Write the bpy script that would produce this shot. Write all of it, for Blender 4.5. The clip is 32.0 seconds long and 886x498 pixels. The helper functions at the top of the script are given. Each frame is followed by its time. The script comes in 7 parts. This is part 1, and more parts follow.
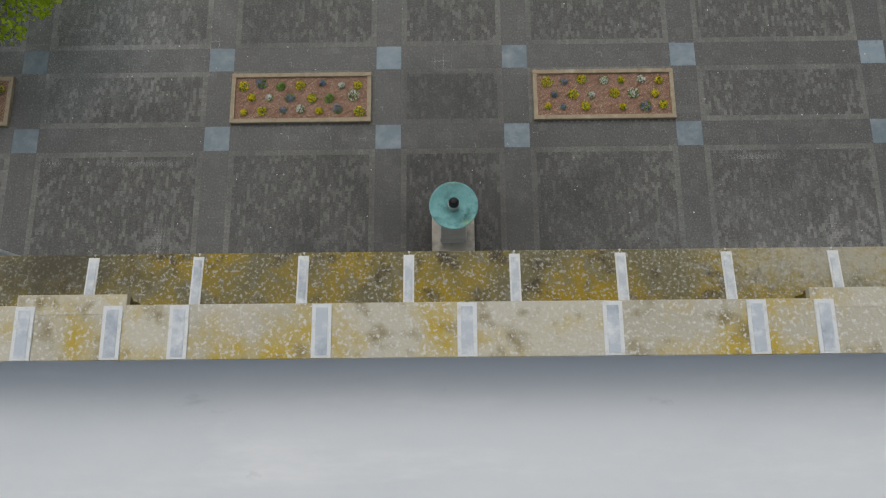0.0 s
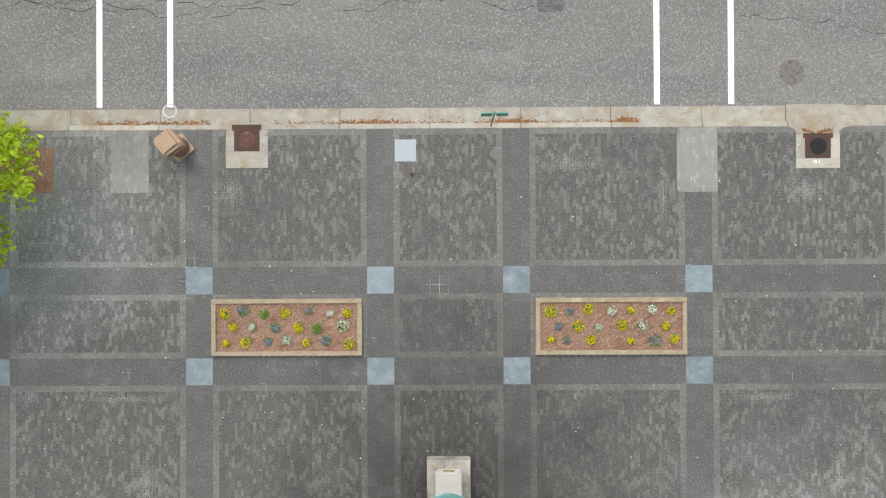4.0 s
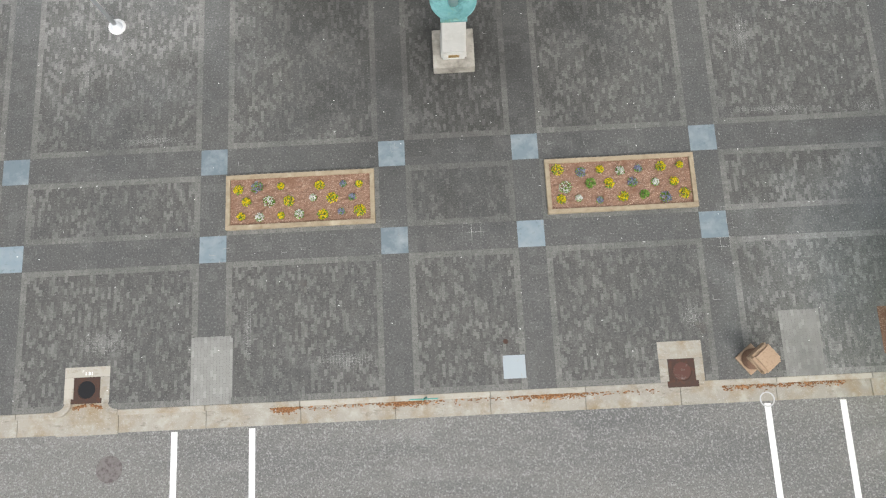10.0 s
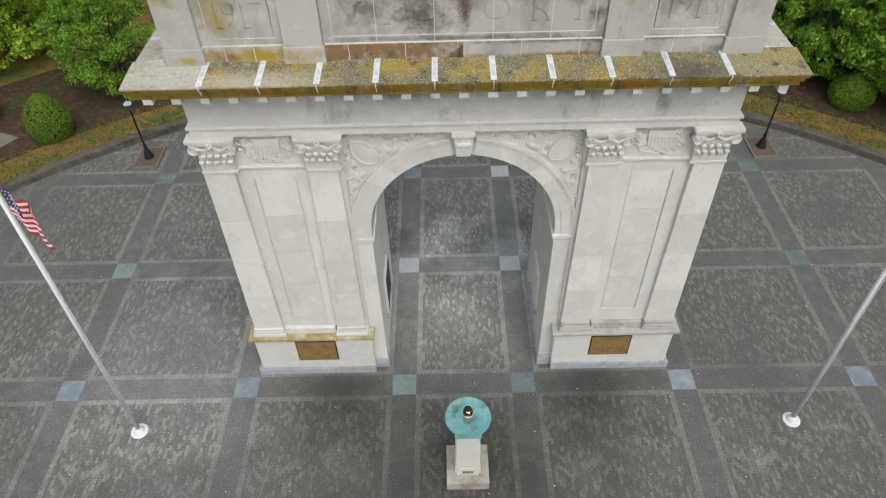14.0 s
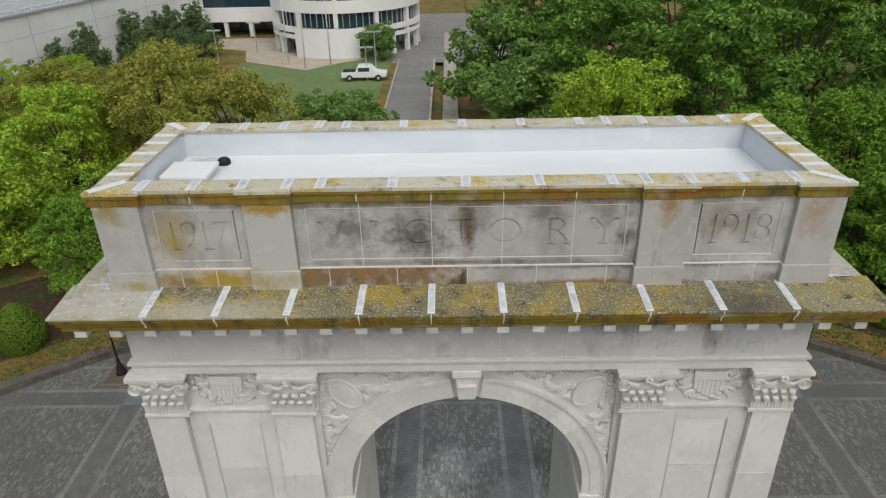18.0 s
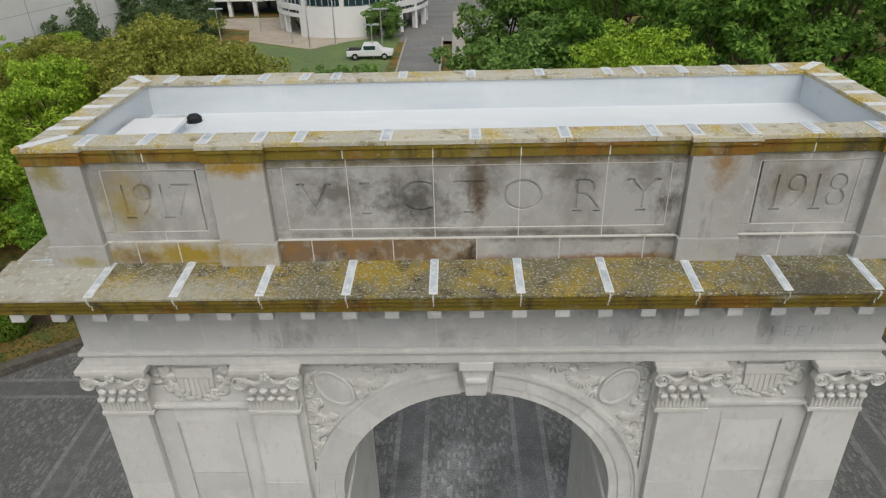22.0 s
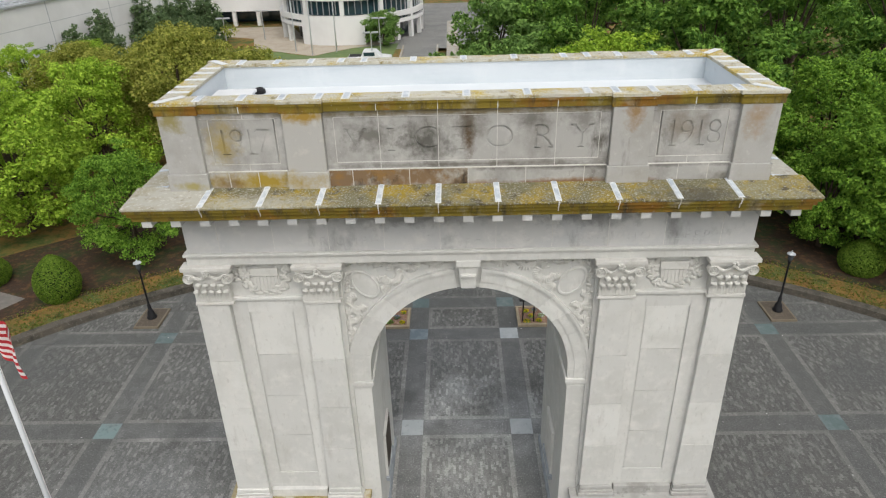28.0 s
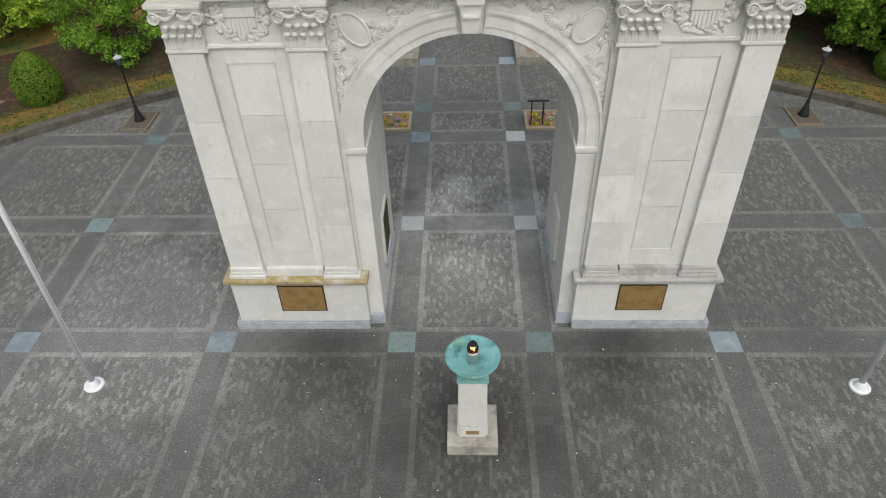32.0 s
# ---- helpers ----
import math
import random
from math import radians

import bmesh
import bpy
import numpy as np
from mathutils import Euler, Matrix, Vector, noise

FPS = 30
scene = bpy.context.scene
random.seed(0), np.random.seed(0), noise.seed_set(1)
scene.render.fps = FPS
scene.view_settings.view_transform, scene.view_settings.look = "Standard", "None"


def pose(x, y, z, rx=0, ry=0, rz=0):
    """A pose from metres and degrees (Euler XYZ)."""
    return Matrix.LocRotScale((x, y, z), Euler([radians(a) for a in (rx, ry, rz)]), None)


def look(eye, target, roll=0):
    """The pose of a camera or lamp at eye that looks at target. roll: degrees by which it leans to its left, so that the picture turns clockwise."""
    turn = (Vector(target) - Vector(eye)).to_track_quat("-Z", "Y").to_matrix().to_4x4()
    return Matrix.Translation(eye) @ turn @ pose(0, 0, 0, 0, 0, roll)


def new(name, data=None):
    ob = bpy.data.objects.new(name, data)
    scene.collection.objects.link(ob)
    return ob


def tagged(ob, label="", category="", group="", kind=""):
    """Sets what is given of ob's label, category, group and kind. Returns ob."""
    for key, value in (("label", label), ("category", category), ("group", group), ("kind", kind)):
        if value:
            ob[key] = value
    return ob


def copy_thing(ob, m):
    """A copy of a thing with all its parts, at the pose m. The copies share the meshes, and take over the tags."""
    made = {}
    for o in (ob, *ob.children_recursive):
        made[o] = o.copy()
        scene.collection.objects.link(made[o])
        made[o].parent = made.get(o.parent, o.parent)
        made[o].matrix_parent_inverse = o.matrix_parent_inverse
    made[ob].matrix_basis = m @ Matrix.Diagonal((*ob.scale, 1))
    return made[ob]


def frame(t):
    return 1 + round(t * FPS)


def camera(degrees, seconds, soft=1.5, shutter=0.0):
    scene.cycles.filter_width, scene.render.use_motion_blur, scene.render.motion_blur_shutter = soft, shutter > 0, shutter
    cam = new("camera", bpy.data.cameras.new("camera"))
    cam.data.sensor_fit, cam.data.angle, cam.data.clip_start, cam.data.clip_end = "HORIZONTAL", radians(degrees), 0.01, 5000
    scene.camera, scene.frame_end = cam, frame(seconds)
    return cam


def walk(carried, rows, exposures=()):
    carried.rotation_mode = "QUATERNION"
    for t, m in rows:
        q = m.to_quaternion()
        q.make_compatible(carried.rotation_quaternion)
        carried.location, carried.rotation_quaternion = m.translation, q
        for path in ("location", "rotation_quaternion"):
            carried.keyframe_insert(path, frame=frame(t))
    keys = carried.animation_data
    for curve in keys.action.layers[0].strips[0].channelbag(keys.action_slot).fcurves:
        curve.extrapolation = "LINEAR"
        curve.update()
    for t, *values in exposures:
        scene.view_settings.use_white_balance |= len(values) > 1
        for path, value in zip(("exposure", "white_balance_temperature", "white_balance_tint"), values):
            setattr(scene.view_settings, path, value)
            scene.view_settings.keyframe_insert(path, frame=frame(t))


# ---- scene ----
# camera and its walk: seconds, place, then Euler degrees
cam = camera(67.1, 32.0, soft=1.2, shutter=0.15)
PATH = [
    (0.0, 0.178, 8.557, 22.298, 12.41, 0.61, 179.51),
    (0.5, 0.175, 8.153, 22.304, 6.25, 0.63, 179.40),
    (1.0, 0.175, 7.147, 22.343, 2.85, 0.61, 179.34),
    (1.5, 0.142, 5.450, 22.418, 0.66, 0.68, 179.39),
    (2.0, 0.107, 3.713, 22.403, 0.77, 0.69, 179.37),
    (2.5, 0.113, 1.663, 22.429, 0.72, 0.58, 179.41),
    (3.0, 0.059, -0.481, 22.465, 0.54, 0.55, 179.51),
    (3.5, 0.092, -2.523, 22.437, 0.34, 0.33, 179.63),
    (4.0, 0.021, -4.408, 22.438, 0.36, 0.40, 179.73),
    (4.5, 0.020, -6.135, 22.493, 0.60, 0.42, 179.04),
    (5.0, -0.235, -7.185, 22.532, 0.07, 0.63, 166.63),
    (5.5, -0.732, -7.270, 22.535, -1.24, 1.04, 137.23),
    (6.0, -1.074, -6.970, 22.504, -2.24, 1.40, 100.55),
    (6.5, -0.862, -6.867, 22.435, -1.82, 1.46, 66.28),
    (7.0, -0.241, -7.056, 22.347, -0.32, 1.28, 36.46),
    (7.5, -0.114, -7.041, 22.125, 1.94, 1.14, 8.36),
    (8.0, -0.061, -7.112, 22.001, 6.89, 1.04, -10.64),
    (8.5, -0.208, -7.468, 21.971, 10.49, 0.92, -10.83),
    (9.0, -0.326, -7.899, 21.909, 10.78, 0.96, -7.51),
    (9.5, -0.415, -8.118, 21.859, 10.97, 1.01, -5.20),
    (10.0, -0.556, -8.180, 21.874, 11.06, 0.87, -2.78),
    (10.5, -0.608, -8.170, 21.845, 11.12, 0.88, -1.10),
    (11.0, -0.569, -8.083, 21.870, 12.22, 1.04, -1.06),
    (11.5, -0.581, -8.041, 21.865, 16.30, 1.05, -1.01),
    (12.0, -0.587, -7.888, 21.923, 22.58, 1.08, -0.90),
    (12.5, -0.502, -7.885, 21.926, 28.40, 1.26, -0.78),
    (13.0, -0.427, -7.892, 21.918, 34.00, 1.29, -0.57),
    (13.5, -0.450, -7.936, 21.909, 39.59, 1.24, -0.55),
    (14.0, -0.467, -7.920, 21.914, 45.01, 1.19, -0.48),
    (14.5, -0.522, -7.918, 21.893, 50.50, 1.11, -0.55),
    (15.0, -0.451, -7.918, 21.915, 55.86, 1.10, -0.36),
    (15.5, -0.504, -7.848, 21.845, 60.54, 1.10, -0.58),
    (17.5, -0.377, -6.215, 21.424, 62.72, 0.91, 0.02),
    (18.0, -0.283, -4.592, 20.670, 61.93, 1.06, 0.37),
    (18.5, -0.264, -3.587, 20.144, 61.76, 1.16, 0.47),
    (19.0, -0.218, -2.672, 19.525, 60.72, 1.28, 0.74),
    (19.5, -0.178, -1.736, 19.293, 58.54, 1.39, 0.92),
    (20.0, -0.170, -1.003, 18.736, 59.40, 1.48, 1.11),
    (20.5, -0.214, -0.801, 18.680, 59.14, 1.47, 1.04),
    (21.0, -0.236, -0.788, 18.670, 59.07, 1.45, 1.08),
    (21.5, -0.248, -1.472, 19.046, 58.98, 1.39, 0.97),
    (22.0, -0.246, -2.703, 19.290, 60.83, 1.41, 1.05),
    (22.5, -0.290, -3.978, 19.957, 60.73, 1.36, 0.82),
    (23.0, -0.359, -5.433, 20.659, 60.88, 1.26, 0.65),
    (23.5, -0.372, -7.188, 21.466, 61.14, 1.24, 0.59),
    (24.0, -0.458, -8.027, 21.594, 61.95, 1.50, 0.21),
    (24.5, -0.433, -8.056, 21.559, 61.97, 1.56, 0.27),
    (25.0, -0.452, -8.041, 21.397, 61.84, 1.54, 0.25),
    (25.5, -0.439, -8.049, 21.167, 61.78, 1.57, 0.29),
    (27.5, -0.329, -8.122, 20.259, 61.79, 1.46, 0.43),
    (28.0, -0.314, -8.155, 19.924, 61.66, 1.43, 0.51),
    (28.5, -0.287, -8.213, 19.630, 59.32, 1.34, 0.63),
    (29.0, -0.259, -8.261, 19.323, 54.43, 1.30, 0.74),
    (29.5, -0.237, -8.228, 19.048, 50.46, 1.32, 0.80),
    (30.0, -0.188, -8.241, 18.709, 49.41, 1.30, 0.96),
    (30.5, -0.158, -8.225, 18.250, 49.40, 1.34, 1.07),
    (31.0, -0.190, -8.196, 17.768, 49.26, 1.36, 1.09),
    (31.5, -0.171, -8.252, 17.292, 49.46, 1.40, 1.18),
    (32.0, -0.161, -8.222, 16.872, 49.32, 1.46, 1.25),
]
walk(cam, [(r[0], pose(*r[1:])) for r in PATH],
     exposures=[(0.0, -0.6), (0.5, -0.75), (1.0, -0.92), (1.4, -0.8), (2.0, 0.2), (4.0, 0.4), (7.0, 0.25), (10.0, 0.42), (12.0, 0.47), (13.0, 0.32), (14.0, 0.14), (15.5, 0.05), (18.0, -0.17), (20.5, -0.45), (23.0, -0.05), (24.5, 0.12), (28.0, 0.1), (29.0, 0.05), (32.0, 0.12)])

# overcast daylight: pale sky and a wide soft sun
world = bpy.data.worlds.new("overcast_sky")
scene.world = world
world.use_nodes = True
wn, wl = world.node_tree.nodes, world.node_tree.links
sky = wn.new("ShaderNodeTexSky")
sky.sky_type, sky.sun_disc = "NISHITA", False
sky.sun_elevation, sky.sun_rotation = radians(55), radians(160)
sky.air_density, sky.dust_density, sky.ozone_density = 1.5, 6.0, 1.0
hsv = wn.new("ShaderNodeHueSaturation")
hsv.inputs["Saturation"].default_value = 0.35
wl.new(sky.outputs[0], hsv.inputs["Color"])
wl.new(hsv.outputs[0], wn["Background"].inputs[0])
wn["Background"].inputs[1].default_value = 0.15
sun = new("sun", bpy.data.lights.new("sun", "SUN"))
sun.data.energy, sun.data.angle, sun.data.color = 0.5, radians(80), (0.975, 0.995, 0.96)
sun.matrix_world = look((-10, -30, 50), (0, 0, 0))


# ---- materials ----
def material(name, base, rough=0.8, metal=0.0, spots=(), patches=(), bump=0.0, bump_scale=40.0, island=0.0, obj_random=0.0, spec=0.3, blots=()):
    """A node material: base colour, then layers (colour, scale, low, high, detail, stretch) of noise over it, and fine relief."""
    m = bpy.data.materials.new(name)
    m.use_nodes = True
    n, l = m.node_tree.nodes, m.node_tree.links
    b = n["Principled BSDF"]
    b.inputs["Roughness"].default_value = rough
    b.inputs["Metallic"].default_value = metal
    b.inputs["Specular IOR Level"].default_value = spec
    geo = n.new("ShaderNodeNewGeometry")
    rgb = n.new("ShaderNodeRGB")
    rgb.outputs[0].default_value = (*base, 1)
    out = rgb.outputs[0]
    if island or obj_random:
        src = geo.outputs["Random Per Island"] if island else n.new("ShaderNodeObjectInfo").outputs["Random"]
        ramp = n.new("ShaderNodeValToRGB")
        k = island or obj_random
        ramp.color_ramp.elements[0].color = (*[c * (1 - 0.55 * k) for c in base], 1)
        ramp.color_ramp.elements[1].color = (*[min(1, c * (1 + 1.3 * k)) for c in base], 1)
        for at, f in ((0.70, 0.0), (0.84, 0.8)):
            mid = ramp.color_ramp.elements.new(at)
            mid.color = (*[min(1, c * (1 + f * k)) for c in base], 1)
        l.new(src, ramp.inputs[0])
        out = ramp.outputs[0]
    for color, scale, low, high, detail, stretch in spots:
        mp = n.new("ShaderNodeMapping")
        mp.inputs["Scale"].default_value = stretch
        l.new(geo.outputs["Position"], mp.inputs[0])
        tx = n.new("ShaderNodeTexNoise")
        tx.inputs["Scale"].default_value, tx.inputs["Detail"].default_value, tx.inputs["Roughness"].default_value = scale, detail, 0.65
        l.new(mp.outputs[0], tx.inputs["Vector"])
        mr = n.new("ShaderNodeMapRange")
        mr.inputs["From Min"].default_value, mr.inputs["From Max"].default_value = low, high
        l.new(tx.outputs["Fac"], mr.inputs["Value"])
        mix = n.new("ShaderNodeMix")
        mix.data_type = "RGBA"
        l.new(mr.outputs[0], mix.inputs["Factor"])
        l.new(out, mix.inputs[6])
        mix.inputs[7].default_value = (*color, 1)
        out = mix.outputs[2]
    for at, reach, color, most in patches:
        # a broad patch scaling the colour, over 1 brightens; edge broken up by noise
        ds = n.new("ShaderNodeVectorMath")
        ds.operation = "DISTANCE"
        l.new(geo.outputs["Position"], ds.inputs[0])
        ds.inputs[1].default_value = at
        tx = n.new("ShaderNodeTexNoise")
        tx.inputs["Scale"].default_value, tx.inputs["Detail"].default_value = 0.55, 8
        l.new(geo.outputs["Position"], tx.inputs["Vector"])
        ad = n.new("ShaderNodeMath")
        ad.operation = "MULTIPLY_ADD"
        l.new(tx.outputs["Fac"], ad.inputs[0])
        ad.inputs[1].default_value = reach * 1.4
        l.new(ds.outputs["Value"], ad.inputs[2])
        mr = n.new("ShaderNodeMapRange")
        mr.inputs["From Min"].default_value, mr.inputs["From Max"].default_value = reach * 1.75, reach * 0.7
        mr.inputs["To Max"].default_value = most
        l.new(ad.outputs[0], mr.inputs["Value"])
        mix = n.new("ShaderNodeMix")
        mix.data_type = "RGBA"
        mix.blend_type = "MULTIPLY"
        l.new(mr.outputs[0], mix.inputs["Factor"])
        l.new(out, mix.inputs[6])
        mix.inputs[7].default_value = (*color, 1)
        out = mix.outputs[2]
    for at, radii, color, most, scale in blots:
        # one stain with a place and a size of its own, frayed by noise
        mp = n.new("ShaderNodeMapping")
        mp.vector_type = "TEXTURE"
        mp.inputs["Location"].default_value, mp.inputs["Scale"].default_value = at, radii
        l.new(geo.outputs["Position"], mp.inputs[0])
        ln = n.new("ShaderNodeVectorMath")
        ln.operation = "LENGTH"
        l.new(mp.outputs[0], ln.inputs[0])
        tx = n.new("ShaderNodeTexNoise")
        tx.inputs["Scale"].default_value, tx.inputs["Detail"].default_value, tx.inputs["Roughness"].default_value = scale, 9, 0.7
        l.new(geo.outputs["Position"], tx.inputs["Vector"])
        ad = n.new("ShaderNodeMath")
        ad.operation = "MULTIPLY_ADD"
        l.new(tx.outputs["Fac"], ad.inputs[0])
        ad.inputs[1].default_value = 2.6 if scale < 10 else 7.0
        l.new(ln.outputs["Value"], ad.inputs[2])
        mr = n.new("ShaderNodeMapRange")
        mr.inputs["From Min"].default_value, mr.inputs["From Max"].default_value = (2.3, 1.45) if scale < 10 else (3.95, 3.1)
        mr.inputs["To Max"].default_value = most
        l.new(ad.outputs[0], mr.inputs["Value"])
        mix = n.new("ShaderNodeMix")
        mix.data_type = "RGBA"
        l.new(mr.outputs[0], mix.inputs["Factor"])
        l.new(out, mix.inputs[6])
        mix.inputs[7].default_value = (*color, 1)
        out = mix.outputs[2]
    l.new(out, b.inputs["Base Color"])
    if bump:
        tx = n.new("ShaderNodeTexNoise")
        tx.inputs["Scale"].default_value, tx.inputs["Detail"].default_value = bump_scale, 6
        l.new(geo.outputs["Position"], tx.inputs["Vector"])
        bp = n.new("ShaderNodeBump")
        bp.inputs["Strength"].default_value, bp.inputs["Distance"].default_value = bump, 0.02
        l.new(tx.outputs["Fac"], bp.inputs["Height"])
        l.new(bp.outputs[0], b.inputs["Normal"])
    return m


ONE = (1, 1, 1)
STREAK = (1, 1, 0.18)
limestone = material("limestone", (0.57, 0.572, 0.55), 0.85, obj_random=0.10, spots=[((0.48, 0.48, 0.45), 0.9, 0.46, 0.85, 7, ONE), ((0.66, 0.65, 0.62), 2.6, 0.5, 0.8, 7, ONE), ((0.40, 0.385, 0.35), 1.6, 0.60, 0.85, 8, STREAK), ((0.45, 0.445, 0.42), 9.0, 0.56, 0.80, 8, (1, 1, 0.4))], bump=0.3, bump_scale=60)
relief_stone = material("carved_limestone", (0.585, 0.58, 0.55), 0.85, spots=[((0.44, 0.43, 0.40), 3.0, 0.5, 0.8, 5, ONE)], bump=0.3, bump_scale=50)
attic_light = material("stained_limestone", (0.405, 0.402, 0.387), 0.9, spots=[((0.325, 0.315, 0.285), 1.2, 0.45, 0.72, 9, ONE), ((0.15, 0.14, 0.12), 2.3, 0.60, 0.78, 9, STREAK), ((0.52, 0.51, 0.48), 6.0, 0.58, 0.8, 8, ONE)], blots=[((-4.0, 7.55, 15.2), (0.55, 0.6, 0.28), (0.30, 0.19, 0.03), 0.9, 3.0), ((4.05, 7.55, 15.1), (0.3, 0.6, 0.5), (0.26, 0.15, 0.04), 0.85, 3.0), ((7.0, 7.55, 14.9), (0.35, 0.6, 0.6), (0.30, 0.17, 0.05), 0.6, 3.0), ((-7.3, 7.55, 15.1), (0.45, 0.6, 0.4), (0.24, 0.20, 0.03), 0.8, 3.0), ((-7.0, 7.5, 13.4), (0.5, 0.6, 0.14), (0.30, 0.25, 0.03), 0.7, 3.0)], bump=0.35, bump_scale=45)
attic_mossy = material("mossy_stained_limestone", (0.43, 0.425, 0.405), 0.9, spots=[((0.20, 0.15, 0.06), 1.6, 0.56, 0.74, 9, STREAK), ((0.52, 0.51, 0.47), 3.0, 0.54, 0.72, 8, ONE)], blots=[((-4.0, 7.6, 15.15), (0.7, 0.6, 0.22), (0.32, 0.20, 0.02), 0.95, 3.0), ((-5.2, 7.6, 13.45), (2.2, 0.6, 0.34), (0.33, 0.23, 0.02), 0.95, 2.2), ((-6.1, 7.6, 13.4), (0.5, 0.6, 0.3), (0.16, 0.09, 0.02), 0.7, 3.0)], bump=0.35, bump_scale=45)
attic_stone = material("weathered_limestone", (0.39, 0.387, 0.372), 0.9, spots=[((0.262, 0.255, 0.238), 0.9, 0.47, 0.66, 10, (1, 1, 0.7)), ((0.485, 0.48, 0.46), 1.6, 0.52, 0.70, 9, ONE), ((0.11, 0.104, 0.09), 1.5, 0.60, 0.74, 10, (1.1, 1, 0.5)), ((0.50, 0.49, 0.46), 14.0, 0.60, 0.72, 8, ONE)], blots=[((-2.4, 7.65, 14.6), (0.75, 0.6, 0.55), (0.10, 0.095, 0.08), 0.75, 4.0), ((-1.05, 7.65, 14.35), (0.85, 0.6, 0.6), (0.09, 0.087, 0.076), 0.85, 4.0), ((0.02, 7.65, 14.7), (0.22, 0.6, 0.9), (0.085, 0.05, 0.02), 0.95, 3.5), ((0.1, 7.65, 14.9), (0.45, 0.6, 0.5), (0.12, 0.11, 0.09), 0.7, 4.0), ((1.6, 7.65, 14.95), (0.6, 0.6, 0.3), (0.11, 0.105, 0.09), 0.7, 4.0), ((2.9, 7.65, 14.9), (0.5, 0.6, 0.4), (0.12, 0.112, 0.10), 0.6, 4.0), ((-6.1, 7.65, 14.5), (0.5, 0.6, 0.8), (0.31, 0.235, 0.06), 0.85, 2.5), ((5.3, 7.65, 14.7), (0.7, 0.6, 0.5), (0.20, 0.165, 0.12), 0.6, 3.0), ((0.0, 7.68, 15.17), (7.5, 0.5, 0.12), (0.13, 0.10, 0.04), 0.85, 2.0), ((0.0, 7.68, 13.8), (3.6, 0.5, 0.1), (0.12, 0.11, 0.09), 0.8, 2.0), ((2.6, 7.6, 13.28), (3.2, 0.5, 0.13), (0.20, 0.09, 0.02), 0.85, 2.0), ((3.5, 7.6, 13.70), (5.5, 0.5, 0.09), (0.10, 0.095, 0.085), 0.75, 2.4), ((6.6, 7.6, 13.35), (1.0, 0.5, 0.2), (0.13, 0.12, 0.09), 0.6, 3.0)], bump=0.4, bump_scale=45)
moss_dark = material("mossy_cornice_stone", (0.165, 0.15, 0.08), 0.95, obj_random=0.25, spots=[((0.29, 0.21, 0.02), 0.8, 0.45, 0.62, 10, ONE), ((0.07, 0.06, 0.04), 2.2, 0.53, 0.64, 12, ONE), ((0.18, 0.17, 0.12), 6.0, 0.53, 0.64, 11, ONE), ((0.37, 0.37, 0.335), 23.0, 0.53, 0.62, 12, ONE)], blots=[((-5.3, 6.75, 13.2), (2.4, 0.6, 2.0), (0.38, 0.375, 0.32), 0.8, 9.0), ((5.6, 6.8, 13.2), (1.2, 0.6, 2.0), (0.06, 0.056, 0.045), 0.7, 2.5)], bump=0.7, bump_scale=30)
moss_stone = material("mossy_limestone", (0.45, 0.43, 0.345), 0.95, obj_random=0.12, spots=[((0.44, 0.33, 0.06), 0.9, 0.48, 0.62, 10, ONE), ((0.50, 0.48, 0.42), 1.4, 0.52, 0.7, 9, ONE), ((0.22, 0.18, 0.08), 3.0, 0.53, 0.66, 12, ONE), ((0.58, 0.58, 0.54), 24.0, 0.53, 0.62, 12, ONE)], bump=0.6, bump_scale=30)
pale_slab = material("pale_lichened_slab", (0.40, 0.39, 0.34), 0.95, obj_random=0.1, spots=[((0.30, 0.275, 0.19), 0.9, 0.46, 0.64, 10, ONE), ((0.54, 0.53, 0.48), 9.0, 0.54, 0.68, 11, ONE), ((0.22, 0.20, 0.15), 4.0, 0.57, 0.72, 10, ONE)], bump=0.6, bump_scale=30)
moss_edge = material("mossy_moulding", (0.20, 0.15, 0.022), 0.95, obj_random=0.3, spots=[((0.22, 0.11, 0.018), 0.7, 0.50, 0.62, 9, ONE), ((0.30, 0.27, 0.19), 1.0, 0.56, 0.70, 9, ONE), ((0.05, 0.042, 0.025), 1.8, 0.50, 0.68, 9, (1.5, 1, 0.3)), ((0.40, 0.39, 0.34), 16.0, 0.62, 0.72, 8, ONE)], bump=0.5)
dado_moss = material("yellowed_moulding", (0.36, 0.31, 0.19), 0.95, spots=[((0.27, 0.20, 0.045), 1.1, 0.46, 0.62, 10, ONE), ((0.52, 0.50, 0.44), 2.0, 0.52, 0.70, 9, ONE), ((0.10, 0.085, 0.05), 3.0, 0.60, 0.74, 10, ONE)], bump=0.4)
lead = material("lead_strip", (0.46, 0.51, 0.56), 0.6, 0.0, spots=[((0.68, 0.71, 0.73), 5.0, 0.45, 0.66, 7, ONE), ((0.24, 0.29, 0.36), 1.6, 0.54, 0.72, 8, ONE)], bump=0.3)
membrane_wall = material("grey_blue_membrane", (0.60, 0.645, 0.68), 0.5, spots=[((0.51, 0.565, 0.605), 0.5, 0.45, 0.7, 8, (0.6, 1, 2)), ((0.66, 0.69, 0.715), 0.8, 0.52, 0.75, 8, (1, 1, 0.4)), ((0.36, 0.39, 0.41), 2.0, 0.64, 0.82, 9, (0.4, 1, 1.5))], bump=0.1, bump_scale=6)
sealant = material("white_sealant", (0.64, 0.665, 0.67), 0.6, spots=[((0.50, 0.50, 0.46), 9.0, 0.52, 0.72, 7, ONE)], bump=0.3)
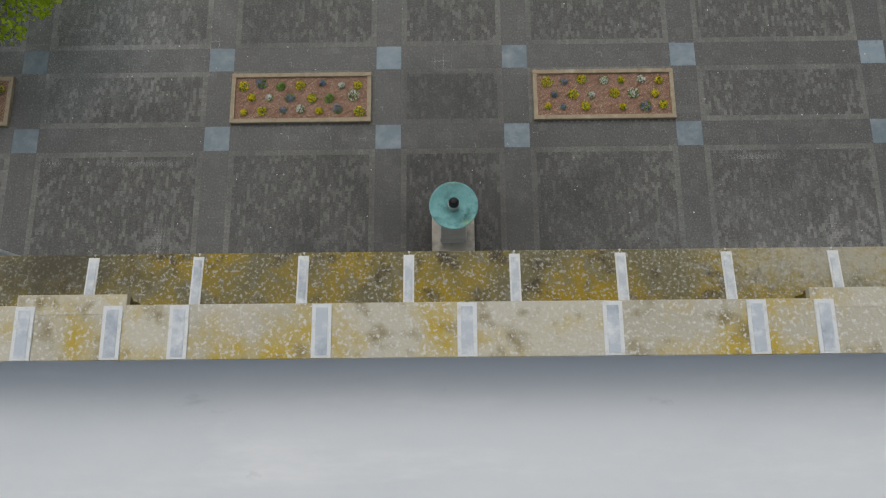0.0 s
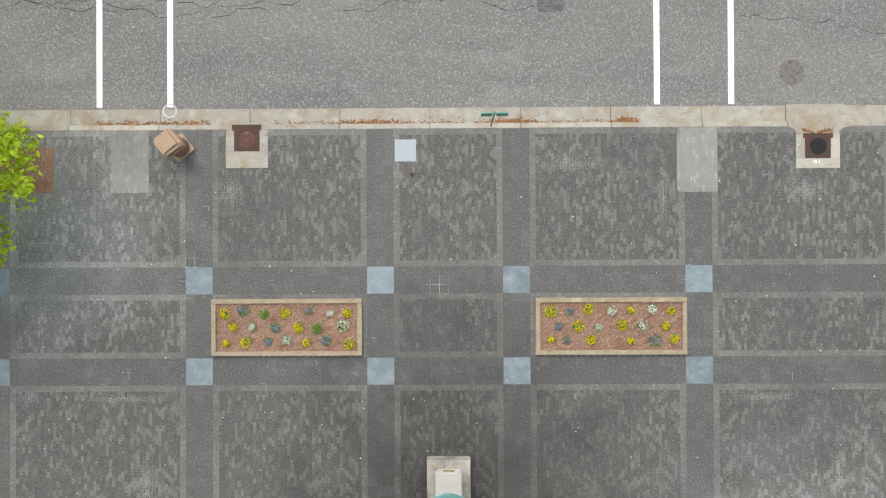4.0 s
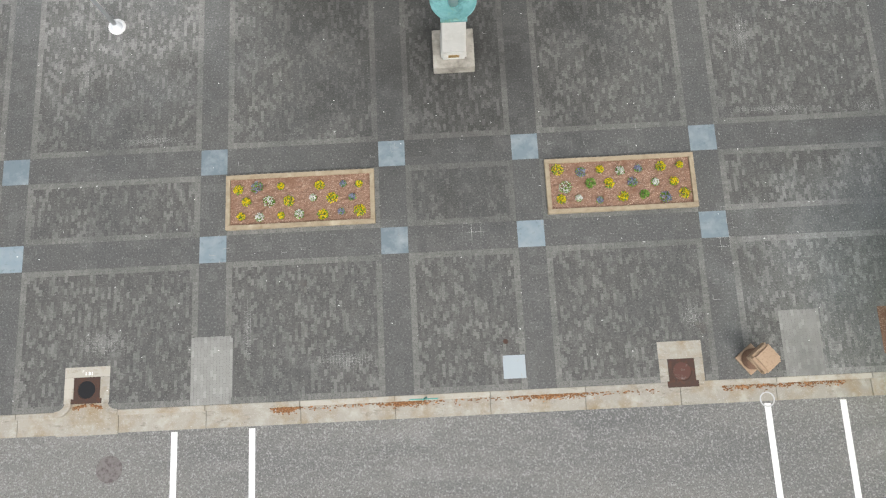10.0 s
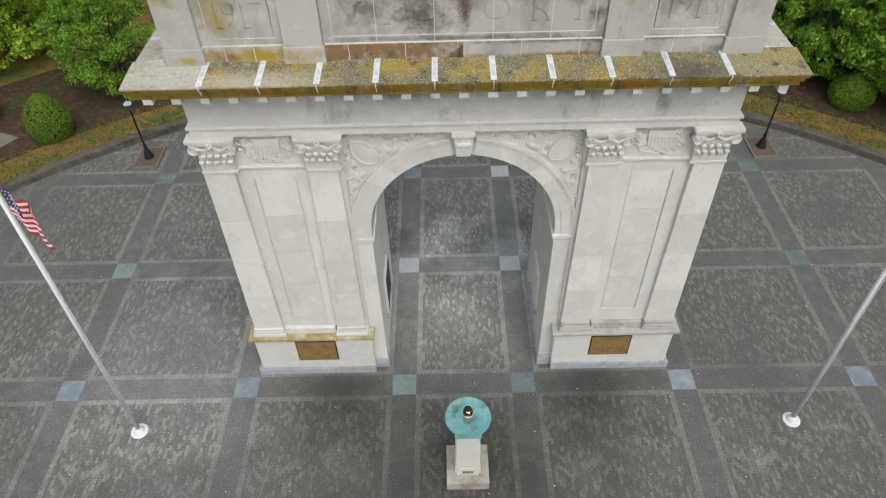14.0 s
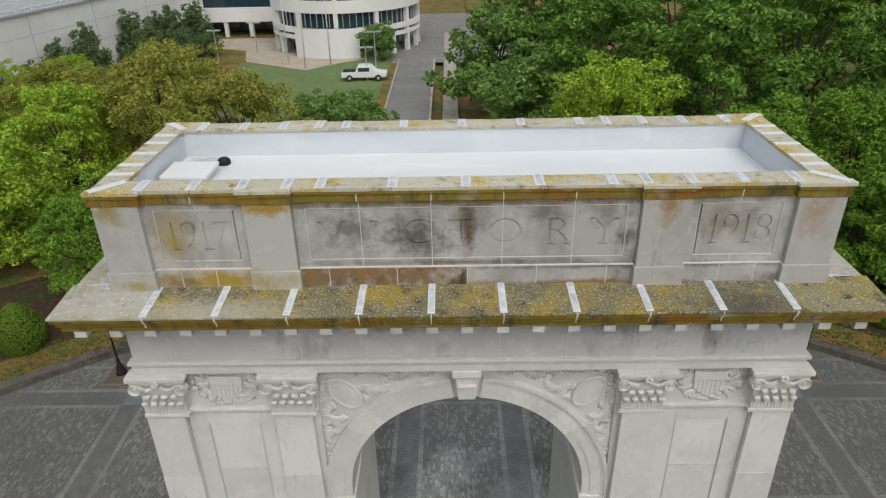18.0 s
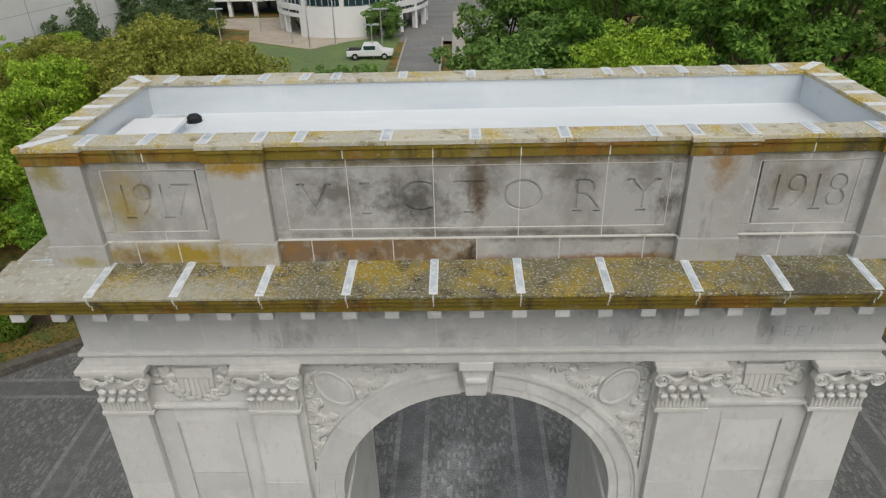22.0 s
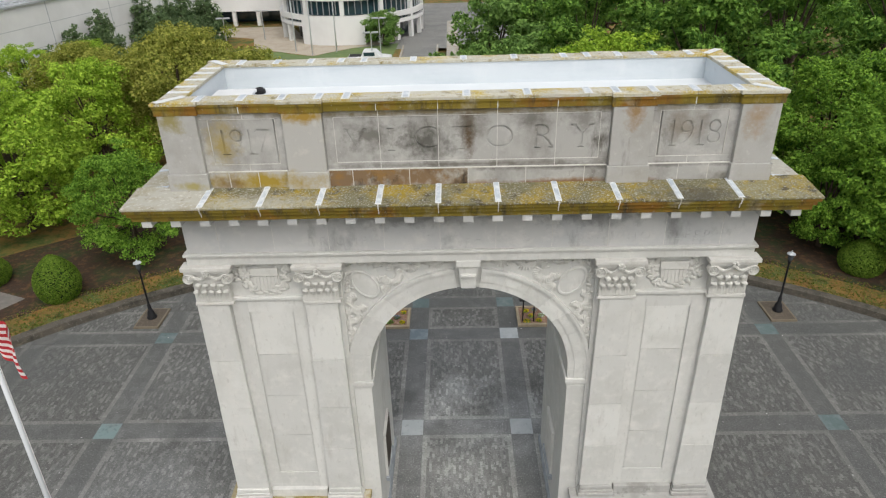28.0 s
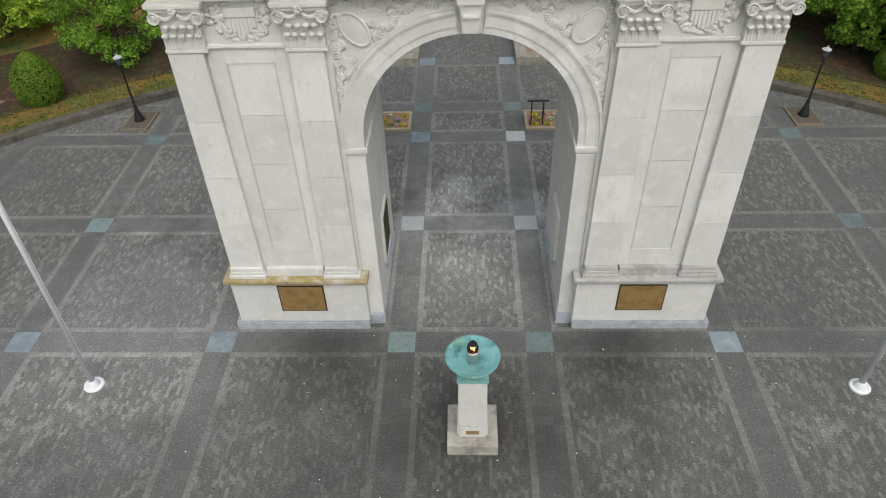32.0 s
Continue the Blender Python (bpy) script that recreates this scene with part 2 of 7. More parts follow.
mortar = material("pale_mortar", (0.57, 0.56, 0.53), 0.9, spots=[((0.36, 0.34, 0.28), 2.0, 0.52, 0.70, 8, ONE)], bump=0.3)
# recess shade of the engraved letters, put into two darker stone colours
frieze_letter_shade = material("greyed_letter_stone", (0.25, 0.248, 0.238), 0.95, spots=[((0.36, 0.36, 0.35), 1.4, 0.45, 0.7, 8, ONE)])
letter_shade = material("shaded_letter_stone", (0.11, 0.105, 0.09), 0.95, spots=[((0.20, 0.19, 0.17), 2.0, 0.45, 0.7, 6, ONE)])
frieze_stone = material("stained_frieze_stone", (0.49, 0.492, 0.485), 0.9, obj_random=0.16, spots=[((0.42, 0.43, 0.435), 0.7, 0.45, 0.68, 9, ONE), ((0.56, 0.555, 0.53), 2.0, 0.54, 0.75, 8, ONE), ((0.20, 0.20, 0.195), 0.9, 0.58, 0.76, 10, (1, 1, 0.45))], blots=[((-1.6, 7.38, 12.5), (2.4, 0.5, 0.35), (0.16, 0.16, 0.155), 0.7, 3.0), ((3.2, 7.38, 12.45), (1.6, 0.5, 0.35), (0.15, 0.15, 0.15), 0.7, 3.0)], bump=0.3)
membrane = material("roof_membrane", (0.66, 0.69, 0.715), 0.45, spots=[((0.60, 0.64, 0.67), 0.5, 0.42, 0.68, 6, (0.5, 1, 1)), ((0.72, 0.74, 0.755), 0.9, 0.54, 0.70, 8, (0.35, 1.6, 1)), ((0.42, 0.45, 0.47), 1.9, 0.66, 0.85, 9, (0.6, 1.2, 1))], blots=[((-6.4, 11.0, 14.85), (0.9, 0.6, 1.0), (0.30, 0.31, 0.29), 0.7, 3.0)], bump=0.1, bump_scale=6)
plinth_stone = material("grey_base_stone", (0.34, 0.37, 0.40), 0.8, spots=[((0.24, 0.26, 0.28), 2.5, 0.45, 0.7, 6, ONE), ((0.52, 0.53, 0.52), 1.5, 0.58, 0.8, 4, ONE)], bump=0.3)
DIRT = [((0.085, 0.088, 0.087), 0.20, 0.46, 0.72, 9, ONE), ((0.20, 0.20, 0.195), 0.9, 0.58, 0.90, 10, ONE), ((0.36, 0.355, 0.34), 1.7, 0.71, 0.82, 12, ONE), ((0.12, 0.10, 0.075), 0.5, 0.64, 0.82, 8, ONE), ((0.26, 0.26, 0.25), 15.0, 0.54, 0.72, 8, ONE), ((0.03, 0.031, 0.03), 18.0, 0.53, 0.72, 8, ONE)]
# bright sheen in and behind the arch passage painted in as colour gain (x 0)
# other entries: paler to either side, darker before the piers and torch
PAVING_GAINS = [((13.4, -5.4, 0), 5.0, (2.1, 2.15, 2.2), 1.0), ((0.0, 10.8, 0), 5.5, (2.5, 2.52, 2.58), 1.0), ((0.0, 16.5, 0), 5.0, (1.9, 1.9, 1.94), 1.0), ((-11.5, 7.5, 0), 6.5, (1.8, 1.82, 1.86), 1.0), ((-12.0, 16.0, 0), 5.0, (1.35, 1.35, 1.35), 1.0), ((5.0, 6.4, 0), 2.8, (0.48, 0.49, 0.5), 1.0), ((-5.0, 6.4, 0), 2.8, (0.48, 0.49, 0.5), 1.0), ((0.0, 3.2, 0), 6.6, (0.45, 0.45, 0.45), 1.0)]
# pale scuffs and lime splashes
SCUFFS = [((10.2, 3.3, 0), (0.35, 0.9, 1), 6.0), ((11.0, 0.45, 0), (1.4, 0.14, 1), 5.0), ((14.1, 0.4, 0), (0.5, 0.2, 1), 6.0), ((13.6, -4.8, 0), (0.7, 0.18, 1), 7.0), ((-7.2, -6.3, 0), (0.16, 1.0, 1), 7.0), ((-4.0, -7.4, 0), (1.0, 0.3, 1), 5.0), ((0.35, -3.3, 0), (0.35, 0.3, 1), 7.0), ((-10.6, 0.45, 0), (1.2, 0.16, 1), 5.0), ((7.3, -6.5, 0), (0.35, 0.5, 1), 6.0), ((8.7, -4.1, 0), (0.3, 0.4, 1), 7.0), ((13.3, 4.5, 0), (0.7, 0.25, 1), 6.0), ((-13.0, 3.0, 0), (0.3, 0.7, 1), 6.0), ((-11.9, -6.5, 0), (0.9, 0.4, 1), 5.0)]
SCUFFS = [(at, (radii[0] * 1.3, radii[1] * 1.3, 1), (0.34, 0.34, 0.33), 0.5, sc * 4.5) for at, radii, sc in SCUFFS]
grout = material("paving_bed", (0.105, 0.106, 0.102), 0.95, spots=[((0.14, 0.14, 0.13), 3.0, 0.45, 0.75, 8, ONE)], patches=PAVING_GAINS, blots=[(at, radii, (0.62, 0.62, 0.60), 0.95, 4.0) for at, radii, c, m, sc in SCUFFS], bump=0.4, bump_scale=80)
brick_field = material("grey_brown_brick", (0.118, 0.118, 0.111), 0.7, spots=DIRT, patches=PAVING_GAINS, blots=SCUFFS, bump=0.4, bump_scale=70, island=0.46, spec=0.3)
brick_part = material("grey_brown_brick_single", (0.118, 0.118, 0.111), 0.7, spots=DIRT, patches=PAVING_GAINS, blots=SCUFFS[6:7], bump=0.4, bump_scale=70, obj_random=0.46, spec=0.3)
brick_border = material("pale_border_brick", (0.180, 0.179, 0.167), 0.7, spots=DIRT, patches=PAVING_GAINS, blots=SCUFFS, bump=0.5, bump_scale=70, island=0.16)
brick_band = material("dark_band_brick", (0.102, 0.103, 0.099), 0.5, spots=DIRT[:2] + DIRT[-2:], patches=PAVING_GAINS, blots=SCUFFS[:3], bump=0.3, bump_scale=70, island=0.14, spec=0.35)
band_part = material("dark_band_paver_single", (0.102, 0.103, 0.099), 0.5, spots=DIRT[:2] + DIRT[-2:], patches=PAVING_GAINS, bump=0.3, bump_scale=70, obj_random=0.14, spec=0.35)
brick_pale = material("pale_ramp_brick", (0.28, 0.28, 0.265), 0.85, spots=DIRT[:1], bump=0.4, bump_scale=70, island=0.15)
tile_blue = material("blue_grey_slate", (0.175, 0.222, 0.252), 0.7, spots=[((0.29, 0.33, 0.35), 1.6, 0.45, 0.75, 6, ONE), ((0.13, 0.18, 0.20), 5.0, 0.55, 0.75, 6, ONE)], bump=0.25, obj_random=0.25)
asphalt = material("asphalt", (0.202, 0.20, 0.188), 0.9, spots=[((0.14, 0.142, 0.14), 0.25, 0.42, 0.68, 9, (0.4, 1.6, 1)), ((0.26, 0.255, 0.245), 0.5, 0.58, 0.75, 9, (0.5, 1.2, 1)), ((0.40, 0.40, 0.39), 17.0, 0.50, 0.70, 6, ONE), ((0.075, 0.075, 0.075), 21.0, 0.52, 0.70, 6, ONE)], bump=0.7, bump_scale=110)
concrete = material("kerb_concrete", (0.36, 0.34, 0.295), 0.9, spots=[((0.28, 0.215, 0.13), 1.1, 0.47, 0.70, 9, ONE), ((0.44, 0.43, 0.39), 2.6, 0.5, 0.75, 8, ONE), ((0.17, 0.15, 0.12), 4.0, 0.58, 0.74, 10, (0.5, 1.5, 1)), ((0.50, 0.49, 0.46), 30.0, 0.58, 0.72, 4, ONE)], bump=0.4, obj_random=0.2)
old_kerb = material("dark_kerb_stone", (0.095, 0.085, 0.07), 0.95, spots=[((0.045, 0.042, 0.034), 1.2, 0.45, 0.66, 11, ONE), ((0.16, 0.14, 0.105), 3.0, 0.54, 0.74, 10, ONE), ((0.30, 0.29, 0.26), 11.0, 0.6, 0.72, 10, ONE)], bump=0.8, bump_scale=18)
paint_white = material("road_paint_white", (0.80, 0.80, 0.79), 0.7, spots=[((0.50, 0.50, 0.49), 20.0, 0.62, 0.75, 5, ONE)], bump=0.2)
paint_yellow = material("road_paint_yellow", (0.62, 0.42, 0.06), 0.7, spots=[((0.3, 0.25, 0.12), 9.0, 0.55, 0.7, 5, ONE)])
timber = material("tan_border_stone", (0.34, 0.285, 0.20), 0.85, spots=[((0.26, 0.20, 0.13), 5.0, 0.45, 0.7, 9, ONE), ((0.46, 0.40, 0.30), 2.0, 0.55, 0.75, 8, ONE)], bump=0.4)
mulch = material("brown_mulch", (0.25, 0.15, 0.105), 0.95, spots=[((0.52, 0.40, 0.31), 17.0, 0.52, 0.66, 6, (1, 2, 1)), ((0.10, 0.05, 0.032), 21.0, 0.52, 0.68, 6, (2, 1, 1)), ((0.20, 0.11, 0.07), 2.0, 0.50, 0.70, 8, ONE)], bump=1.0, bump_scale=45)
bronze = material("bronze_plaque", (0.33, 0.22, 0.085), 0.5, 0.35, spots=[((0.19, 0.125, 0.05), 3.0, 0.45, 0.7, 6, ONE)], bump=0.4, bump_scale=90)
bronze_dark = material("dark_bronze", (0.05, 0.035, 0.02), 0.55, 0.5)
verdigris = material("verdigris_copper", (0.15, 0.35, 0.35), 0.65, 0.1, spots=[((0.22, 0.45, 0.47), 4.0, 0.4, 0.7, 8, ONE), ((0.05, 0.15, 0.14), 2.2, 0.52, 0.72, 9, ONE), ((0.26, 0.37, 0.18), 1.6, 0.56, 0.76, 8, ONE), ((0.06, 0.04, 0.02), 6.0, 0.64, 0.76, 8, ONE)], bump=0.25)
iron = material("black_iron", (0.018, 0.018, 0.02), 0.55, 0.3, bump=0.2)
rust_iron = material("rusty_iron", (0.085, 0.055, 0.045), 0.8, 0.3, spots=[((0.12, 0.06, 0.04), 6.0, 0.5, 0.7, 5, ONE)], bump=0.4)
steel = material("galvanised_steel", (0.5, 0.51, 0.52), 0.45, 0.6)
pole_white = material("pole_white_paint", (0.64, 0.67, 0.70), 0.5, 0.0, spots=[((0.47, 0.49, 0.52), 2.0, 0.52, 0.8, 8, (1, 1, 0.2))])
plate_blue = material("pale_blue_plate", (0.36, 0.41, 0.44), 0.6, spots=[((0.35, 0.33, 0.28), 5.0, 0.6, 0.72, 5, ONE)], bump=0.2)
tan_plastic = material("tan_aggregate", (0.40, 0.29, 0.20), 0.85, spots=[((0.30, 0.21, 0.14), 14.0, 0.5, 0.7, 4, ONE)], bump=0.4)
brown_plastic = material("brown_aggregate", (0.26, 0.16, 0.11), 0.85, spots=[((0.17, 0.10, 0.07), 14.0, 0.5, 0.7, 4, ONE)], bump=0.4)
teal_metal = material("teal_sign_metal", (0.10, 0.34, 0.30), 0.5)
bark = material("bark", (0.09, 0.065, 0.045), 0.95, spots=[((0.04, 0.03, 0.022), 8.0, 0.45, 0.7, 5, (1, 1, 0.25))], bump=0.8)
lawn_mat = material("lawn_grass", (0.085, 0.115, 0.028), 0.95, spots=[((0.26, 0.135, 0.04), 0.35, 0.41, 0.58, 11, ONE), ((0.04, 0.08, 0.018), 2.2, 0.45, 0.7, 9, ONE), ((0.30, 0.20, 0.08), 7.0, 0.58, 0.74, 9, ONE)], bump=0.8, bump_scale=30)
leaf_litter = material("leaf_litter", (0.045, 0.028, 0.018), 0.95, spots=[((0.028, 0.045, 0.014), 0.5, 0.46, 0.62, 9, ONE), ((0.13, 0.066, 0.03), 3, 0.50, 0.72, 11, ONE), ((0.10, 0.085, 0.06), 9, 0.60, 0.75, 9, ONE)], bump=0.8, bump_scale=35)
panel_white = material("white_wall_panel", (0.74, 0.74, 0.735), 0.6, spots=[((0.64, 0.64, 0.635), 0.12, 0.45, 0.7, 4, ONE)])
glass_dark = material("tinted_glass", (0.02, 0.045, 0.06), 0.08, 0.0, spec=0.9)
roof_metal = material("pale_metal_roof", (0.42, 0.44, 0.46), 0.55, 0.1, spots=[((0.36, 0.38, 0.40), 0.4, 0.45, 0.7, 5, ONE)])
car_paint = material("white_car_paint", (0.72, 0.73, 0.74), 0.3)
tyre_mat = material("tyre_rubber", (0.02, 0.02, 0.02), 0.8)
red_cloth = material("red_cloth", (0.45, 0.03, 0.04), 0.8)
white_cloth = material("white_cloth", (0.75, 0.73, 0.72), 0.8)
blue_cloth = material("blue_cloth", (0.03, 0.04, 0.13), 0.8)
flame_mat = bpy.data.materials.new("flame")
flame_mat.use_nodes = True
flame_mat.node_tree.nodes["Principled BSDF"].inputs["Emission Color"].default_value = (1.0, 0.35, 0.06, 1)
flame_mat.node_tree.nodes["Principled BSDF"].inputs["Emission Strength"].default_value = 4.0


def leaf_material(name, a, b):
    """Leaves: colour varies leaf by leaf, and light shines through a little."""
    m = bpy.data.materials.new(name)
    m.use_nodes = True
    n, l = m.node_tree.nodes, m.node_tree.links
    geo = n.new("ShaderNodeNewGeometry")
    ramp = n.new("ShaderNodeValToRGB")
    ramp.color_ramp.elements[0].color, ramp.color_ramp.elements[1].color = (*a, 1), (*b, 1)
    l.new(geo.outputs["Random Per Island"], ramp.inputs[0])
    p = n["Principled BSDF"]
    p.inputs["Roughness"].default_value = 0.65
    p.inputs["Specular IOR Level"].default_value = 0.12
    l.new(ramp.outputs[0], p.inputs["Base Color"])
    tr = n.new("ShaderNodeBsdfTranslucent")
    l.new(ramp.outputs[0], tr.inputs[0])
    mx = n.new("ShaderNodeMixShader")
    mx.inputs[0].default_value = 0.4
    l.new(p.outputs[0], mx.inputs[1])
    l.new(tr.outputs[0], mx.inputs[2])
    l.new(mx.outputs[0], n["Material Output"].inputs[0])
    return m


leaf_bright = leaf_material("bright_leaves", (0.14, 0.265, 0.02), (0.52, 0.70, 0.09))
leaf_mid = leaf_material("mid_green_leaves", (0.06, 0.15, 0.018), (0.30, 0.50, 0.065))
leaf_lime = leaf_material("lime_leaves", (0.24, 0.38, 0.015), (0.62, 0.74, 0.06))
leaf_olive = leaf_material("olive_leaves", (0.13, 0.17, 0.02), (0.48, 0.48, 0.11))
leaf_dark = leaf_material("deep_green_leaves", (0.045, 0.12, 0.02), (0.25, 0.43, 0.075))
leaf_grey = leaf_material("grey_green_leaves", (0.085, 0.175, 0.04), (0.27, 0.43, 0.11))
leaf_pine = leaf_material("pine_needles", (0.07, 0.125, 0.055), (0.20, 0.28, 0.125))
petal_yellow = leaf_material("yellow_petals", (0.62, 0.46, 0.01), (0.85, 0.70, 0.04))
petal_white = leaf_material("white_petals", (0.6, 0.62, 0.58), (0.8, 0.8, 0.78))
petal_blue = leaf_material("blue_violet_petals", (0.13, 0.12, 0.24), (0.36, 0.40, 0.52))


# ---- mesh helpers ----
def part(name, bm, mat, parent=None, label="", smooth=False):
    """Link a bmesh as one mesh object under parent."""
    me = bpy.data.meshes.new(name)
    bm.normal_update()
    bm.to_mesh(me)
    bm.free()
    return mesh_part(name, me, mat, parent, label, smooth)


def mesh_part(name, me, mat, parent=None, label="", smooth=False):
    for m in (mat if isinstance(mat, (list, tuple)) else [mat]):
        me.materials.append(m)
    if smooth:
        me.polygons.foreach_set("use_smooth", [True] * len(me.polygons))
    ob = new(name, me)
    if parent is not None:
        ob.parent = parent
    if label:
        ob["label"] = label
    return ob


def empty(name, label, category, at=(0, 0, 0), group="", kind=""):
    ob = new(name)
    ob.location = at
    return tagged(ob, label, category, group, kind)


def box(bm, x0, x1, y0, y1, z0, z1, bevel=0.0):
    x0, x1 = min(x0, x1), max(x0, x1)
    vs = [bm.verts.new(c) for c in ((x0, y0, z0), (x1, y0, z0), (x1, y1, z0), (x0, y1, z0), (x0, y0, z1), (x1, y0, z1), (x1, y1, z1), (x0, y1, z1))]
    fs = [bm.faces.new([vs[i] for i in f]) for f in ((3, 2, 1, 0), (4, 5, 6, 7), (0, 1, 5, 4), (1, 2, 6, 5), (2, 3, 7, 6), (3, 0, 4, 7))]
    if bevel:
        bmesh.ops.bevel(bm, geom=list({e for f in fs for e in f.edges}), offset=bevel, segments=2, affect="EDGES", profile=0.6)
    return vs


def slab(x0, x1, y0, y1, z0, z1, bevel=0.0):
    bm = bmesh.new()
    box(bm, x0, x1, y0, y1, z0, z1, bevel)
    return bm


def frustum(bm, r0, r1, z0, z1, sides=24, at=(0, 0), cap=True, turn=0.0):
    a = [bm.verts.new((at[0] + r0 * math.cos(turn + 2 * math.pi * i / sides), at[1] + r0 * math.sin(turn + 2 * math.pi * i / sides), z0)) for i in range(sides)]
    b = [bm.verts.new((at[0] + r1 * math.cos(turn + 2 * math.pi * i / sides), at[1] + r1 * math.sin(turn + 2 * math.pi * i / sides), z1)) for i in range(sides)]
    for i in range(sides):
        j = (i + 1) % sides
        bm.faces.new((a[i], a[j], b[j], b[i]))
    if cap:
        bm.faces.new(list(reversed(a)))
        bm.faces.new(b)


def lathe(bm, profile, sides=32, at=(0, 0, 0)):
    rings = []
    for r, z in profile:
        rings.append([bm.verts.new((at[0] + r * math.cos(2 * math.pi * i / sides), at[1] + r * math.sin(2 * math.pi * i / sides), at[2] + z)) for i in range(sides)])
    for a, b in zip(rings, rings[1:]):
        for i in range(sides):
            j = (i + 1) % sides
            bm.faces.new((a[i], a[j], b[j], b[i]))
    bm.faces.new(list(reversed(rings[0])))
    bm.faces.new(rings[-1])


def blob(bm, centre, size, rot=None, sub=1):
    """A rounded lump: an icosphere scaled to size."""
    m = Matrix.Translation(centre) @ (rot or Matrix.Identity(4)) @ Matrix.Diagonal((*size, 1))
    bmesh.ops.create_icosphere(bm, subdivisions=sub, radius=1.0, matrix=m)


def quads_mesh(name, verts, faces):
    me = bpy.data.meshes.new(name)
    v, f = np.asarray(verts, np.float32), np.asarray(faces, np.int32)
    me.vertices.add(len(v))
    me.vertices.foreach_set("co", v.ravel())
    k = f.shape[1]
    me.loops.add(f.size)
    me.loops.foreach_set("vertex_index", f.ravel())
    me.polygons.add(len(f))
    me.polygons.foreach_set("loop_start", np.arange(0, f.size, k, dtype=np.int32))
    me.polygons.foreach_set("loop_total", np.full(len(f), k, np.int32))
    me.update(calc_edges=True)
    me.validate()
    me.shade_flat()
    return me

# ---- ground, road, plaza ----
COLS = (-21.6, -15.25, -8.39, -2.286, 2.286, 8.39, 15.25, 21.6)
ROWS = (-3.515, -0.457, 6.65, 13.02, 19.7, 22.6)
HB = 0.457
SOUTH, RIM_Y, RIM_R = -8.6, -5.8, 33.75
YC = 9.83


def in_rim(x, y, r):
    return x * x + (y - RIM_Y) ** 2 < r * r


def arc_points(r, a0, a1, n):
    return [(r * math.cos(a0 + (a1 - a0) * i / n), RIM_Y + r * math.sin(a0 + (a1 - a0) * i / n)) for i in range(n + 1)]


def sheet(name, pts, z, mat, label, category, thick=0.0):
    bm = bmesh.new()
    f = bm.faces.new([bm.verts.new((x, y, z)) for x, y in pts])
    if thick:
        g = bmesh.ops.extrude_face_region(bm, geom=[f])
        bmesh.ops.translate(bm, vec=(0, 0, -thick), verts=[v for v in g["geom"] if isinstance(v, bmesh.types.BMVert)])
    bmesh.ops.recalc_face_normals(bm, faces=bm.faces)
    ob = part(name, bm, mat)
    if not thick and ob.data.polygons[0].normal.z < 0:
        ob.data.flip_normals()
    return tagged(ob, label, category, kind="structure")


ground = sheet("ground", [(-900, -900), (900, -900), (900, 900), (-900, 900)], -0.30, lawn_mat, "grassy ground that reaches the horizon", "ground")
road = sheet("road", [(-120, -60), (120, -60), (120, -9.33), (-120, -9.33)], -0.14, asphalt, "worn grey asphalt street with cracks", "road", 0.15)
ang = math.asin((SOUTH - RIM_Y) / RIM_R)
floor = sheet("floor", arc_points(RIM_R, ang, math.pi - ang, 96) + [(-13.15, SOUTH), (-12.9, -8.33), (-11.89, -8.33), (-11.62, SOUTH)], -0.002, grout, "dark brick plaza paving with pale borders and slate squares", "paving", 0.28)

# bricks, laid bay by bay in running bond
rng = np.random.default_rng(4)


def brick_rows(x0, x1, y0, y1, along_y=True):
    """Centres and half sizes of bricks that fill a rectangle."""
    if not along_y:
        c, h = brick_rows(y0, y1, x0, x1)
        return c[:, ::-1], h[:, ::-1]
    nx, ny = max(1, round((x1 - x0) / 0.104)), max(1, round((y1 - y0) / 0.208))
    px, py = (x1 - x0) / nx, (y1 - y0) / ny
    cs, hs = [], []
    for i in range(nx):
        off = 0.5 * (i % 2)
        for j in range(ny + i % 2):
            a, b = max(y0, y0 + (j - off) * py), min(y1, y0 + (j + 1 - off) * py)
            cs.append((x0 + (i + 0.5) * px, (a + b) / 2))
            hs.append((px / 2 - 0.001, (b - a) / 2 - 0.001))
    return np.array(cs), np.array(hs)


def square_rows(x0, x1, y0, y1):
    """Centres and half sizes of square pavers that fill a rectangle."""
    nx, ny = max(1, round((x1 - x0) / 0.305)), max(1, round((y1 - y0) / 0.305))
    px, py = (x1 - x0) / nx, (y1 - y0) / ny
    cs = [(x0 + (i + 0.5) * px, y0 + (j + 0.5) * py) for i in range(nx) for j in range(ny)]
    return np.array(cs), np.tile((px / 2 - 0.003, py / 2 - 0.003), (nx * ny, 1))


def covered(c):
    """Where other things stand in the paving."""
    x, y = c[:, 0], c[:, 1]
    hide = (np.abs(x) > 2.95) & (np.abs(x) < 7.9) & (y > 7.3) & (y < 12.3)
    hide |= (x * x + (y - RIM_Y) ** 2 > (RIM_R - 0.15) ** 2) & ((np.abs(x) > 2.75) | (y < 20))
    for x0, x1, y0, y1 in PATCHES:
        hide |= (x > x0) & (x < x1) & (y > y0) & (y < y1)
    return hide


PATCHES = [(2.9, 7.94, -2.9, -1.0), (-7.94, -2.9, -2.9, -1.0), (-13.15, -11.64, SOUTH, -7.2), (6.06, 7.48, SOUTH, -7.31), (1.07, 1.79, -8.24, -7.5), (13.26, 16.5, -8.05, -6.49),
           (-0.72, 0.74, 2.4, 3.82), (-7.8, -2.8, 20.2, 21.97), (2.8, 7.8, 20.2, 21.97), (10.09, 11.4, SOUTH, -6.48), (-9.04, -7.68, SOUTH, -6.42)]


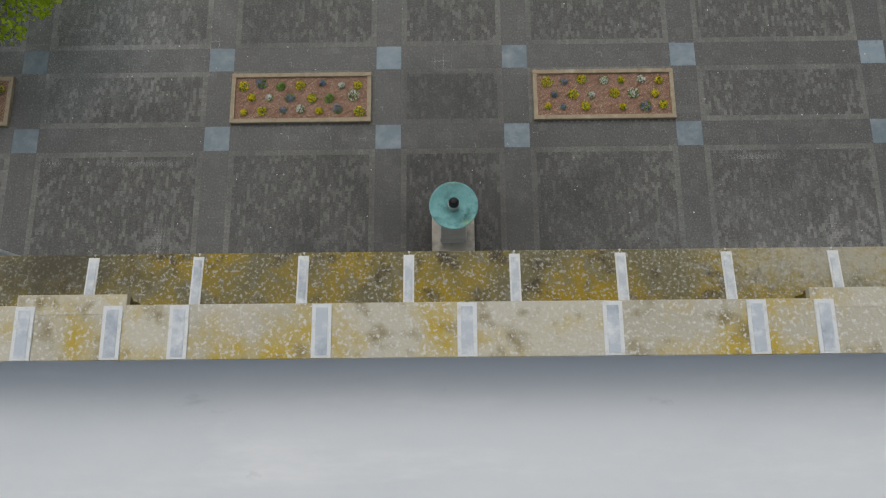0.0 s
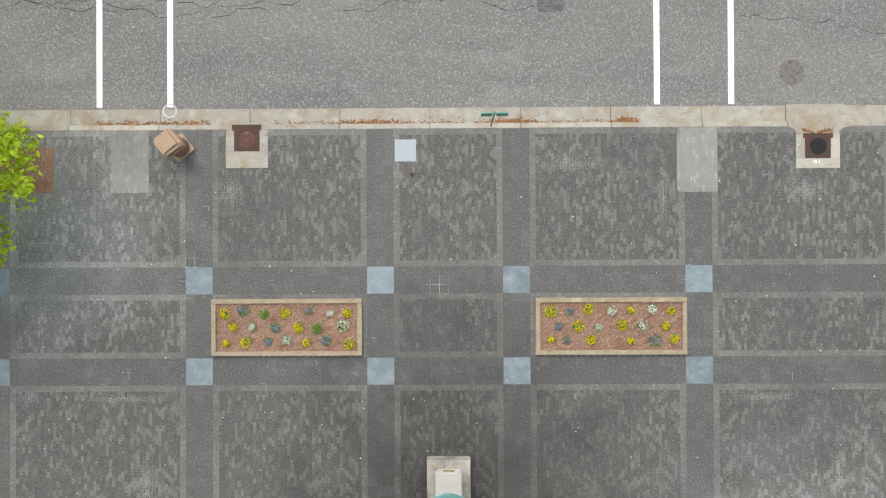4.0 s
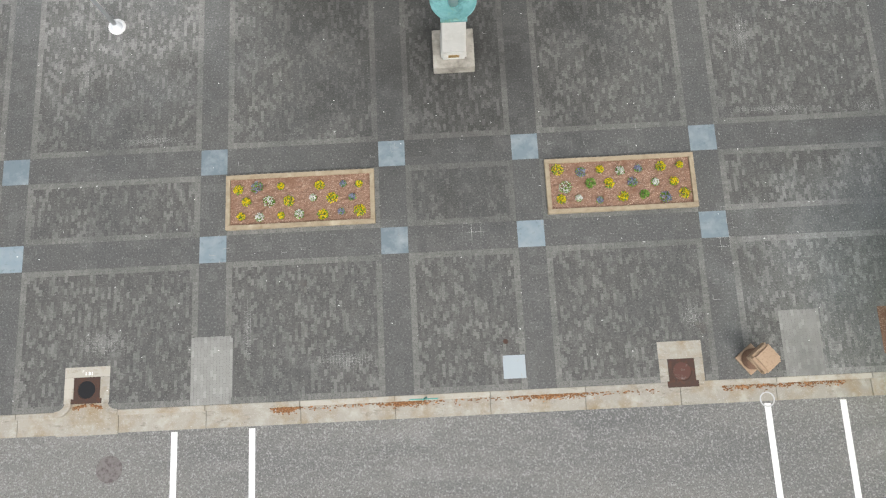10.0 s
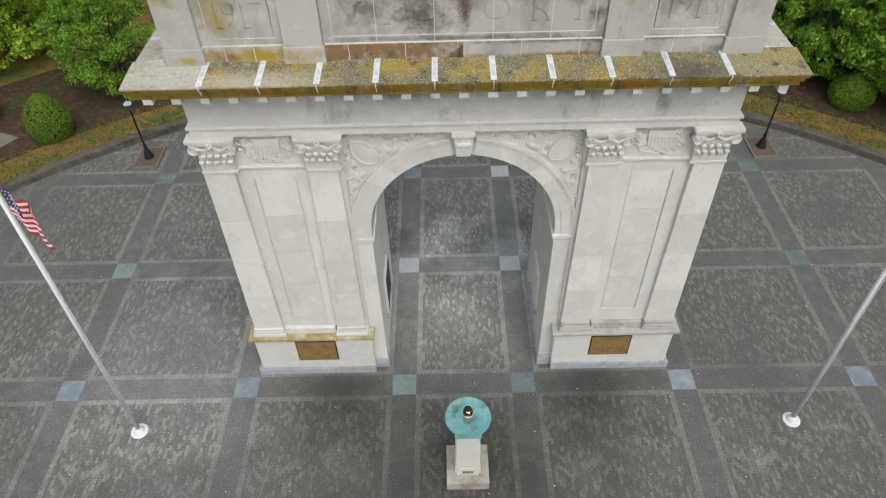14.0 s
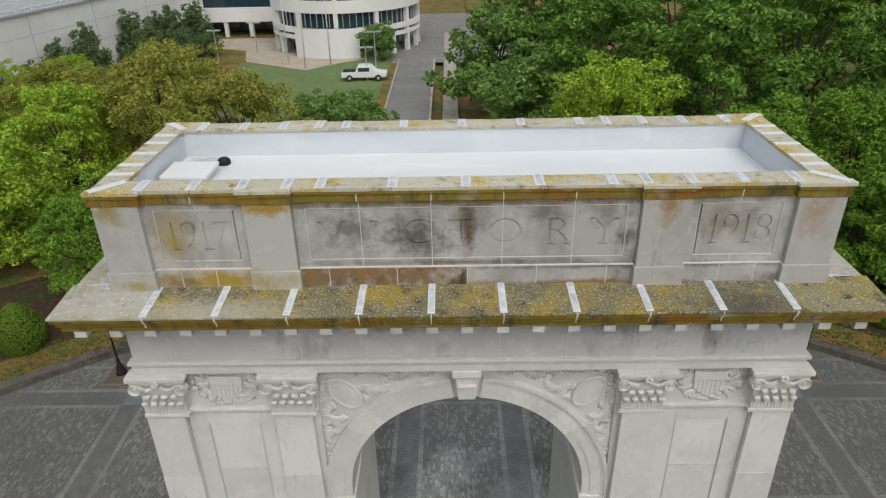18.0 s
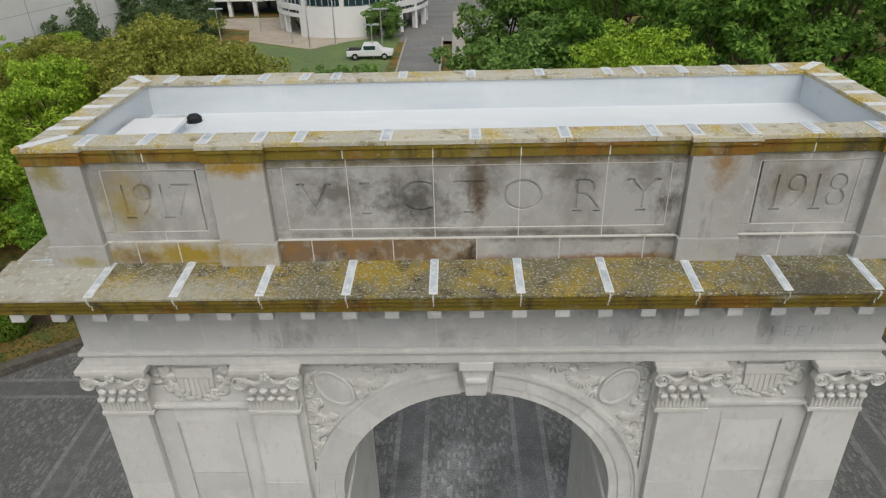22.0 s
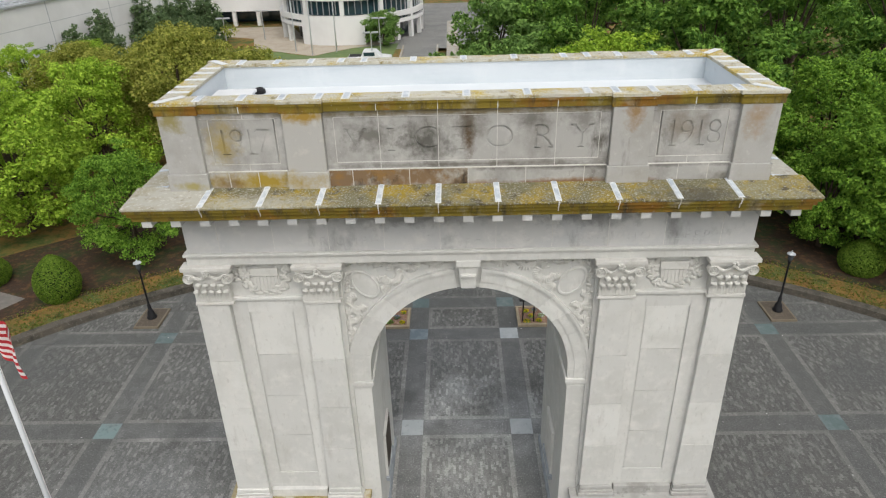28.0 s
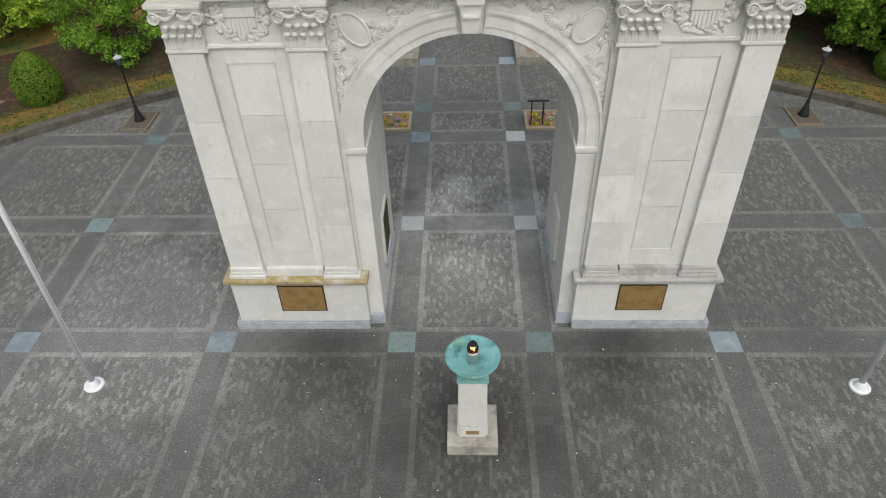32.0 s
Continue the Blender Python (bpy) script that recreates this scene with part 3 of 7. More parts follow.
def brick_mesh(name, c, h, mat, label, clip=True, edge=0.0012, lift=0.0012):
    if clip:
        k = ~covered(c)
        c, h = c[k], h[k]
    n = len(c)
    if not n:
        return None
    top = rng.uniform(0, 2 * lift, n)
    v = np.zeros((n, 8, 3), np.float32)
    for i, (sx, sy) in enumerate(((-1, -1), (1, -1), (1, 1), (-1, 1))):
        v[:, i, 0], v[:, i, 1], v[:, i, 2] = c[:, 0] + sx * h[:, 0], c[:, 1] + sy * h[:, 1], -0.009
        v[:, i + 4, 0], v[:, i + 4, 1], v[:, i + 4, 2] = c[:, 0] + sx * (h[:, 0] - edge), c[:, 1] + sy * (h[:, 1] - edge), top
    f = np.array([(4, 5, 6, 7), (0, 1, 5, 4), (1, 2, 6, 5), (2, 3, 7, 6), (3, 0, 4, 7)])
    faces = (np.arange(n)[:, None, None] * 8 + f[None]).reshape(-1, 4)
    ob = mesh_part(name, quads_mesh(name, v.reshape(-1, 3), faces), mat, floor, label)
    ob["kind"] = "stuff"
    return ob


xs = sorted([c - HB for c in COLS] + [c + HB for c in COLS])
ys = sorted([r - HB for r in ROWS] + [r + HB for r in ROWS])
bays_x = [(-24.5, xs[0])] + [(xs[i], xs[i + 1]) for i in range(1, len(xs) - 1, 2)] + [(xs[-1], 24.5)]
bays_y = [(SOUTH, ys[0])] + [(ys[i], ys[i + 1]) for i in range(1, len(ys) - 1, 2)] + [(ys[-1], 27.49)]
border_c, border_h, band_c, band_h, single = [], [], [], [], None
for x0, x1 in bays_x:
    for y0, y1 in bays_y:
        b = 0.2
        for r, al in (((x0, x1, y0, y0 + b), True), ((x0, x1, y1 - b, y1), True), ((x0, x0 + b, y0 + b, y1 - b), False), ((x1 - b, x1, y0 + b, y1 - b), False)):
            c, h = brick_rows(*r, along_y=al)
            border_c.append(c), border_h.append(h)
        c, h = brick_rows(x0 + b, x1 - b, y0 + b, y1 - b)
        if abs(x0 + x1) < 0.1 and y0 < -1 < y1:
            near = c[:, 1] < -2.0
            single = (c[near], h[near])
            c, h = c[~near], h[~near]
        brick_mesh("brick_field", c, h, brick_field, "grey brown worn paving bricks")
for y in ROWS:
    for x0, x1 in bays_x:
        if y > 21 and abs(x0 + x1) > 14:
            continue
        c, h = square_rows(x0, x1, y - HB, y + HB)
        band_c.append(c), band_h.append(h)
for x in COLS:
    for y0, y1 in bays_y:
        c, h = square_rows(x - HB, x + HB, y0, y1)
        band_c.append(c), band_h.append(h)
for x0, x1 in bays_x + [(x - HB, x + HB) for x in COLS if abs(x) > 9]:
    if abs(x0 + x1) > 14:
        c, h = brick_rows(x0, x1, ROWS[-1] - HB, ROWS[-1] + HB)
        brick_mesh("brick_field", c, h, brick_field, "grey brown worn paving bricks")
for x0, x1, y0, y1 in ((-1.829, 1.829, 27.49, 28.41), (-2.743, -1.829, 28.41, 36), (1.829, 2.743, 28.41, 36)):
    c, h = square_rows(x0, x1, y0, y1)
    band_c.append(c), band_h.append(h)
c, h = brick_rows(-1.829, 1.829, 28.41, 36)
brick_mesh("brick_field", c, h, brick_field, "grey brown worn paving bricks", clip=False)
brick_mesh("border_bricks", np.vstack(border_c), np.vstack(border_h), brick_border, "pale border course of bricks")
band_c, band_h = np.vstack(band_c), np.vstack(band_h)
# the pavers of the two bands that run into the passage are pieces of their own, the rest is joined
loose = (np.abs(np.abs(band_c[:, 0]) - 2.286) < 0.46) & (band_c[:, 1] > 0.2) & (band_c[:, 1] < 14.5) & ~covered(band_c)
brick_mesh("band_pavers", band_c[~loose], band_h[~loose], brick_band, "dark smooth square band pavers", edge=0.002, lift=0.0006)
paver_me = None
for (x, y), (hx, hy) in zip(band_c[loose], band_h[loose]):
    if paver_me is None:
        bm = slab(-1, 1, -1, 1, -0.01, 0.0008)
        paver_me = bpy.data.meshes.new("paver")
        bm.to_mesh(paver_me)
        bm.free()
        paver_me.materials.append(band_part)
    pv = new("paver", paver_me)
    pv.location, pv.scale, pv.parent = (x, y, rng.uniform(0, 0.001)), (hx, hy, 1), floor
for x0, x1, y0, y1 in ((10.09, 11.4, SOUTH, -6.48), (-9.04, -7.68, SOUTH, -6.42)):
    c, h = brick_rows(x0, x1, y0, y1)
    brick_mesh("ramp_bricks", c, h, brick_pale, "pale ribbed ramp bricks", clip=False)

# slate squares at the crossings of the bands
tile_bm = slab(-0.452, 0.452, -0.452, 0.452, -0.03, 0.003, 0.004)
tile_me = bpy.data.meshes.new("slate_tile")
tile_bm.to_mesh(tile_me)
tile_bm.free()
tile_me.materials.append(tile_blue)
tile_dark = tile_me.copy()
tile_dark.materials[0] = material("mossy_dark_slate", (0.125, 0.17, 0.17), 0.7, spots=[((0.19, 0.22, 0.22), 1.6, 0.45, 0.75, 6, ONE), ((0.08, 0.12, 0.115), 5.0, 0.52, 0.75, 6, ONE)], bump=0.25, obj_random=0.35)
tile_pale = tile_me.copy()
tile_pale.materials[0] = material("bleached_slate", (0.40, 0.43, 0.44), 0.6, spots=[((0.52, 0.54, 0.55), 1.6, 0.45, 0.75, 8, ONE), ((0.30, 0.33, 0.34), 5.0, 0.55, 0.75, 8, ONE)], bump=0.25, obj_random=0.15)
for x in COLS:
    for y in ROWS:
        if in_rim(x, y, RIM_R - 0.8) and not (y > 21 and abs(x) > 9):
            mossy = (abs(x) > 8 and y > 10) or y > 21 or (abs(x) < 3 and 4 < y < 9)
            bleached = abs(x) < 3 and 9 < y < 15 or 0 < x < 3 and 15 < y < 21
            t = new("slate_tile", tile_dark if mossy else tile_pale if bleached else tile_me)
            t.location, t.parent = (x, y, 0), floor
for x in (-2.286, 2.286):
    t = new("slate_tile", tile_me)
    t.location, t.parent = (x, 27.95, 0), floor

# kerb, gutter, drains
kerb = empty("kerb", "pale stained concrete street kerb with gutter", "kerb", kind="structure")
for i in range(-14, 14):
    x0, x1 = i * 3.05 + 0.6, (i + 1) * 3.05 + 0.59
    if i == -4:
        x0 = -11.38
    if i != -5:
        part("kerb_stone", slab(x0 + 0.004, x1 - 0.004, -8.78, SOUTH - 0.004, -0.3, 0.004, 0.015), concrete, kerb)
    bm = bmesh.new()
    v = box(bm, x0 + 0.004, x1 - 0.004, -9.33, -8.784, -0.3, -0.128)
    for q in (4, 5):
        v[q].co.z = -0.125
    part("gutter_pan", bm, concrete, kerb)
for x0, x1 in ((-14.645, -13.41),):
    part("kerb_stone", slab(x0, x1, -8.78, SOUTH - 0.004, -0.3, 0.004, 0.015), concrete, kerb)
# litter of leaves and dirt along the gutter
bm = bmesh.new()
rr = random.Random(3)
for _ in range(1500):
    x = rr.choice((rr.uniform(-6.5, 6), rr.gauss(-2.2, 0.4), rr.gauss(2.6, 0.6), rr.gauss(-6.0, 0.2), rr.uniform(8, 12)))
    y = -8.80 - abs(rr.gauss(0, 0.07))
    blob(bm, (x, y, -0.12), (rr.uniform(0.015, 0.05), rr.uniform(0.01, 0.03), 0.008), sub=1)
for _ in range(150):
    a = rr.choice((-1, 1)) * rr.uniform(0.12, 0.95)
    blob(bm, (-12.395 + a * 0.5 + rr.gauss(0, 0.02), -8.37 - 0.12 * abs(a) - abs(rr.gauss(0, 0.04)), -0.118), (rr.uniform(0.015, 0.05), rr.uniform(0.01, 0.03), 0.008), sub=1)
lit = tagged(part("gutter_litter", bm, material("dry_leaf", (0.22, 0.11, 0.05), 0.9, island=0.6)), "dry brown leaves and dirt lying along the gutter", "leaves", kind="stuff")


def storm_drain(x0, x1, y1, top, lid_mat, apron):
    """A square cover in a concrete collar; top is where the cover begins behind the kerb."""
    xc = (x0 + x1) / 2
    d = empty("storm_drain", "square iron storm drain cover in a concrete collar", "drain", (xc, top - 0.4, 0), "storm drains")
    w, yt = x1 - x0, y1 - top + 0.4
    low = -0.43 if apron else SOUTH - 0.0 - top + 0.4
    for a, b, c, e in ((-w / 2, w / 2, 0.4, yt), (-w / 2, -0.43, low, 0.397), (0.43, w / 2, low, 0.397)):
        part("collar", slab(a, b, c, e, -0.2, 0.006, 0.01), concrete, d)
    part("cover", slab(-0.425, 0.425, -0.40, 0.395, -0.1, 0.012, 0.01), rust_iron, d)
    bm = bmesh.new()
    lathe(bm, [(0.34, 0.012), (0.34, 0.024), (0.30, 0.028), (0.29, 0.014)], 28)
    ring = part("ring", bm, rust_iron, d)
    bm = bmesh.new()
    lathe(bm, [(0.28, 0.013), (0.28, 0.018), (0.02, 0.02)], 28)
    part("lid", bm, lid_mat, ring, "round iron lid")
    if apron:
        part("apron", slab(-1.0, 1.0, -1.42 - 0.02, -0.42, -0.29, -0.122, 0.004), concrete, d, "concrete inlet apron at gutter level")
        for q in (-1, 1):
            bm = bmesh.new()
            n, rings_ = 12, []
            for i in range(n + 1):
                a = i / n * math.pi / 2
                px, py = 0.50 + 0.51 * (1 - math.cos(a)), -0.40 - 0.45 * math.sin(a)
                k = math.hypot(0.45 * math.cos(a), 0.51 * math.sin(a))
                ox, oy = 0.45 * math.cos(a) / k, 0.51 * math.sin(a) / k
                rings_.append([bm.verts.new((q * (px + o * ox), py + o * oy, z)) for o, z in ((0, -0.28), (0, 0.0), (0.02, 0.012), (0.20, 0.012), (0.20, -0.28))])
            for u, v in zip(rings_, rings_[1:]):
                for i in range(5):
                    bm.faces.new((u[i], u[(i + 1) % 5], v[(i + 1) % 5], v[i]))
            bm.faces.new(rings_[0])
            bm.faces.new(list(reversed(rings_[-1])))
            bmesh.ops.recalc_face_normals(bm, faces=bm.faces)
            part("kerb_flare", bm, concrete, d, "kerb curving in to the inlet")
        part("throat", slab(-0.49, 0.49, -0.43, -0.402, -0.12, 0.0), iron, d, "dark drain throat")
        part("lip", slab(-0.50, 0.50, -0.44, -0.28, 0.0125, 0.022, 0.004), rust_iron, d, "wider rusty lip over the inlet")
        for i, wd in enumerate((0.05, 0.13, 0.05)):
            part("painted_mark", slab(-0.06 + i * 0.1, -0.06 + i * 0.1 + wd * 0.5, 0.46, 0.56, 0.004, 0.010), paint_white, d)
    else:
        part("throat", slab(-0.42, 0.42, -0.46, -0.402, -0.1, 0.010, 0.01), rust_iron, d, "dark drain throat")
        part("lip", slab(-0.50, 0.50, -0.50, -0.30, 0.0125, 0.022, 0.004), rust_iron, d, "wider rusty lip over the inlet")


storm_drain(-13.13, -11.66, -7.2, -7.53, iron, True)
storm_drain(6.06, 7.48, -7.31, -7.87, material("brown_lid_iron", (0.11, 0.055, 0.045), 0.7, 0.3, spots=[((0.22, 0.19, 0.18), 5.0, 0.55, 0.66, 8, ONE)], bump=0.4), False)

# road markings and covers
for x in (11.82, 9.41, -7.07, -9.57):
    s = tagged(part("crosswalk_line", slab(x - 0.1, x + 0.1, -20.5 if x < 0 else -30, -9.40, -0.139, -0.134), paint_white), "white painted crosswalk line on the asphalt", "road marking", "crosswalk lines", "structure")
for i, y in enumerate((-15.12, -15.38)):
    for xa, xb in ((-40, -10.1), (12.2, 40)):
        tagged(part("centre_line", slab(xa, xb, y - 0.05, y + 0.05, -0.139, -0.134), paint_yellow), "yellow double centre line on the asphalt", "road marking", "centre lines", "structure")
tagged(part("lane_line", slab(-3.6, 60, -23.4, -23.25, -0.139, -0.134), paint_white), "white edge line on the far side of the street", "road marking", kind="structure")
manhole_iron = material("worn_manhole_iron", (0.20, 0.185, 0.18), 0.7, 0.3, spots=[((0.10, 0.08, 0.08), 8.0, 0.45, 0.7, 5, ONE)], bump=0.5)
for x, y, r in ((-11.62, -10.45, 0.36), (-2.93, -22.66, 0.33), (0.06, -15.43, 0.36)):
    bm = bmesh.new()
    lathe(bm, [(r + 0.06, -0.16), (r + 0.06, -0.132), (r, -0.130), (r - 0.02, -0.134), (0.02, -0.128)], 30)
    o = tagged(part("manhole_cover", bm, manhole_iron), "round rusty iron manhole cover set in asphalt", "manhole cover", "manhole covers")
    o.location = (x, y, 0)
bm = bmesh.new()
for i in range(40):
    a0, a1 = 2 * math.pi * i / 40, 2 * math.pi * (i + 1) / 40
    q = [(0.24, a0), (0.24, a1), (0.20, a1), (0.20, a0)]
    bm.faces.new([bm.verts.new((r * math.cos(a), r * math.sin(a), -0.118)) for r, a in q])
bmesh.ops.remove_doubles(bm, verts=bm.verts, dist=0.001)
g = bmesh.ops.extrude_face_region(bm, geom=list(bm.faces))
bmesh.ops.translate(bm, vec=(0, 0, -0.03), verts=[v for v in g["geom"] if isinstance(v, bmesh.types.BMVert)])
bmesh.ops.recalc_face_normals(bm, faces=bm.faces)
o = tagged(part("utility_ring", bm, steel), "round grey steel utility ring beside the kerb", "cover")
o.location = (9.42, -9.28, 0)
# cracks and a dark patch in the asphalt
bm = bmesh.new()
rr = random.Random(8)
for y0, xa, xb in ((-12.8, -3.5, 14.5), (-12.6, 6, 15), (-12.0, -16, -10)):
    x, y = xa, y0
    while x < xb:
        nx, ny = x + rr.uniform(0.12, 0.4), y + rr.gauss(0, 0.09) + (y0 - y) * 0.1
        w = rr.uniform(0.004, 0.015)
        bm.faces.new([bm.verts.new(p) for p in ((x, y - w, -0.1365), (nx, ny - w, -0.1365), (nx, ny + w, -0.1365), (x, y + w, -0.1365))])
        x, y = nx, ny
tagged(part("asphalt_cracks", bm, material("crack_tar", (0.03, 0.03, 0.03), 0.95)), "dark irregular cracks in the asphalt", "crack", kind="stuff")
bm = bmesh.new()
pts = [(0.46 * math.copysign(abs(math.cos(a)) ** 0.35, math.cos(a)) * rr.uniform(0.9, 1.06), 0.38 * math.copysign(abs(math.sin(a)) ** 0.35, math.sin(a)) * rr.uniform(0.9, 1.06)) for a in [2 * math.pi * (i + 0.5) / 24 for i in range(24)]]
bm.faces.new([bm.verts.new((-3.5 + px, -12.93 + py, -0.1355)) for px, py in pts])
tagged(part("asphalt_patch", bm, material("tar_patch", (0.10, 0.10, 0.098), 0.9, spots=[((0.19, 0.19, 0.185), 9.0, 0.45, 0.65, 8, (0.4, 2, 1))], bump=0.6)), "dark repair patch in the asphalt", "patch", kind="structure")
# traffic island
bm = bmesh.new()
pts = [(-13.5 + 7.9 * math.cos(a), -22.4 + 2.7 * math.copysign(abs(math.sin(a)) ** 0.8, math.sin(a))) for a in [2 * math.pi * i / 40 for i in range(40)]]
f = bm.faces.new([bm.verts.new((px, py, 0.0)) for px, py in pts])
g = bmesh.ops.extrude_face_region(bm, geom=[f])
bmesh.ops.translate(bm, vec=(0, 0, -0.2), verts=[v for v in g["geom"] if isinstance(v, bmesh.types.BMVert)])
bmesh.ops.recalc_face_normals(bm, faces=bm.faces)
island = tagged(part("traffic_island", bm, concrete), "pale concrete traffic island with a red brick middle", "traffic island", kind="structure")
bm = bmesh.new()
bm.faces.new([bm.verts.new((-13.5 + (px + 13.5) * 0.93, -22.4 + (py + 22.4) * 0.78, 0.005)) for px, py in pts])
part("brick_infill", bm, material("red_island_brick", (0.22, 0.13, 0.10), 0.9, spots=[((0.30, 0.20, 0.16), 3.0, 0.45, 0.7, 7, ONE), ((0.12, 0.08, 0.065), 9.0, 0.5, 0.7, 6, ONE)], bump=0.6), island)

# plate in the paving, tree pit
tagged(part("utility_plate", slab(1.07, 1.79, -8.24, -7.5, -0.05, 0.008, 0.004), plate_blue), "pale blue square utility plate set in paving", "cover")
bm = bmesh.new()
lathe(bm, [(0.08, -0.02), (0.08, 0.008), (0.06, 0.012), (0.01, 0.012)], 18, (1.2, -7.05, 0))
tagged(part("water_valve_cover", bm, rust_iron), "small rusty round valve cover in the paving", "cover")
pit = empty("tree_pit", "square tree pit filled with brown mulch", "tree pit", (14.9, -7.27, 0))
part("mulch_bed", slab(-1.6, 1.6, -0.76, 0.76, -0.2, 0.012, 0.01), mulch, pit)

# ---- flower beds ----
rf = random.Random(11)


def tuft(parent, x, y, z, petals, r):
    """A low clump: leaves below, flower heads above."""
    vl, vp = [], []
    for dst, n, s, zz in ((vl, 60, 0.04, 0.05), (vp, 75, 0.027, 0.09)):
        for _ in range(n):
            a, d = rf.uniform(0, 2 * math.pi), r * math.sqrt(rf.random())
            c = Vector((x + d * math.cos(a), y + d * math.sin(a), z + zz * (1.3 - d / r) + rf.uniform(0, 0.03)))
            u = Vector((rf.gauss(0, 1), rf.gauss(0, 1), rf.gauss(0, 0.4))).normalized()
            w = u.cross(Vector((rf.gauss(0, 0.4), rf.gauss(0, 0.4), 1))).normalized()
            k = s * rf.uniform(0.6, 1.2)
            dst += [c + u * k, c + w * k * 0.8, c - u * k, c - w * k * 0.8]
    plant = parent
    for nm, vs, mt in (("leaves", vl, leaf_dark), ("blossoms", vp, petals)):
        mesh_part(nm, quads_mesh(nm, [tuple(v) for v in vs], np.arange(len(vs)).reshape(-1, 4)), mt, plant)


def flower_bed(x0, x1, y0, y1, kinds):
    xc, yc = (x0 + x1) / 2, (y0 + y1) / 2
    w, d = (x1 - x0) / 2, (y1 - y0) / 2
    bed = empty("flower_bed", "low rectangular bed of mulch in a tan border", "flower bed", (xc, yc, 0), "flower beds")
    for r in ((-w, w, -d, -d + 0.15), (-w, w, d - 0.15, d), (-w, -w + 0.15, -d + 0.153, d - 0.153), (w - 0.15, w, -d + 0.153, d - 0.153)):
        part("border", slab(*r, -0.03, 0.14, 0.012), timber, bed)
    bm = bmesh.new()
    n, mth = 40, 16
    grid = [[bm.verts.new((-w + 0.15 + (2 * w - 0.3) * i / n, -d + 0.15 + (2 * d - 0.3) * j / mth, 0.07 + rf.uniform(-0.015, 0.02))) for j in range(mth + 1)] for i in range(n + 1)]
    for i in range(n):
        for j in range(mth):
            bm.faces.new((grid[i][j], grid[i + 1][j], grid[i + 1][j + 1], grid[i][j + 1]))
    part("mulch", bm, mulch, bed)
    names = {"y": ("yellow pansy clump in mulch", petal_yellow), "w": ("white flowering clump in mulch", petal_white), "b": ("violet blue flowering clump in mulch", petal_blue), "g": ("green leafy clump in mulch", leaf_grey)}
    for row, (line, yo) in enumerate(zip(kinds, (0.5, 0.0, -0.5))):
        m = len(line)
        for i, k in enumerate(line):
            if k == ".":
                continue
            px = xc + (i - (m - 1) / 2) * (2 * w - 0.9) / (m - 1) * (1.0 if row != 1 else 0.88) + rf.uniform(-0.08, 0.08)
            py = yc + yo * d * 1.05 + rf.uniform(-0.07, 0.07)
            p = empty("pansy_plant", names[k][0], "flower", (px, py, 0.07), "bed flowers")
            tuft(p, 0, 0, 0, names[k][1], rf.uniform(0.11, 0.21))


flower_bed(-7.94, -2.9, -2.9, -1.0, ("yby.yby", "ywywyb", "ywywyby"))
flower_bed(2.9, 7.94, -2.9, -1.0, ("ybywbyy", "wgybwy", "ywbygby"))
flower_bed(15.9, 20.9, -2.9, -1.0, ("ybwy.byy", "ywbgwyb", "yywywbgy"))
flower_bed(-20.9, -15.9, -2.9, -1.0, ("ybwyyb.y", "yw.gwyb", "yywywbgy"))
flower_bed(-7.8, -2.8, 20.2, 21.97, ("ybgyy.wy", "yw.gwyb", "yygywbgy"))
flower_bed(2.8, 7.8, 20.2, 21.97, ("ybwy.byy", "ywbgwyb", "yywywbgy"))

# pale lime marks left along brick joints
rm = np.random.default_rng(31)
mv = []
for _ in range(60):
    x, y = rm.uniform(-13, 13), rm.choice([rm.normal(-0.45, 0.3), rm.normal(-3.5, 0.3), rm.uniform(-8, 6)])
    if any(a < x < b and c < y < d for a, b, c, d in PATCHES):
        continue
    for along in rm.permutation([0, 1])[:rm.integers(1, 3)]:
        ln, w = rm.uniform(0.05, 0.24), rm.uniform(0.006, 0.014)
        ex, ey = (ln, w) if along else (w, ln)
        mv += [(x, y, 0.0045), (x + ex, y, 0.0045), (x + ex, y + ey, 0.0045), (x, y + ey, 0.0045)]
marks = mesh_part("lime_marks", quads_mesh("lime_marks", mv, np.arange(len(mv)).reshape(-1, 4)), material("lime_mark", (0.34, 0.34, 0.33), 0.9, spots=[((0.2, 0.2, 0.2), 9.0, 0.45, 0.7, 7, ONE)]))
tagged(marks, "pale lime marks along the paving joints", "stain", kind="stuff")
# ---- the arch ----
arch = empty("victory_arch", "pale limestone triumphal arch with weathered mossy attic", "arch", (0, YC, 0))
Y0 = YC


def ap(name, bm, mat, label="", smooth=False, parent=None):
    """A part of the arch, drawn in world places."""
    bmesh.ops.translate(bm, vec=(0, -Y0, 0), verts=bm.verts)
    return part(name, bm, mat, parent or arch, label, smooth)


def sbox(bm, x0, x1, yf, z0, z1, bevel=0.0):
    """A box that goes through from the front face yf to the matching back face."""
    box(bm, x0, x1, yf, 2 * Y0 - yf, z0, z1, bevel)


def both(yf):
    return (yf, 1), (2 * Y0 - yf, -1)


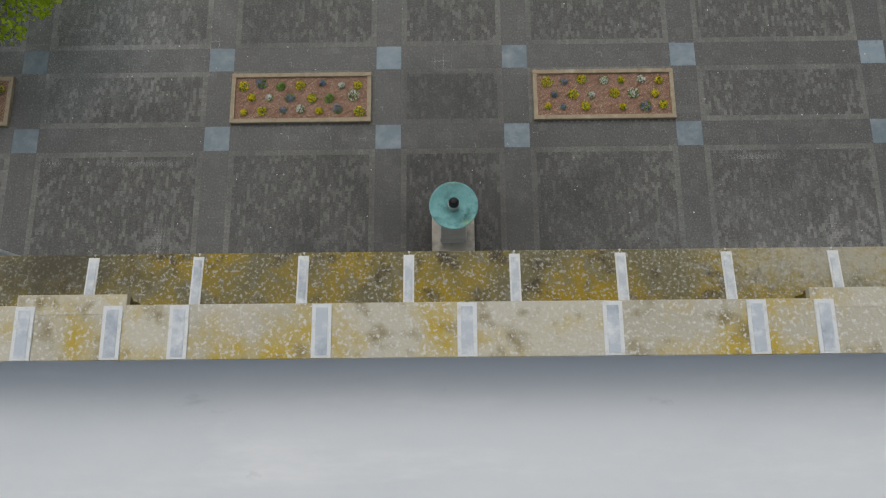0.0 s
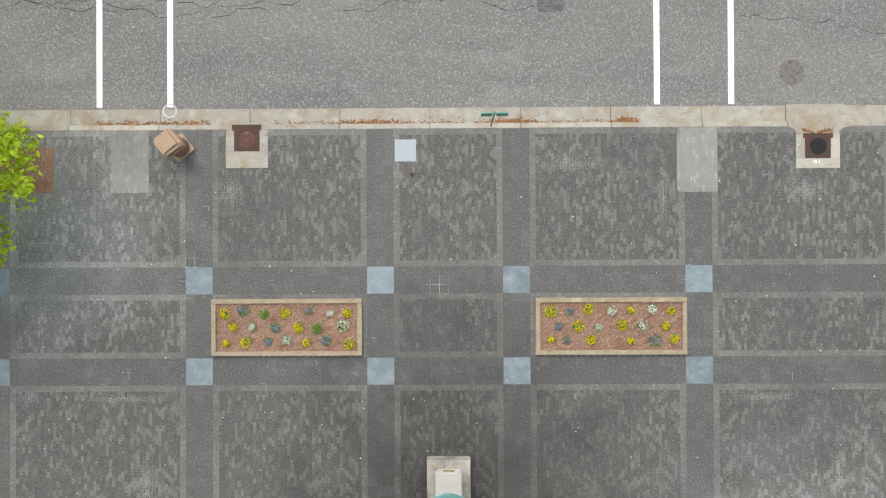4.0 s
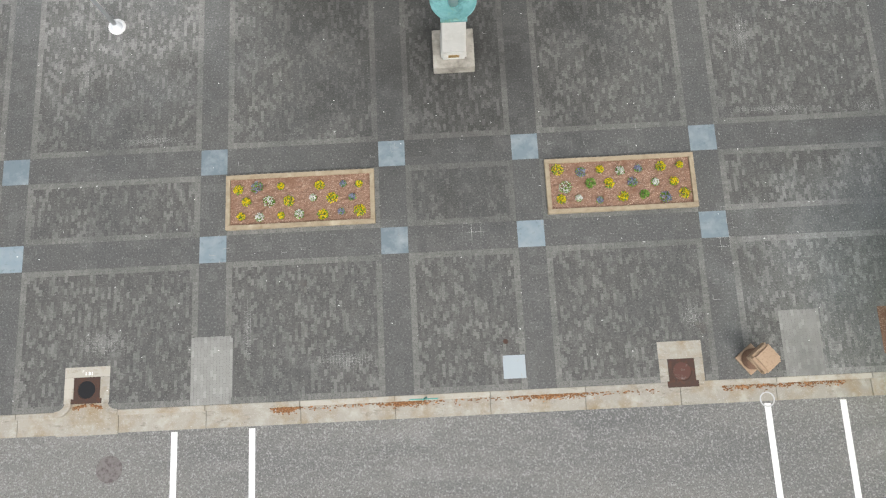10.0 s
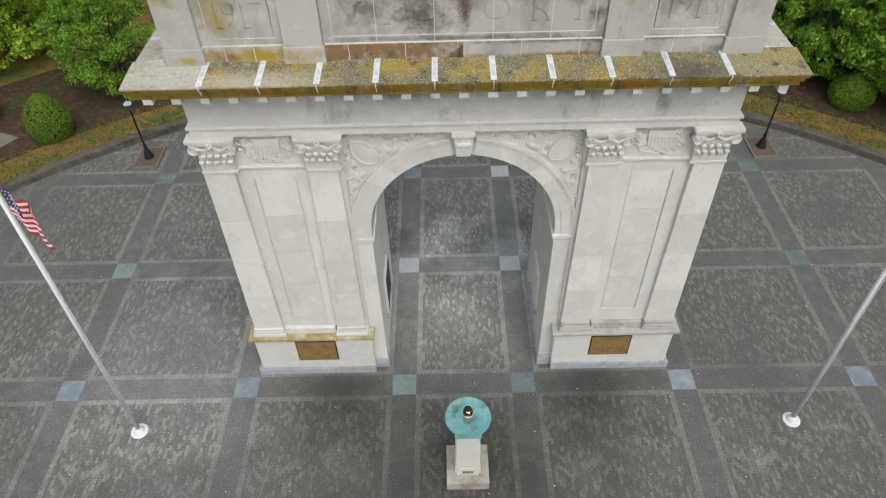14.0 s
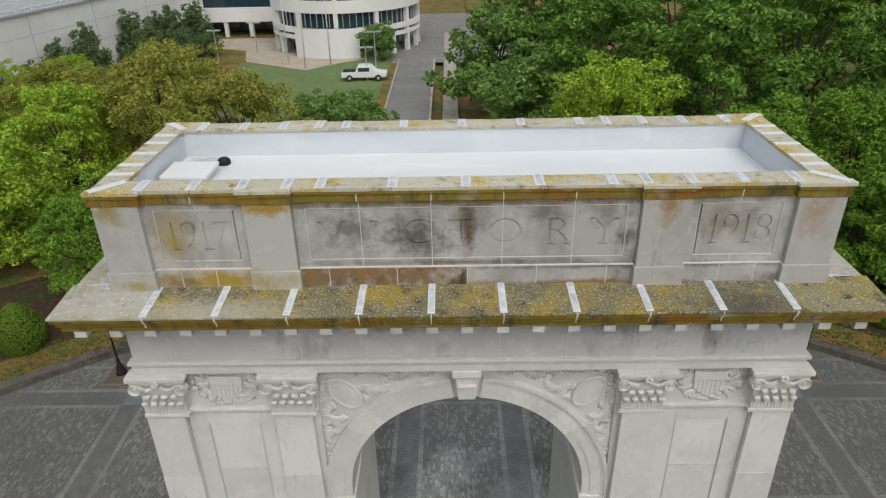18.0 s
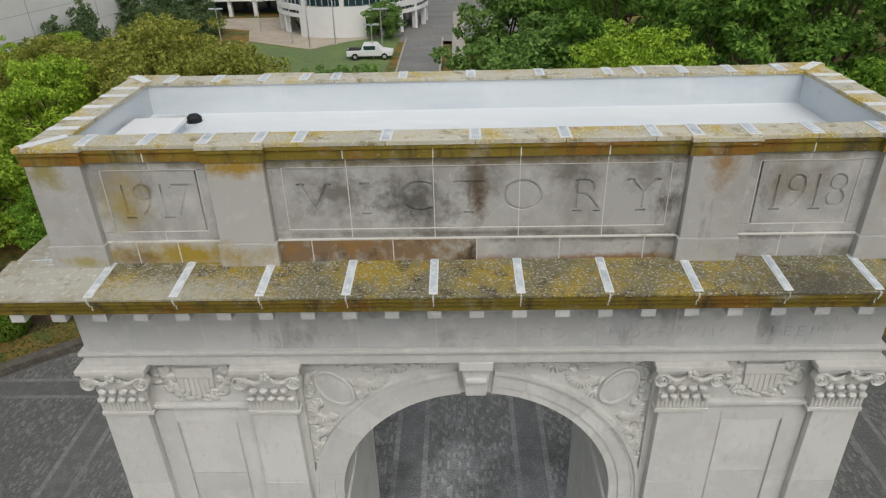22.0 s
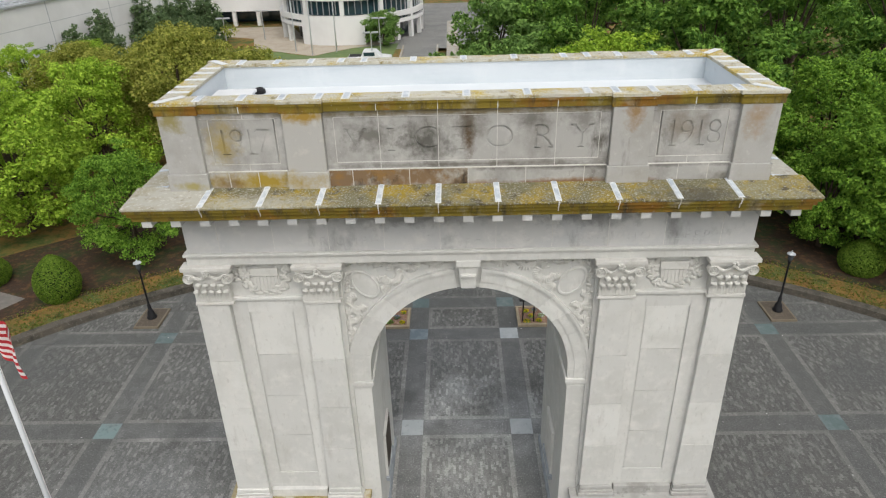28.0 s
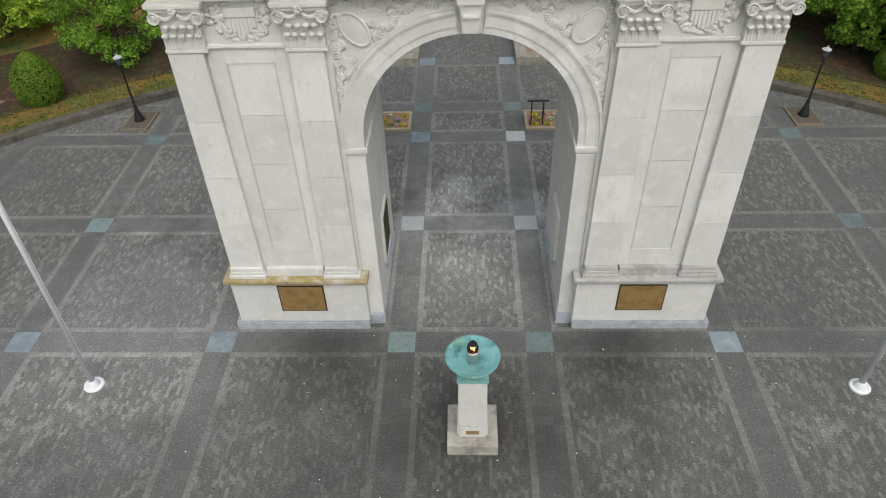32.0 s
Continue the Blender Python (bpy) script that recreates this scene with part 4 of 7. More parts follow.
for s in (-1, 1):
    bm = bmesh.new()
    sbox(bm, s * 3.40, s * 7.95, 7.24, -0.05, 0.30, 0.01)
    sbox(bm, s * 3.38, s * 7.90, 7.26, 0.30, 0.38, 0.02)
    sbox(bm, s * 2.89, s * 3.42, 7.49, -0.05, 0.30, 0.01)
    sbox(bm, s * 2.91, s * 3.40, 7.53, 0.30, 0.38, 0.02)
    ap("plinth", bm, plinth_stone, "grey base course with pale streaks")
    bm = bmesh.new()
    sbox(bm, s * 3.40, s * 7.78, 7.30, 0.38, 2.1)
    ap("dado", bm, limestone)
    bm = bmesh.new()
    sbox(bm, s * 3.34, s * 7.86, 7.20, 2.10, 2.20, 0.02)
    sbox(bm, s * 3.27, s * 7.93, 7.13, 2.20, 2.33, 0.02)
    ap("dado_cap", bm, dado_moss if s < 0 else attic_stone, "yellow mossy moulding" if s < 0 else "dark stained moulding")
    bs = attic_stone if s > 0 else limestone
    for a, b in ((3.50, 4.68), (6.52, 7.72)):
        for k, o, z0, z1 in ((0, 7.24, 2.33, 2.47), (0.04, 7.28, 2.47, 2.58), (0.07, 7.31, 2.58, 2.74)):
            bm = bmesh.new()
            sbox(bm, s * (a + k), s * (b - k), o, z0, z1, 0.03)
            ap("base_moulding", bm, bs)
    bm = bmesh.new()
    sbox(bm, s * 4.68, s * 6.52, 7.38, 2.33, 2.66, 0.03)
    ap("wall_base", bm, bs)
    # core, pier, panel frame
    bm = bmesh.new()
    sbox(bm, s * 3.48, s * 7.40, 7.57, 2.3, 11.2)
    ap("pier_core", bm, limestone)
    bm = bmesh.new()
    sbox(bm, s * 2.95, s * 3.50, 7.66, 0.38, 6.74)
    ap("arch_pier", bm, limestone)
    bm = bmesh.new()
    sbox(bm, s * 2.90, s * 3.51, 7.60, 6.74, 6.82, 0.015)
    sbox(bm, s * 2.93, s * 3.50, 7.64, 6.62, 6.70, 0.015)
    sbox(bm, s * 2.86, s * 3.52, 7.56, 6.82, 6.96, 0.02)
    ap("impost", bm, limestone)
    for yf, d in both(7.57):
        for x0, x1, z0, z1 in ((4.5, 4.92, 2.66, 9.98), (6.18, 6.62, 2.66, 9.98), (4.92, 6.18, 2.66, 3.3), (4.92, 6.18, 9.55, 9.98)):
            bm = bmesh.new()
            box(bm, s * x0, s * x1, min(yf, yf - 0.045 * d), max(yf, yf - 0.045 * d), z0, z1, 0.006)
            ap("panel_frame", bm, limestone)
        for z0, z1 in ((3.3, 4.9), (4.9, 6.5), (6.5, 8.05), (8.05, 9.55)):
            bm = bmesh.new()
            box(bm, s * 4.97, s * 6.13, min(yf, yf - 0.02 * d), max(yf, yf - 0.02 * d), z0 + 0.006, z1 - 0.006, 0.004)
            ap("panel_stone", bm, limestone)
        bm = bmesh.new()
        box(bm, s * 4.55, s * 6.58, min(yf, yf - 0.12 * d), max(yf, yf - 0.12 * d), 9.98, 10.08, 0.02)
        ap("panel_cornice", bm, limestone)
        # pilasters of stacked blocks, slightly tapered
        for a, b in ((3.56, 4.60), (6.58, 7.62)):
            zs = (2.74, 4.45, 6.15, 7.95, 9.90)
            for z0, z1 in zip(zs, zs[1:]):
                k0, k1 = (z0 - 2.74) / 7.2 * 0.06, (z1 - 2.74) / 7.2 * 0.06
                bm = bmesh.new()
                v = box(bm, s * (a + k0), s * (b - k0 * 1.6), min(yf, yf - 0.20 * d), max(yf, yf - 0.20 * d), z0 + 0.005, z1 - 0.005)
                for q in v[4:]:
                    q.co.x += -s * (k1 - k0) * (1 if abs(q.co.x) > (a + b) / 2 else -1)
                bmesh.ops.bevel(bm, geom=list(bm.edges), offset=0.006, segments=1, affect="EDGES")
                ap("stone_block", bm, limestone)
        # plaque on the dado
        bm = bmesh.new()
        yd = 7.30 if d > 0 else 2 * Y0 - 7.30
        box(bm, s * 4.76, s * 6.28, min(yd, yd - 0.03 * d), max(yd, yd - 0.03 * d), 0.85, 2.0, 0.01)
        pl = ap("plaque", bm, bronze_dark, "brown bronze inscription plaque")
        bm = bmesh.new()
        box(bm, s * 4.80, s * 6.24, min(yd - 0.03 * d, yd - 0.036 * d), max(yd - 0.03 * d, yd - 0.036 * d), 0.89, 1.96)
        ap("plate", bm, bronze, parent=pl)
    # tablet inside the passage
    bm = bmesh.new()
    box(bm, s * 2.95, s * 2.86, 9.0, 10.4, 1.5, 3.4, 0.01)
    tb = ap("wall_tablet", bm, limestone, "pale stone tablet on the passage wall")
    bm = bmesh.new()
    box(bm, s * 2.86, s * 2.845, 9.1, 10.3, 1.75, 3.3)
    ap("tablet_plate", bm, bronze_dark if s < 0 else relief_stone, parent=tb)
    bm = bmesh.new()
    box(bm, s * 2.95, s * 2.80, 8.9, 10.5, 1.32, 1.5, 0.02)
    ap("tablet_sill", bm, plinth_stone, parent=tb)

# spandrel wall with the round arch through it
RA, ZA = 2.92, 7.28
bm = bmesh.new()
N = 40
inner = [(-RA, 6.96)] + [(-RA * math.cos(math.pi * i / N), ZA + RA * math.sin(math.pi * i / N)) for i in range(N + 1)] + [(RA, 6.96)]
outer = []
for x, z in inner:
    t = min(3.49 / max(abs(x), 1e-6), (11.2 - ZA) / max(z - ZA, 1e-6)) if z > ZA else 3.49 / max(abs(x), 1e-6)
    outer.append((x * t, ZA + (z - ZA) * t if z > ZA else z))
yf, yb = 7.66, 2 * Y0 - 7.66
for i in range(len(inner) - 1):
    (ax, az), (bx, bz), (cx, cz), (dx, dz) = inner[i], inner[i + 1], outer[i + 1], outer[i]
    F = [bm.verts.new((x, yf, z)) for x, z in ((ax, az), (bx, bz), (cx, cz), (dx, dz))]
    B = [bm.verts.new((x, yb, z)) for x, z in ((ax, az), (bx, bz), (cx, cz), (dx, dz))]
    bm.faces.new(F)
    bm.faces.new(list(reversed(B)))
    bm.faces.new((F[1], F[0], B[0], B[1]))
    if abs(cx - dx) > 0.01 and abs(cz - dz) > 0.05:
        kx, kz = math.copysign(3.49, cx), 11.2
        bm.faces.new([bm.verts.new((x, yf, z)) for x, z in ((cx, cz), (kx, kz), (dx, dz))])
        bm.faces.new([bm.verts.new((x, yb, z)) for x, z in ((dx, dz), (kx, kz), (cx, cz))])
bmesh.ops.remove_doubles(bm, verts=bm.verts, dist=0.0005)
bmesh.ops.recalc_face_normals(bm, faces=bm.faces)
ap("arch_wall", bm, limestone)
# voussoirs: stepped arch stones
for yv, d in both(7.66):
    for k in range(15):
        a0, a1 = math.pi * k / 15 + 0.0006, math.pi * (k + 1) / 15 - 0.0006
        if k == 7:
            continue
        bm = bmesh.new()
        steps = ((2.925, 3.12, 0.04), (3.12, 3.40, 0.07), (3.40, 3.47, 0.09), (3.47, 3.56, 0.13))
        for r0, r1, o in steps:
            n = 4
            for i in range(n):
                b0, b1 = a0 + (a1 - a0) * i / n, a0 + (a1 - a0) * (i + 1) / n
                P = [(-r * math.cos(a), ZA + r * math.sin(a)) for r, a in ((r0, b0), (r0, b1), (r1, b1), (r1, b0))]
                F = [bm.verts.new((x, yv - o * d, z)) for x, z in P]
                B = [bm.verts.new((x, yv + 0.02 * d, z)) for x, z in P]
                bm.faces.new(F)
                for q in range(4):
                    bm.faces.new((F[q], F[(q + 1) % 4], B[(q + 1) % 4], B[q]))
        bmesh.ops.remove_doubles(bm, verts=bm.verts, dist=0.0005)
        bmesh.ops.recalc_face_normals(bm, faces=bm.faces)
        ap("voussoir", bm, limestone)
    for s in (-1, 1):
        bm = bmesh.new()
        for r0, r1, o in ((2.925, 3.12, 0.04), (3.12, 3.40, 0.07), (3.40, 3.47, 0.09), (3.47, 3.52, 0.13)):
            box(bm, s * r0, s * r1, min(yv + 0.02 * d, yv - o * d), max(yv + 0.02 * d, yv - o * d), 6.96, ZA)
        ap("arch_springer", bm, limestone)
    # keystone
    bm = bmesh.new()
    v = box(bm, -0.28, 0.28, min(yv + 0.1 * d, yv - 0.28 * d), max(yv + 0.1 * d, yv - 0.28 * d), 10.24, 11.0)
    for q in v[:4]:
        q.co.x *= 0.72
        if (q.co.y - yv) * d < 0:
            q.co.y += 0.1 * d
    bmesh.ops.bevel(bm, geom=list(bm.edges), offset=0.02, segments=1, affect="EDGES")
    box(bm, -0.33, 0.33, min(yv, yv - 0.34 * d), max(yv, yv - 0.36 * d), 11.0, 11.2, 0.02)
    box(bm, -0.21, 0.21, min(yv, yv - 0.31 * d), max(yv, yv - 0.31 * d), 10.66, 10.76, 0.03)
    ap("keystone", bm, limestone)

# vault soffit inside is the arch wall itself; spandrel carving
rs = random.Random(21)


def leaf_run(bm, pts, y, d, size, n):
    """Curled leaves and shells along a line of points on a wall."""
    for _ in range(n):
        t = rs.random() * (len(pts) - 1)
        i = int(t)
        x = pts[i][0] + (pts[i + 1][0] - pts[i][0]) * (t - i) + rs.gauss(0, size * 0.5)
        z = pts[i][1] + (pts[i + 1][1] - pts[i][1]) * (t - i) + rs.gauss(0, size * 0.5)
        k = size * rs.uniform(0.5, 1.0)
        blob(bm, (x, y, z), (k * 0.5, 0.03 + 0.025 * rs.random(), k), Matrix.Rotation(rs.uniform(0, math.pi), 4, "Y"), 1)


def scroll(bm, x, z, y, r, a0, a1):
    """A ribbed ribbon bent round a point: short ribs side by side along an arc."""
    n = max(5, int(abs(a1 - a0) * r / 0.05))
    for i in range(n + 1):
        a = a0 + (a1 - a0) * i / n
        blob(bm, (x + 1.1 * r * math.cos(a), y, z + 1.1 * r * math.sin(a)), (0.15, 0.04, 0.042), Matrix.Rotation(-a, 4, "Y"), 1)


SCROLLS = [(0.62, 10.98, 0.12, 0.2, 3.0), (0.92, 11.06, 0.13, 3.3, 6.1), (1.24, 10.92, 0.15, 0.1, 2.9), (1.58, 10.98, 0.16, 3.3, 6.1), (1.92, 10.78, 0.18, 0.0, 3.0), (2.12, 10.62, 0.22, 2.6, 6.0), (2.42, 10.30, 0.16, 1.2, 4.6),
           (3.12, 9.72, 0.20, -2.6, 1.4), (3.28, 9.28, 0.17, 0.6, 4.2), (3.22, 8.92, 0.17, -1.9, 1.6), (3.36, 8.55, 0.12, 1.2, 4.6)]
for yv, d in both(7.66):
    for s in (-1, 1):
        bm = bmesh.new()
        for x, z, r, a0, a1 in SCROLLS:
            scroll(bm, s * x, z, yv, r, a0 if s > 0 else math.pi - a0, a1 if s > 0 else math.pi - a1)
        leaf_run(bm, [(s * 0.5, 11.08), (s * 1.5, 11.05), (s * 2.3, 11.02)], yv, d, 0.09, 30)
        leaf_run(bm, [(s * 3.40, 8.2), (s * 3.40, 9.0), (s * 3.36, 9.6)], yv, d, 0.09, 26)
        leaf_run(bm, [(s * 2.35, 10.95), (s * 2.7, 11.05), (s * 3.2, 11.02), (s * 3.36, 10.5), (s * 3.3, 9.95)], yv, d, 0.13, 46)
        ap("carving", bm, relief_stone, "carved leaves and shells", True)["kind"] = "stuff"
        bm = bmesh.new()
        m = Matrix.Translation((s * 2.85, yv - 0.05 * d, 10.35)) @ Matrix.Rotation(s * 0.65, 4, "Y") @ Matrix.Rotation(math.pi / 2, 4, "X")
        prof = [(0.52, -0.08), (0.52, 0.0), (0.48, 0.03), (0.43, 0.02), (0.42, 0.0), (0.02, 0.02)]
        lathe(bm, prof, 32)
        if d < 0:
            bmesh.ops.scale(bm, vec=(1, 1, -1), verts=bm.verts)
        bmesh.ops.scale(bm, vec=(0.62, 1.0, 1.0), verts=bm.verts)
        bmesh.ops.transform(bm, matrix=m, verts=bm.verts)
        bmesh.ops.recalc_face_normals(bm, faces=bm.faces)
        ap("cartouche", bm, limestone, "smooth oval cartouche", False)
        # shield relief between the capitals
        bm = bmesh.new()
        ys_ = 7.57 if d > 0 else 2 * Y0 - 7.57
        for i in range(7):
            x = s * 5.56 + (i - 3) * 0.1
            zlo = 10.26 + 0.035 * abs(i - 3) ** 1.6
            sb_ = bmesh.new()
            box(sb_, x - 0.047, x + 0.047, min(ys_, ys_ - 0.055 * d), max(ys_, ys_ - 0.055 * d), zlo, 10.72, 0.012)
            ap("shield_stripe", sb_, relief_stone)
        box(bm, s * 5.56 - 0.38, s * 5.56 + 0.38, min(ys_, ys_ - 0.08 * d), max(ys_, ys_ - 0.08 * d), 10.73, 10.98, 0.03)
        ap("shield_relief", bm, relief_stone, "carved striped shield")
        bm = bmesh.new()
        for q in (-1, 1):
            leaf_run(bm, [(s * 5.56 + q * 0.1, 10.2), (s * 5.56 + q * 0.45, 10.35), (s * 5.56 + q * 0.58, 10.65), (s * 5.56 + q * 0.62, 10.85), (s * 5.56 + q * 0.4, 11.08)], ys_ - 0.005 * d, d, 0.16, 48)
        ap("wreath_relief", bm, relief_stone, "carved leaf wreath round the shield", True)["kind"] = "stuff"


def capital(xc, yw, d):
    """A composite capital: bell with two rows of leaf lumps, corner volutes and an abacus."""
    bm = bmesh.new()
    bd = 0.24
    def bx(x0, x1, o, z0, z1, bv=0.01):
        box(bm, xc + x0, xc + x1, min(yw, yw - o * d), max(yw, yw - o * d), z0, z1, bv)
    bx(-0.53, 0.53, bd, 9.92, 10.02, 0.02)
    bx(-0.49, 0.49, bd - 0.03, 10.02, 10.55)
    bx(-0.48, 0.48, bd + 0.02, 10.55, 10.98, 0.04)
    bx(-0.62, 0.62, bd + 0.12, 10.98, 11.08, 0.02)
    bx(-0.68, 0.68, bd + 0.17, 11.08, 11.195, 0.02)
    for row, z in enumerate((10.38, 10.62)):
        n = 5 - row
        for i in range(n):
            x = xc + (i - (n - 1) / 2) * 0.205
            blob(bm, (x, yw - (bd + 0.03 + 0.05 * row) * d, z), (0.088, 0.075, 0.06), None, 2)
            blob(bm, (x, yw - (bd + 0.01 + 0.03 * row) * d, z - 0.07), (0.05, 0.05, 0.09), None, 1)
    for i in range(13):
        x = xc + (i - 6) * 0.078
        bx(x - xc - 0.028, x - xc + 0.028, bd - 0.012, 10.03, 10.30, 0.008)
    for q in (-1, 1):
        vb = bmesh.new()
        lathe(vb, [(0.15, -0.12), (0.15, 0.05), (0.135, 0.075), (0.115, 0.06), (0.10, 0.02), (0.09, 0.02), (0.08, 0.06), (0.065, 0.065), (0.05, 0.025), (0.042, 0.025), (0.03, 0.065), (0.01, 0.07)], 22)
        bmesh.ops.transform(vb, matrix=Matrix.Translation((xc + q * 0.52, yw - (bd + 0.08) * d, 10.84)) @ Matrix.Rotation(math.pi / 2 * d, 4, "X"), verts=vb.verts)
        vm = bpy.data.meshes.new("volute")
        vb.to_mesh(vm)
        vb.free()
        bm.from_mesh(vm)
        bpy.data.meshes.remove(vm)
        for i in range(9):
            t = i / 8
            blob(bm, (xc + q * (0.05 + 0.38 * t), yw - (bd + 0.09) * d, 10.92 - 0.10 * math.sin(t * math.pi)), (0.05, 0.06, 0.06), None, 1)
    for i in range(5):
        a = 2 * math.pi * i / 5
        blob(bm, (xc + 0.06 * math.cos(a), yw - (bd + 0.19) * d, 11.04 + 0.06 * math.sin(a)), (0.05, 0.05, 0.05), None, 1)
    bmesh.ops.recalc_face_normals(bm, faces=bm.faces)
    ap("capital", bm, relief_stone, "carved composite capital with volutes")


for yw, d in both(7.57):
    for s in (-1, 1):
        capital(s * 4.04, yw, d)
        capital(s * 7.02, yw, d)

# entablature
bm = bmesh.new()
sbox(bm, -7.52, 7.52, 7.34, 11.2, 11.46)
ap("architrave", bm, limestone)
bm = bmesh.new()
sbox(bm, -7.58, 7.58, 7.28, 11.46, 11.54, 0.015)
ap("fillet", bm, limestone)


def letters(text, size, depth, at, spacing=1.0, wide=1.0):
    """A cutter mesh of letters that stand upright, facing the street."""
    cu = bpy.data.curves.new("letters", "FONT")
    cu.body, cu.size, cu.extrude, cu.align_x, cu.align_y, cu.space_character = text, size, depth, "CENTER", "CENTER", spacing
    cu.resolution_u = 6
    cu.offset = -0.017 * size
    ob = new("letters", cu)
    ob.matrix_world = Matrix.Translation(at) @ Matrix.Rotation(math.pi / 2, 4, "X") @ Matrix.Diagonal((wide, 1, 1, 1))
    bpy.context.view_layer.update()
    me = bpy.data.meshes.new_from_object(ob.evaluated_get(bpy.context.evaluated_depsgraph_get()))
    me.transform(ob.matrix_world)
    bpy.data.objects.remove(ob)
    bpy.data.curves.remove(cu)
    return me


# serifs: middle, height (0 foot, 1 head) and half width, in letter heights
SERIFS = {"V": ((-0.40, 1, 0.13), (0.42, 1, 0.12)), "I": ((0, 0, 0.15), (0, 1, 0.15)), "T": ((0, 0, 0.16),), "R": ((-0.24, 0, 0.14), (-0.27, 1, 0.10), (0.36, 0, 0.10)), "Y": ((0, 0, 0.15), (-0.38, 1, 0.13), (0.40, 1, 0.13)), "1": ((0.06, 0, 0.16),), "7": ((-0.30, 0.95, 0.02),)}


def serif_letter(c, size, depth, at, wide=1.0):
    """One big letter with thin serifs, as cutter meshes."""
    out = [letters(c, size, depth, at, wide=wide)]
    cap = 0.655 * size
    for x, h, w in SERIFS.get(c, ()):
        bm = bmesh.new()
        z = at[2] - cap / 2 + h * cap
        box(bm, at[0] + (x - w) * cap, at[0] + (x + w) * cap, at[1] - depth, at[1] + depth, z - 0.014, z + 0.014)
        me = bpy.data.meshes.new("serif")
        bm.to_mesh(me)
        bm.free()
        out.append(me)
    return out


def engraved(name, bm, cuts, mat, label=""):
    """A stone with letters cut into its face."""
    me = bpy.data.meshes.new(name)
    bm.to_mesh(me)
    bm.free()
    stone = new(name, me)
    cb = bmesh.new()
    for c in cuts:
        cb.from_mesh(c)
    bmesh.ops.remove_doubles(cb, verts=cb.verts, dist=0.0004)
    bmesh.ops.recalc_face_normals(cb, faces=cb.faces)
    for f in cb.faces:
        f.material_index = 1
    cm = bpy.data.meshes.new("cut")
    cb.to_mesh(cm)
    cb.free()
    # cut faces take the darker colour that stands in for shade in the letters
    dirt = frieze_letter_shade if mat is frieze_stone else letter_shade
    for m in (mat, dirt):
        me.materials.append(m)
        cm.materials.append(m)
    cutter = new("cut", cm)
    mod = stone.modifiers.new("cut", "BOOLEAN")
    mod.object, mod.operation, mod.solver = cutter, "DIFFERENCE", "EXACT"
    mod.use_self = True
    bpy.context.view_layer.update()
    res = bpy.data.meshes.new_from_object(stone.evaluated_get(bpy.context.evaluated_depsgraph_get()))
    bpy.data.objects.remove(stone)
    bpy.data.objects.remove(cutter)
    res.transform(Matrix.Translation((0, -Y0, 0)))
    res.materials.clear()
    return mesh_part(name, res, [mat, dirt], arch, label)


bm = bmesh.new()
sbox(bm, -7.44, 7.44, 7.44, 11.54, 12.62)
ap("frieze_core", bm, limestone)
words = (("A", -4.74), ("TRIUMPH", -3.25), ("WITH", -1.12), ("TEARS", 0.26), ("TO", 1.37), ("THOSE", 2.83), ("WHO", 4.23), ("SLEEP", 5.72))
fx = [-7.46, -6.58, -5.12, -3.66, -2.20, -0.73, 0.73, 2.20, 3.66, 5.12, 6.58, 7.46]
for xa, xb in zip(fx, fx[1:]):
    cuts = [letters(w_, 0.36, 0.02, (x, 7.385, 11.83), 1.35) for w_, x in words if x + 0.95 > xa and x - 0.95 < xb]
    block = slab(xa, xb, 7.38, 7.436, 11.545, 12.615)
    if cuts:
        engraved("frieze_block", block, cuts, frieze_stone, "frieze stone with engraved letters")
    else:
        ap("frieze_block", block, frieze_stone)
for x in fx[1:-1]:
    for yv, d in both(7.378):
        bm = bmesh.new()
        box(bm, x - 0.006, x + 0.006, min(yv, yv + 0.02 * d), max(yv, yv + 0.02 * d), 11.55, 12.61)
        ap("mortar_joint", bm, mortar)
bm = bmesh.new()
box(bm, -7.46, 7.46, 2 * Y0 - 7.436, 2 * Y0 - 7.38, 11.545, 12.615)
ap("frieze", bm, frieze_stone)
bm = bmesh.new()
sbox(bm, -7.56, 7.56, 7.28, 12.62, 12.70, 0.02)
sbox(bm, -7.72, 7.72, 7.12, 12.70, 12.78, 0.03)
ap("bed_moulding", bm, attic_stone)
XC, YF = 8.55, 6.585
for k in range(-11, 12):
    for yv, d in both(7.12):
        bm = bmesh.new()
        x = k * 0.7315
        box(bm, x - 0.125, x + 0.125, min(yv, yv - 0.34 * d), max(yv, yv - 0.34 * d), 12.62, 12.80, 0.01)
        ap("modillion", bm, frieze_stone)
for s in (-1, 1):
    for k in range(-3, 4):
        bm = bmesh.new()
        box(bm, s * 7.7, s * 8.2, Y0 + k * 0.73 - 0.14, Y0 + k * 0.73 + 0.14, 12.62, 12.80, 0.01)
        ap("modillion", bm, frieze_stone)
bm = bmesh.new()
sbox(bm, -XC + 0.16, XC - 0.16, YF + 0.16, 12.80, 12.94, 0.01)
sbox(bm, -XC + 0.09, XC - 0.09, YF + 0.09, 12.94, 13.06, 0.03)
sbox(bm, -XC + 0.03, XC - 0.03, YF + 0.03, 13.06, 13.15, 0.02)
ap("cornice_moulding", bm, moss_edge, "dark mossy cornice edge")
